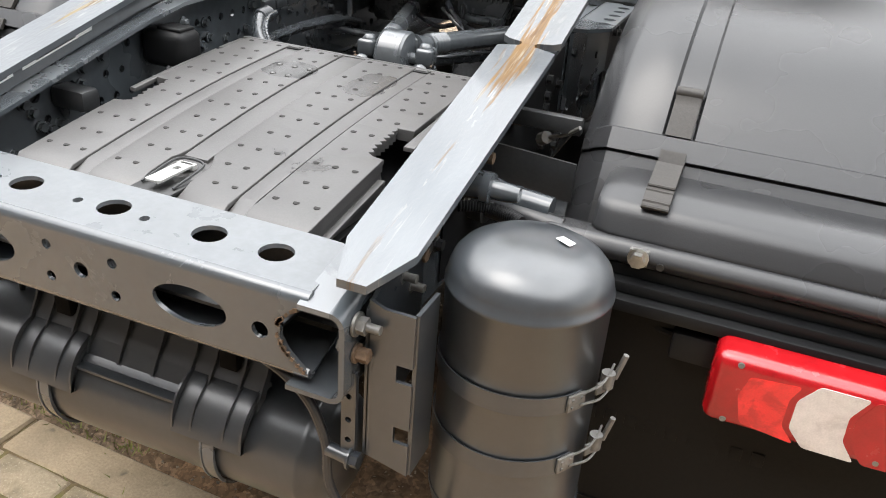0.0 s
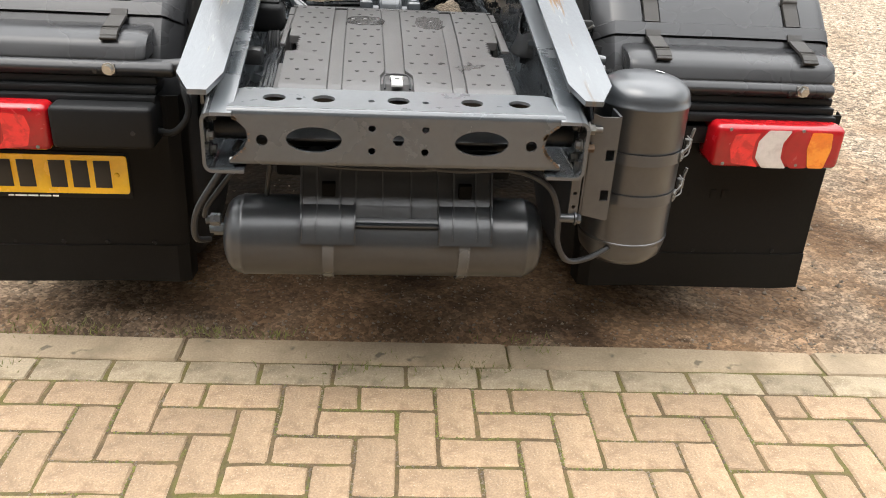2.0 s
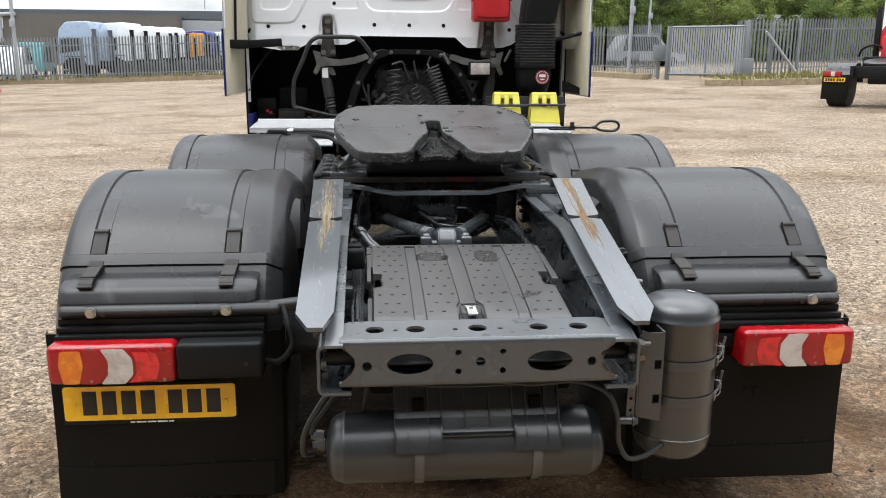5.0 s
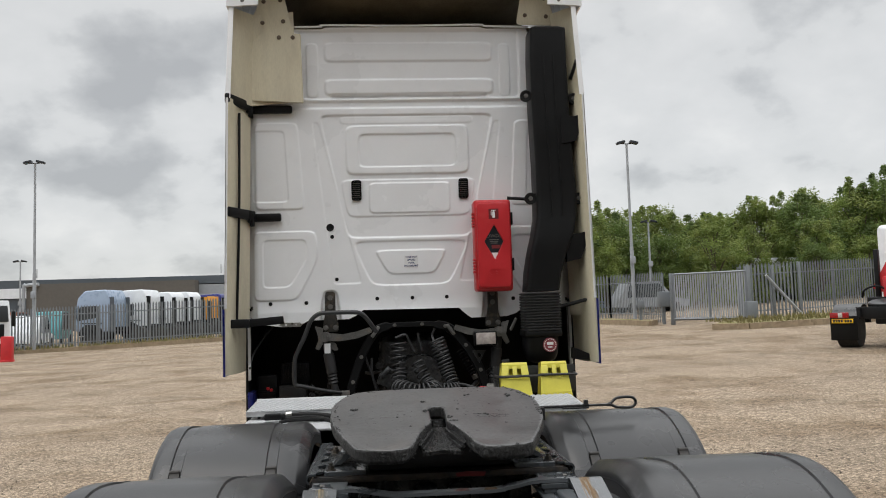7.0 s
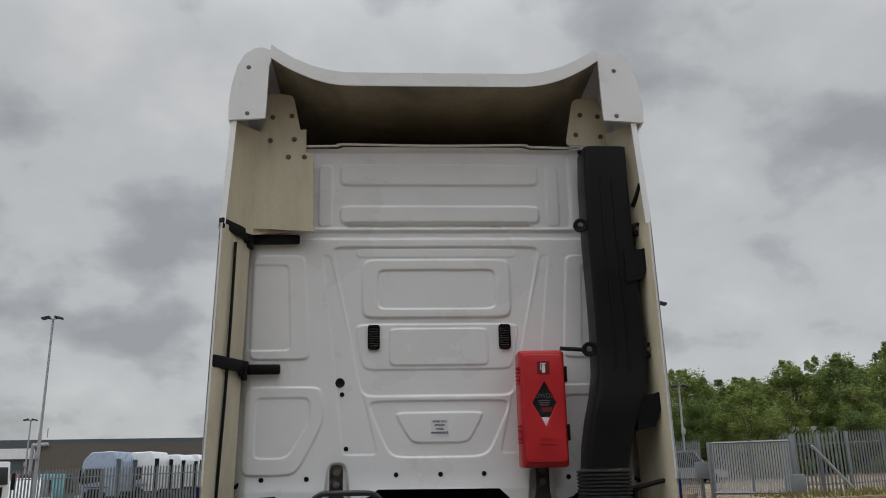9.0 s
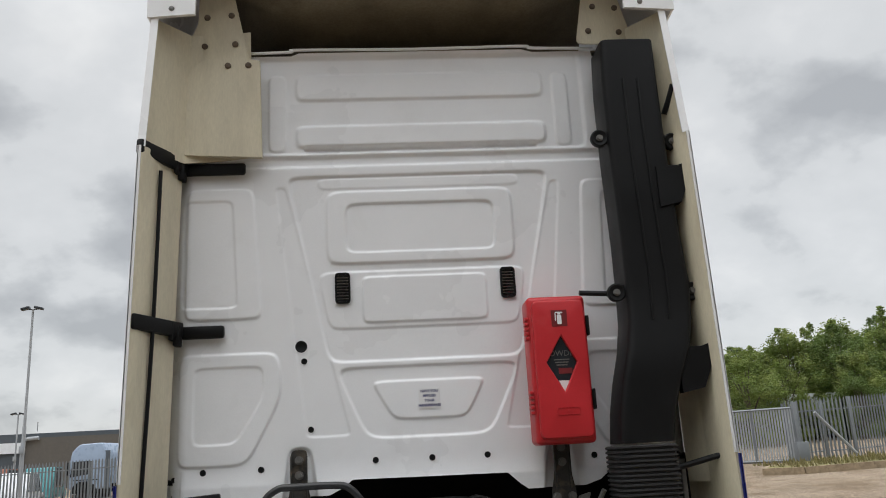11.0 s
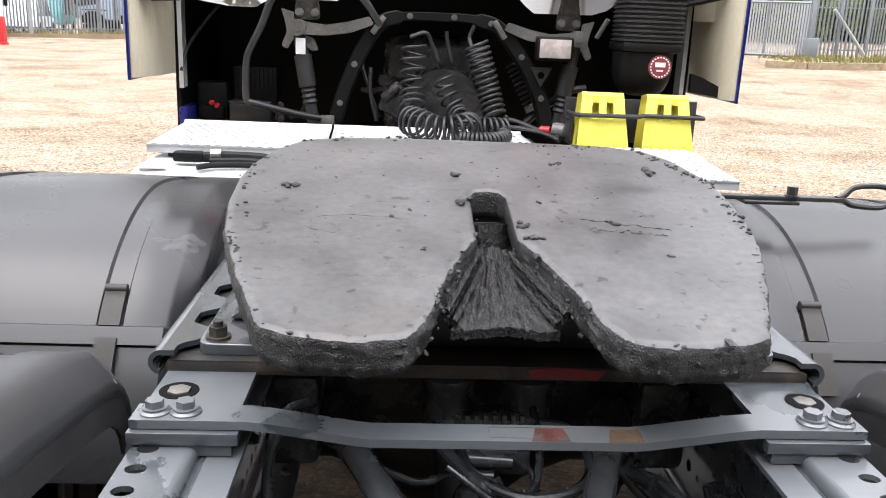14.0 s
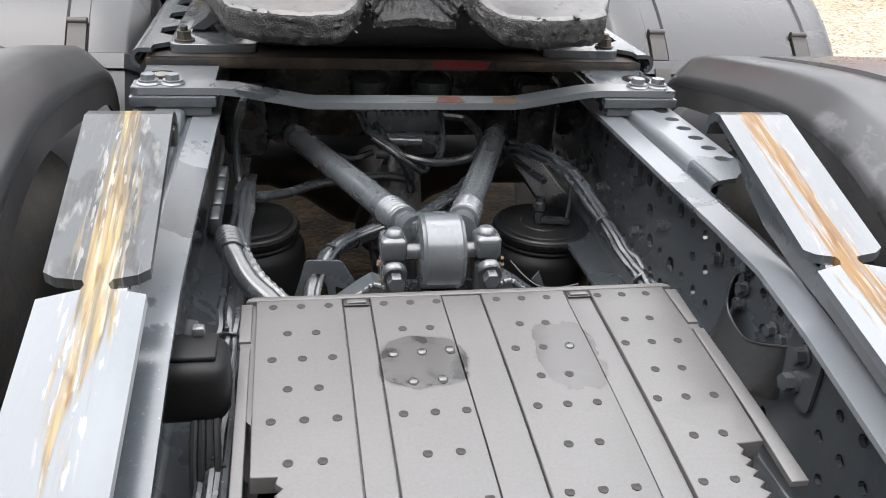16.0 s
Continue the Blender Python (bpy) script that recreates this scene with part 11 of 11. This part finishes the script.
for i in range(-23, 20):
    for j in range(0, 9):
        k = (i + j) % 4
        u, v = U * i - 0.0146, V0 + V * j
        if k == 0:
            lay(blocks[(i * 3 + j) % 9], u + U, v + V / 2, False, "paving_block")
        elif k == 2 and j < 8:
            lay(turned[(i * 5 + j) % 9], u + U / 2, v + V, True, "paving_block")
        elif k == 3 and j == 0:
            lay(halves[i % 5], u + U / 2, v + V / 2, False, "half_block")

# moss and grit lodged in the nearest joints
def joint_crumbs(name, count, size, seed, mat, label):
    rr = random.Random(seed)
    vs, fs = [], []
    while len(vs) < count * 6:
        i, j = rr.randrange(-22, 19), rr.randrange(0, 9)
        k = (i + j) % 4
        u, v = U * i - 0.0146, V0 + V * j
        if rr.random() < 0.5 and k in (0, 1):
            cu, cv = u + (rr.random()) * U, v + rr.gauss(0, 0.0022)
        elif k in (2, 3):
            cu, cv = u + rr.gauss(0, 0.0022), v + rr.random() * V
        else:
            continue
        if noise.noise((cu * 4.5, cv * 4.5, seed)) < -0.05:
            continue
        x, y = along(cu, cv)
        q = rr.uniform(*size)
        n0 = len(vs)
        for dx, dy, dz in ((1, 0, 0), (0, 1, 0), (-1, 0, 0), (0, -1, 0), (0, 0, 0.8), (0, 0, -0.8)):
            h = q * rr.uniform(0.6, 1.3)
            vs.append((x + h * dx, y + h * dy, -0.0068 + h * dz))
        for a1, b1 in ((0, 1), (1, 2), (2, 3), (3, 0)):
            fs += [(n0 + a1, n0 + b1, n0 + 4), (n0 + b1, n0 + a1, n0 + 5)]
    me = bpy.data.meshes.new(name)
    me.from_pydata(vs, [], fs)
    me.materials.append(mat)
    ob = new(name, me)
    ob.parent = paving
    tagged(ob, label, kind="stuff")


joint_crumbs("joint_moss", 5200, (0.0015, 0.0042), 5, GREENTUFT, "green moss lodged in the paving joints")
joint_crumbs("joint_grit", 5200, (0.0012, 0.0034), 6, STONE, "brown grit lodged in the paving joints")

# the same paving further off, joined
rest_v, rest_f = [], []


def flat_block(u, v, lu, lv):
    k, g = len(rest_v), 0.0038
    for z, q in ((-0.05, g), (-0.0085, g), (-0.004 + max(-0.001, r.gauss(0, 0.0009)), g + 0.004)):
        for su, sv in ((-1, -1), (1, -1), (1, 1), (-1, 1)):
            rest_v.append((*along(u + su * (lu / 2 - q), v + sv * (lv / 2 - q)), z))
    for a in (0, 4):
        for i in range(4):
            j = (i + 1) % 4
            rest_f.append((k + a + i, k + a + j, k + a + 4 + j, k + a + 4 + i))
    rest_f.append((k + 8, k + 9, k + 10, k + 11))


for i in range(-54, 54):
    if i < -17 or i >= 14:
        if -27 < i < 27:
            flat_block(0.2055 * i + 0.0075, 0.171, 2 * U, V)
    for j in range(0, 46):
        near = -23 <= i < 20 and j < 9
        k = (i + j) % 4
        u, v = U * i - 0.0146, V0 + V * j
        if near and not (j == 8 and k == 2):
            continue
        if k == 0:
            flat_block(u + U, v + V / 2, 2 * U, V)
        elif k == 2:
            flat_block(u + U / 2, v + V, U, 2 * V)
        elif k == 3 and j == 0:
            flat_block(u + U / 2, v + V / 2, U, V)
rest_mesh = bpy.data.meshes.new("paving_field")
rest_mesh.from_pydata(rest_v, [], rest_f)
rest_mesh.materials.append(PAVER)
rest = new("paving_field", rest_mesh)
rest.parent = paving
tagged(rest, "buff herringbone paving blocks", kind="stuff")
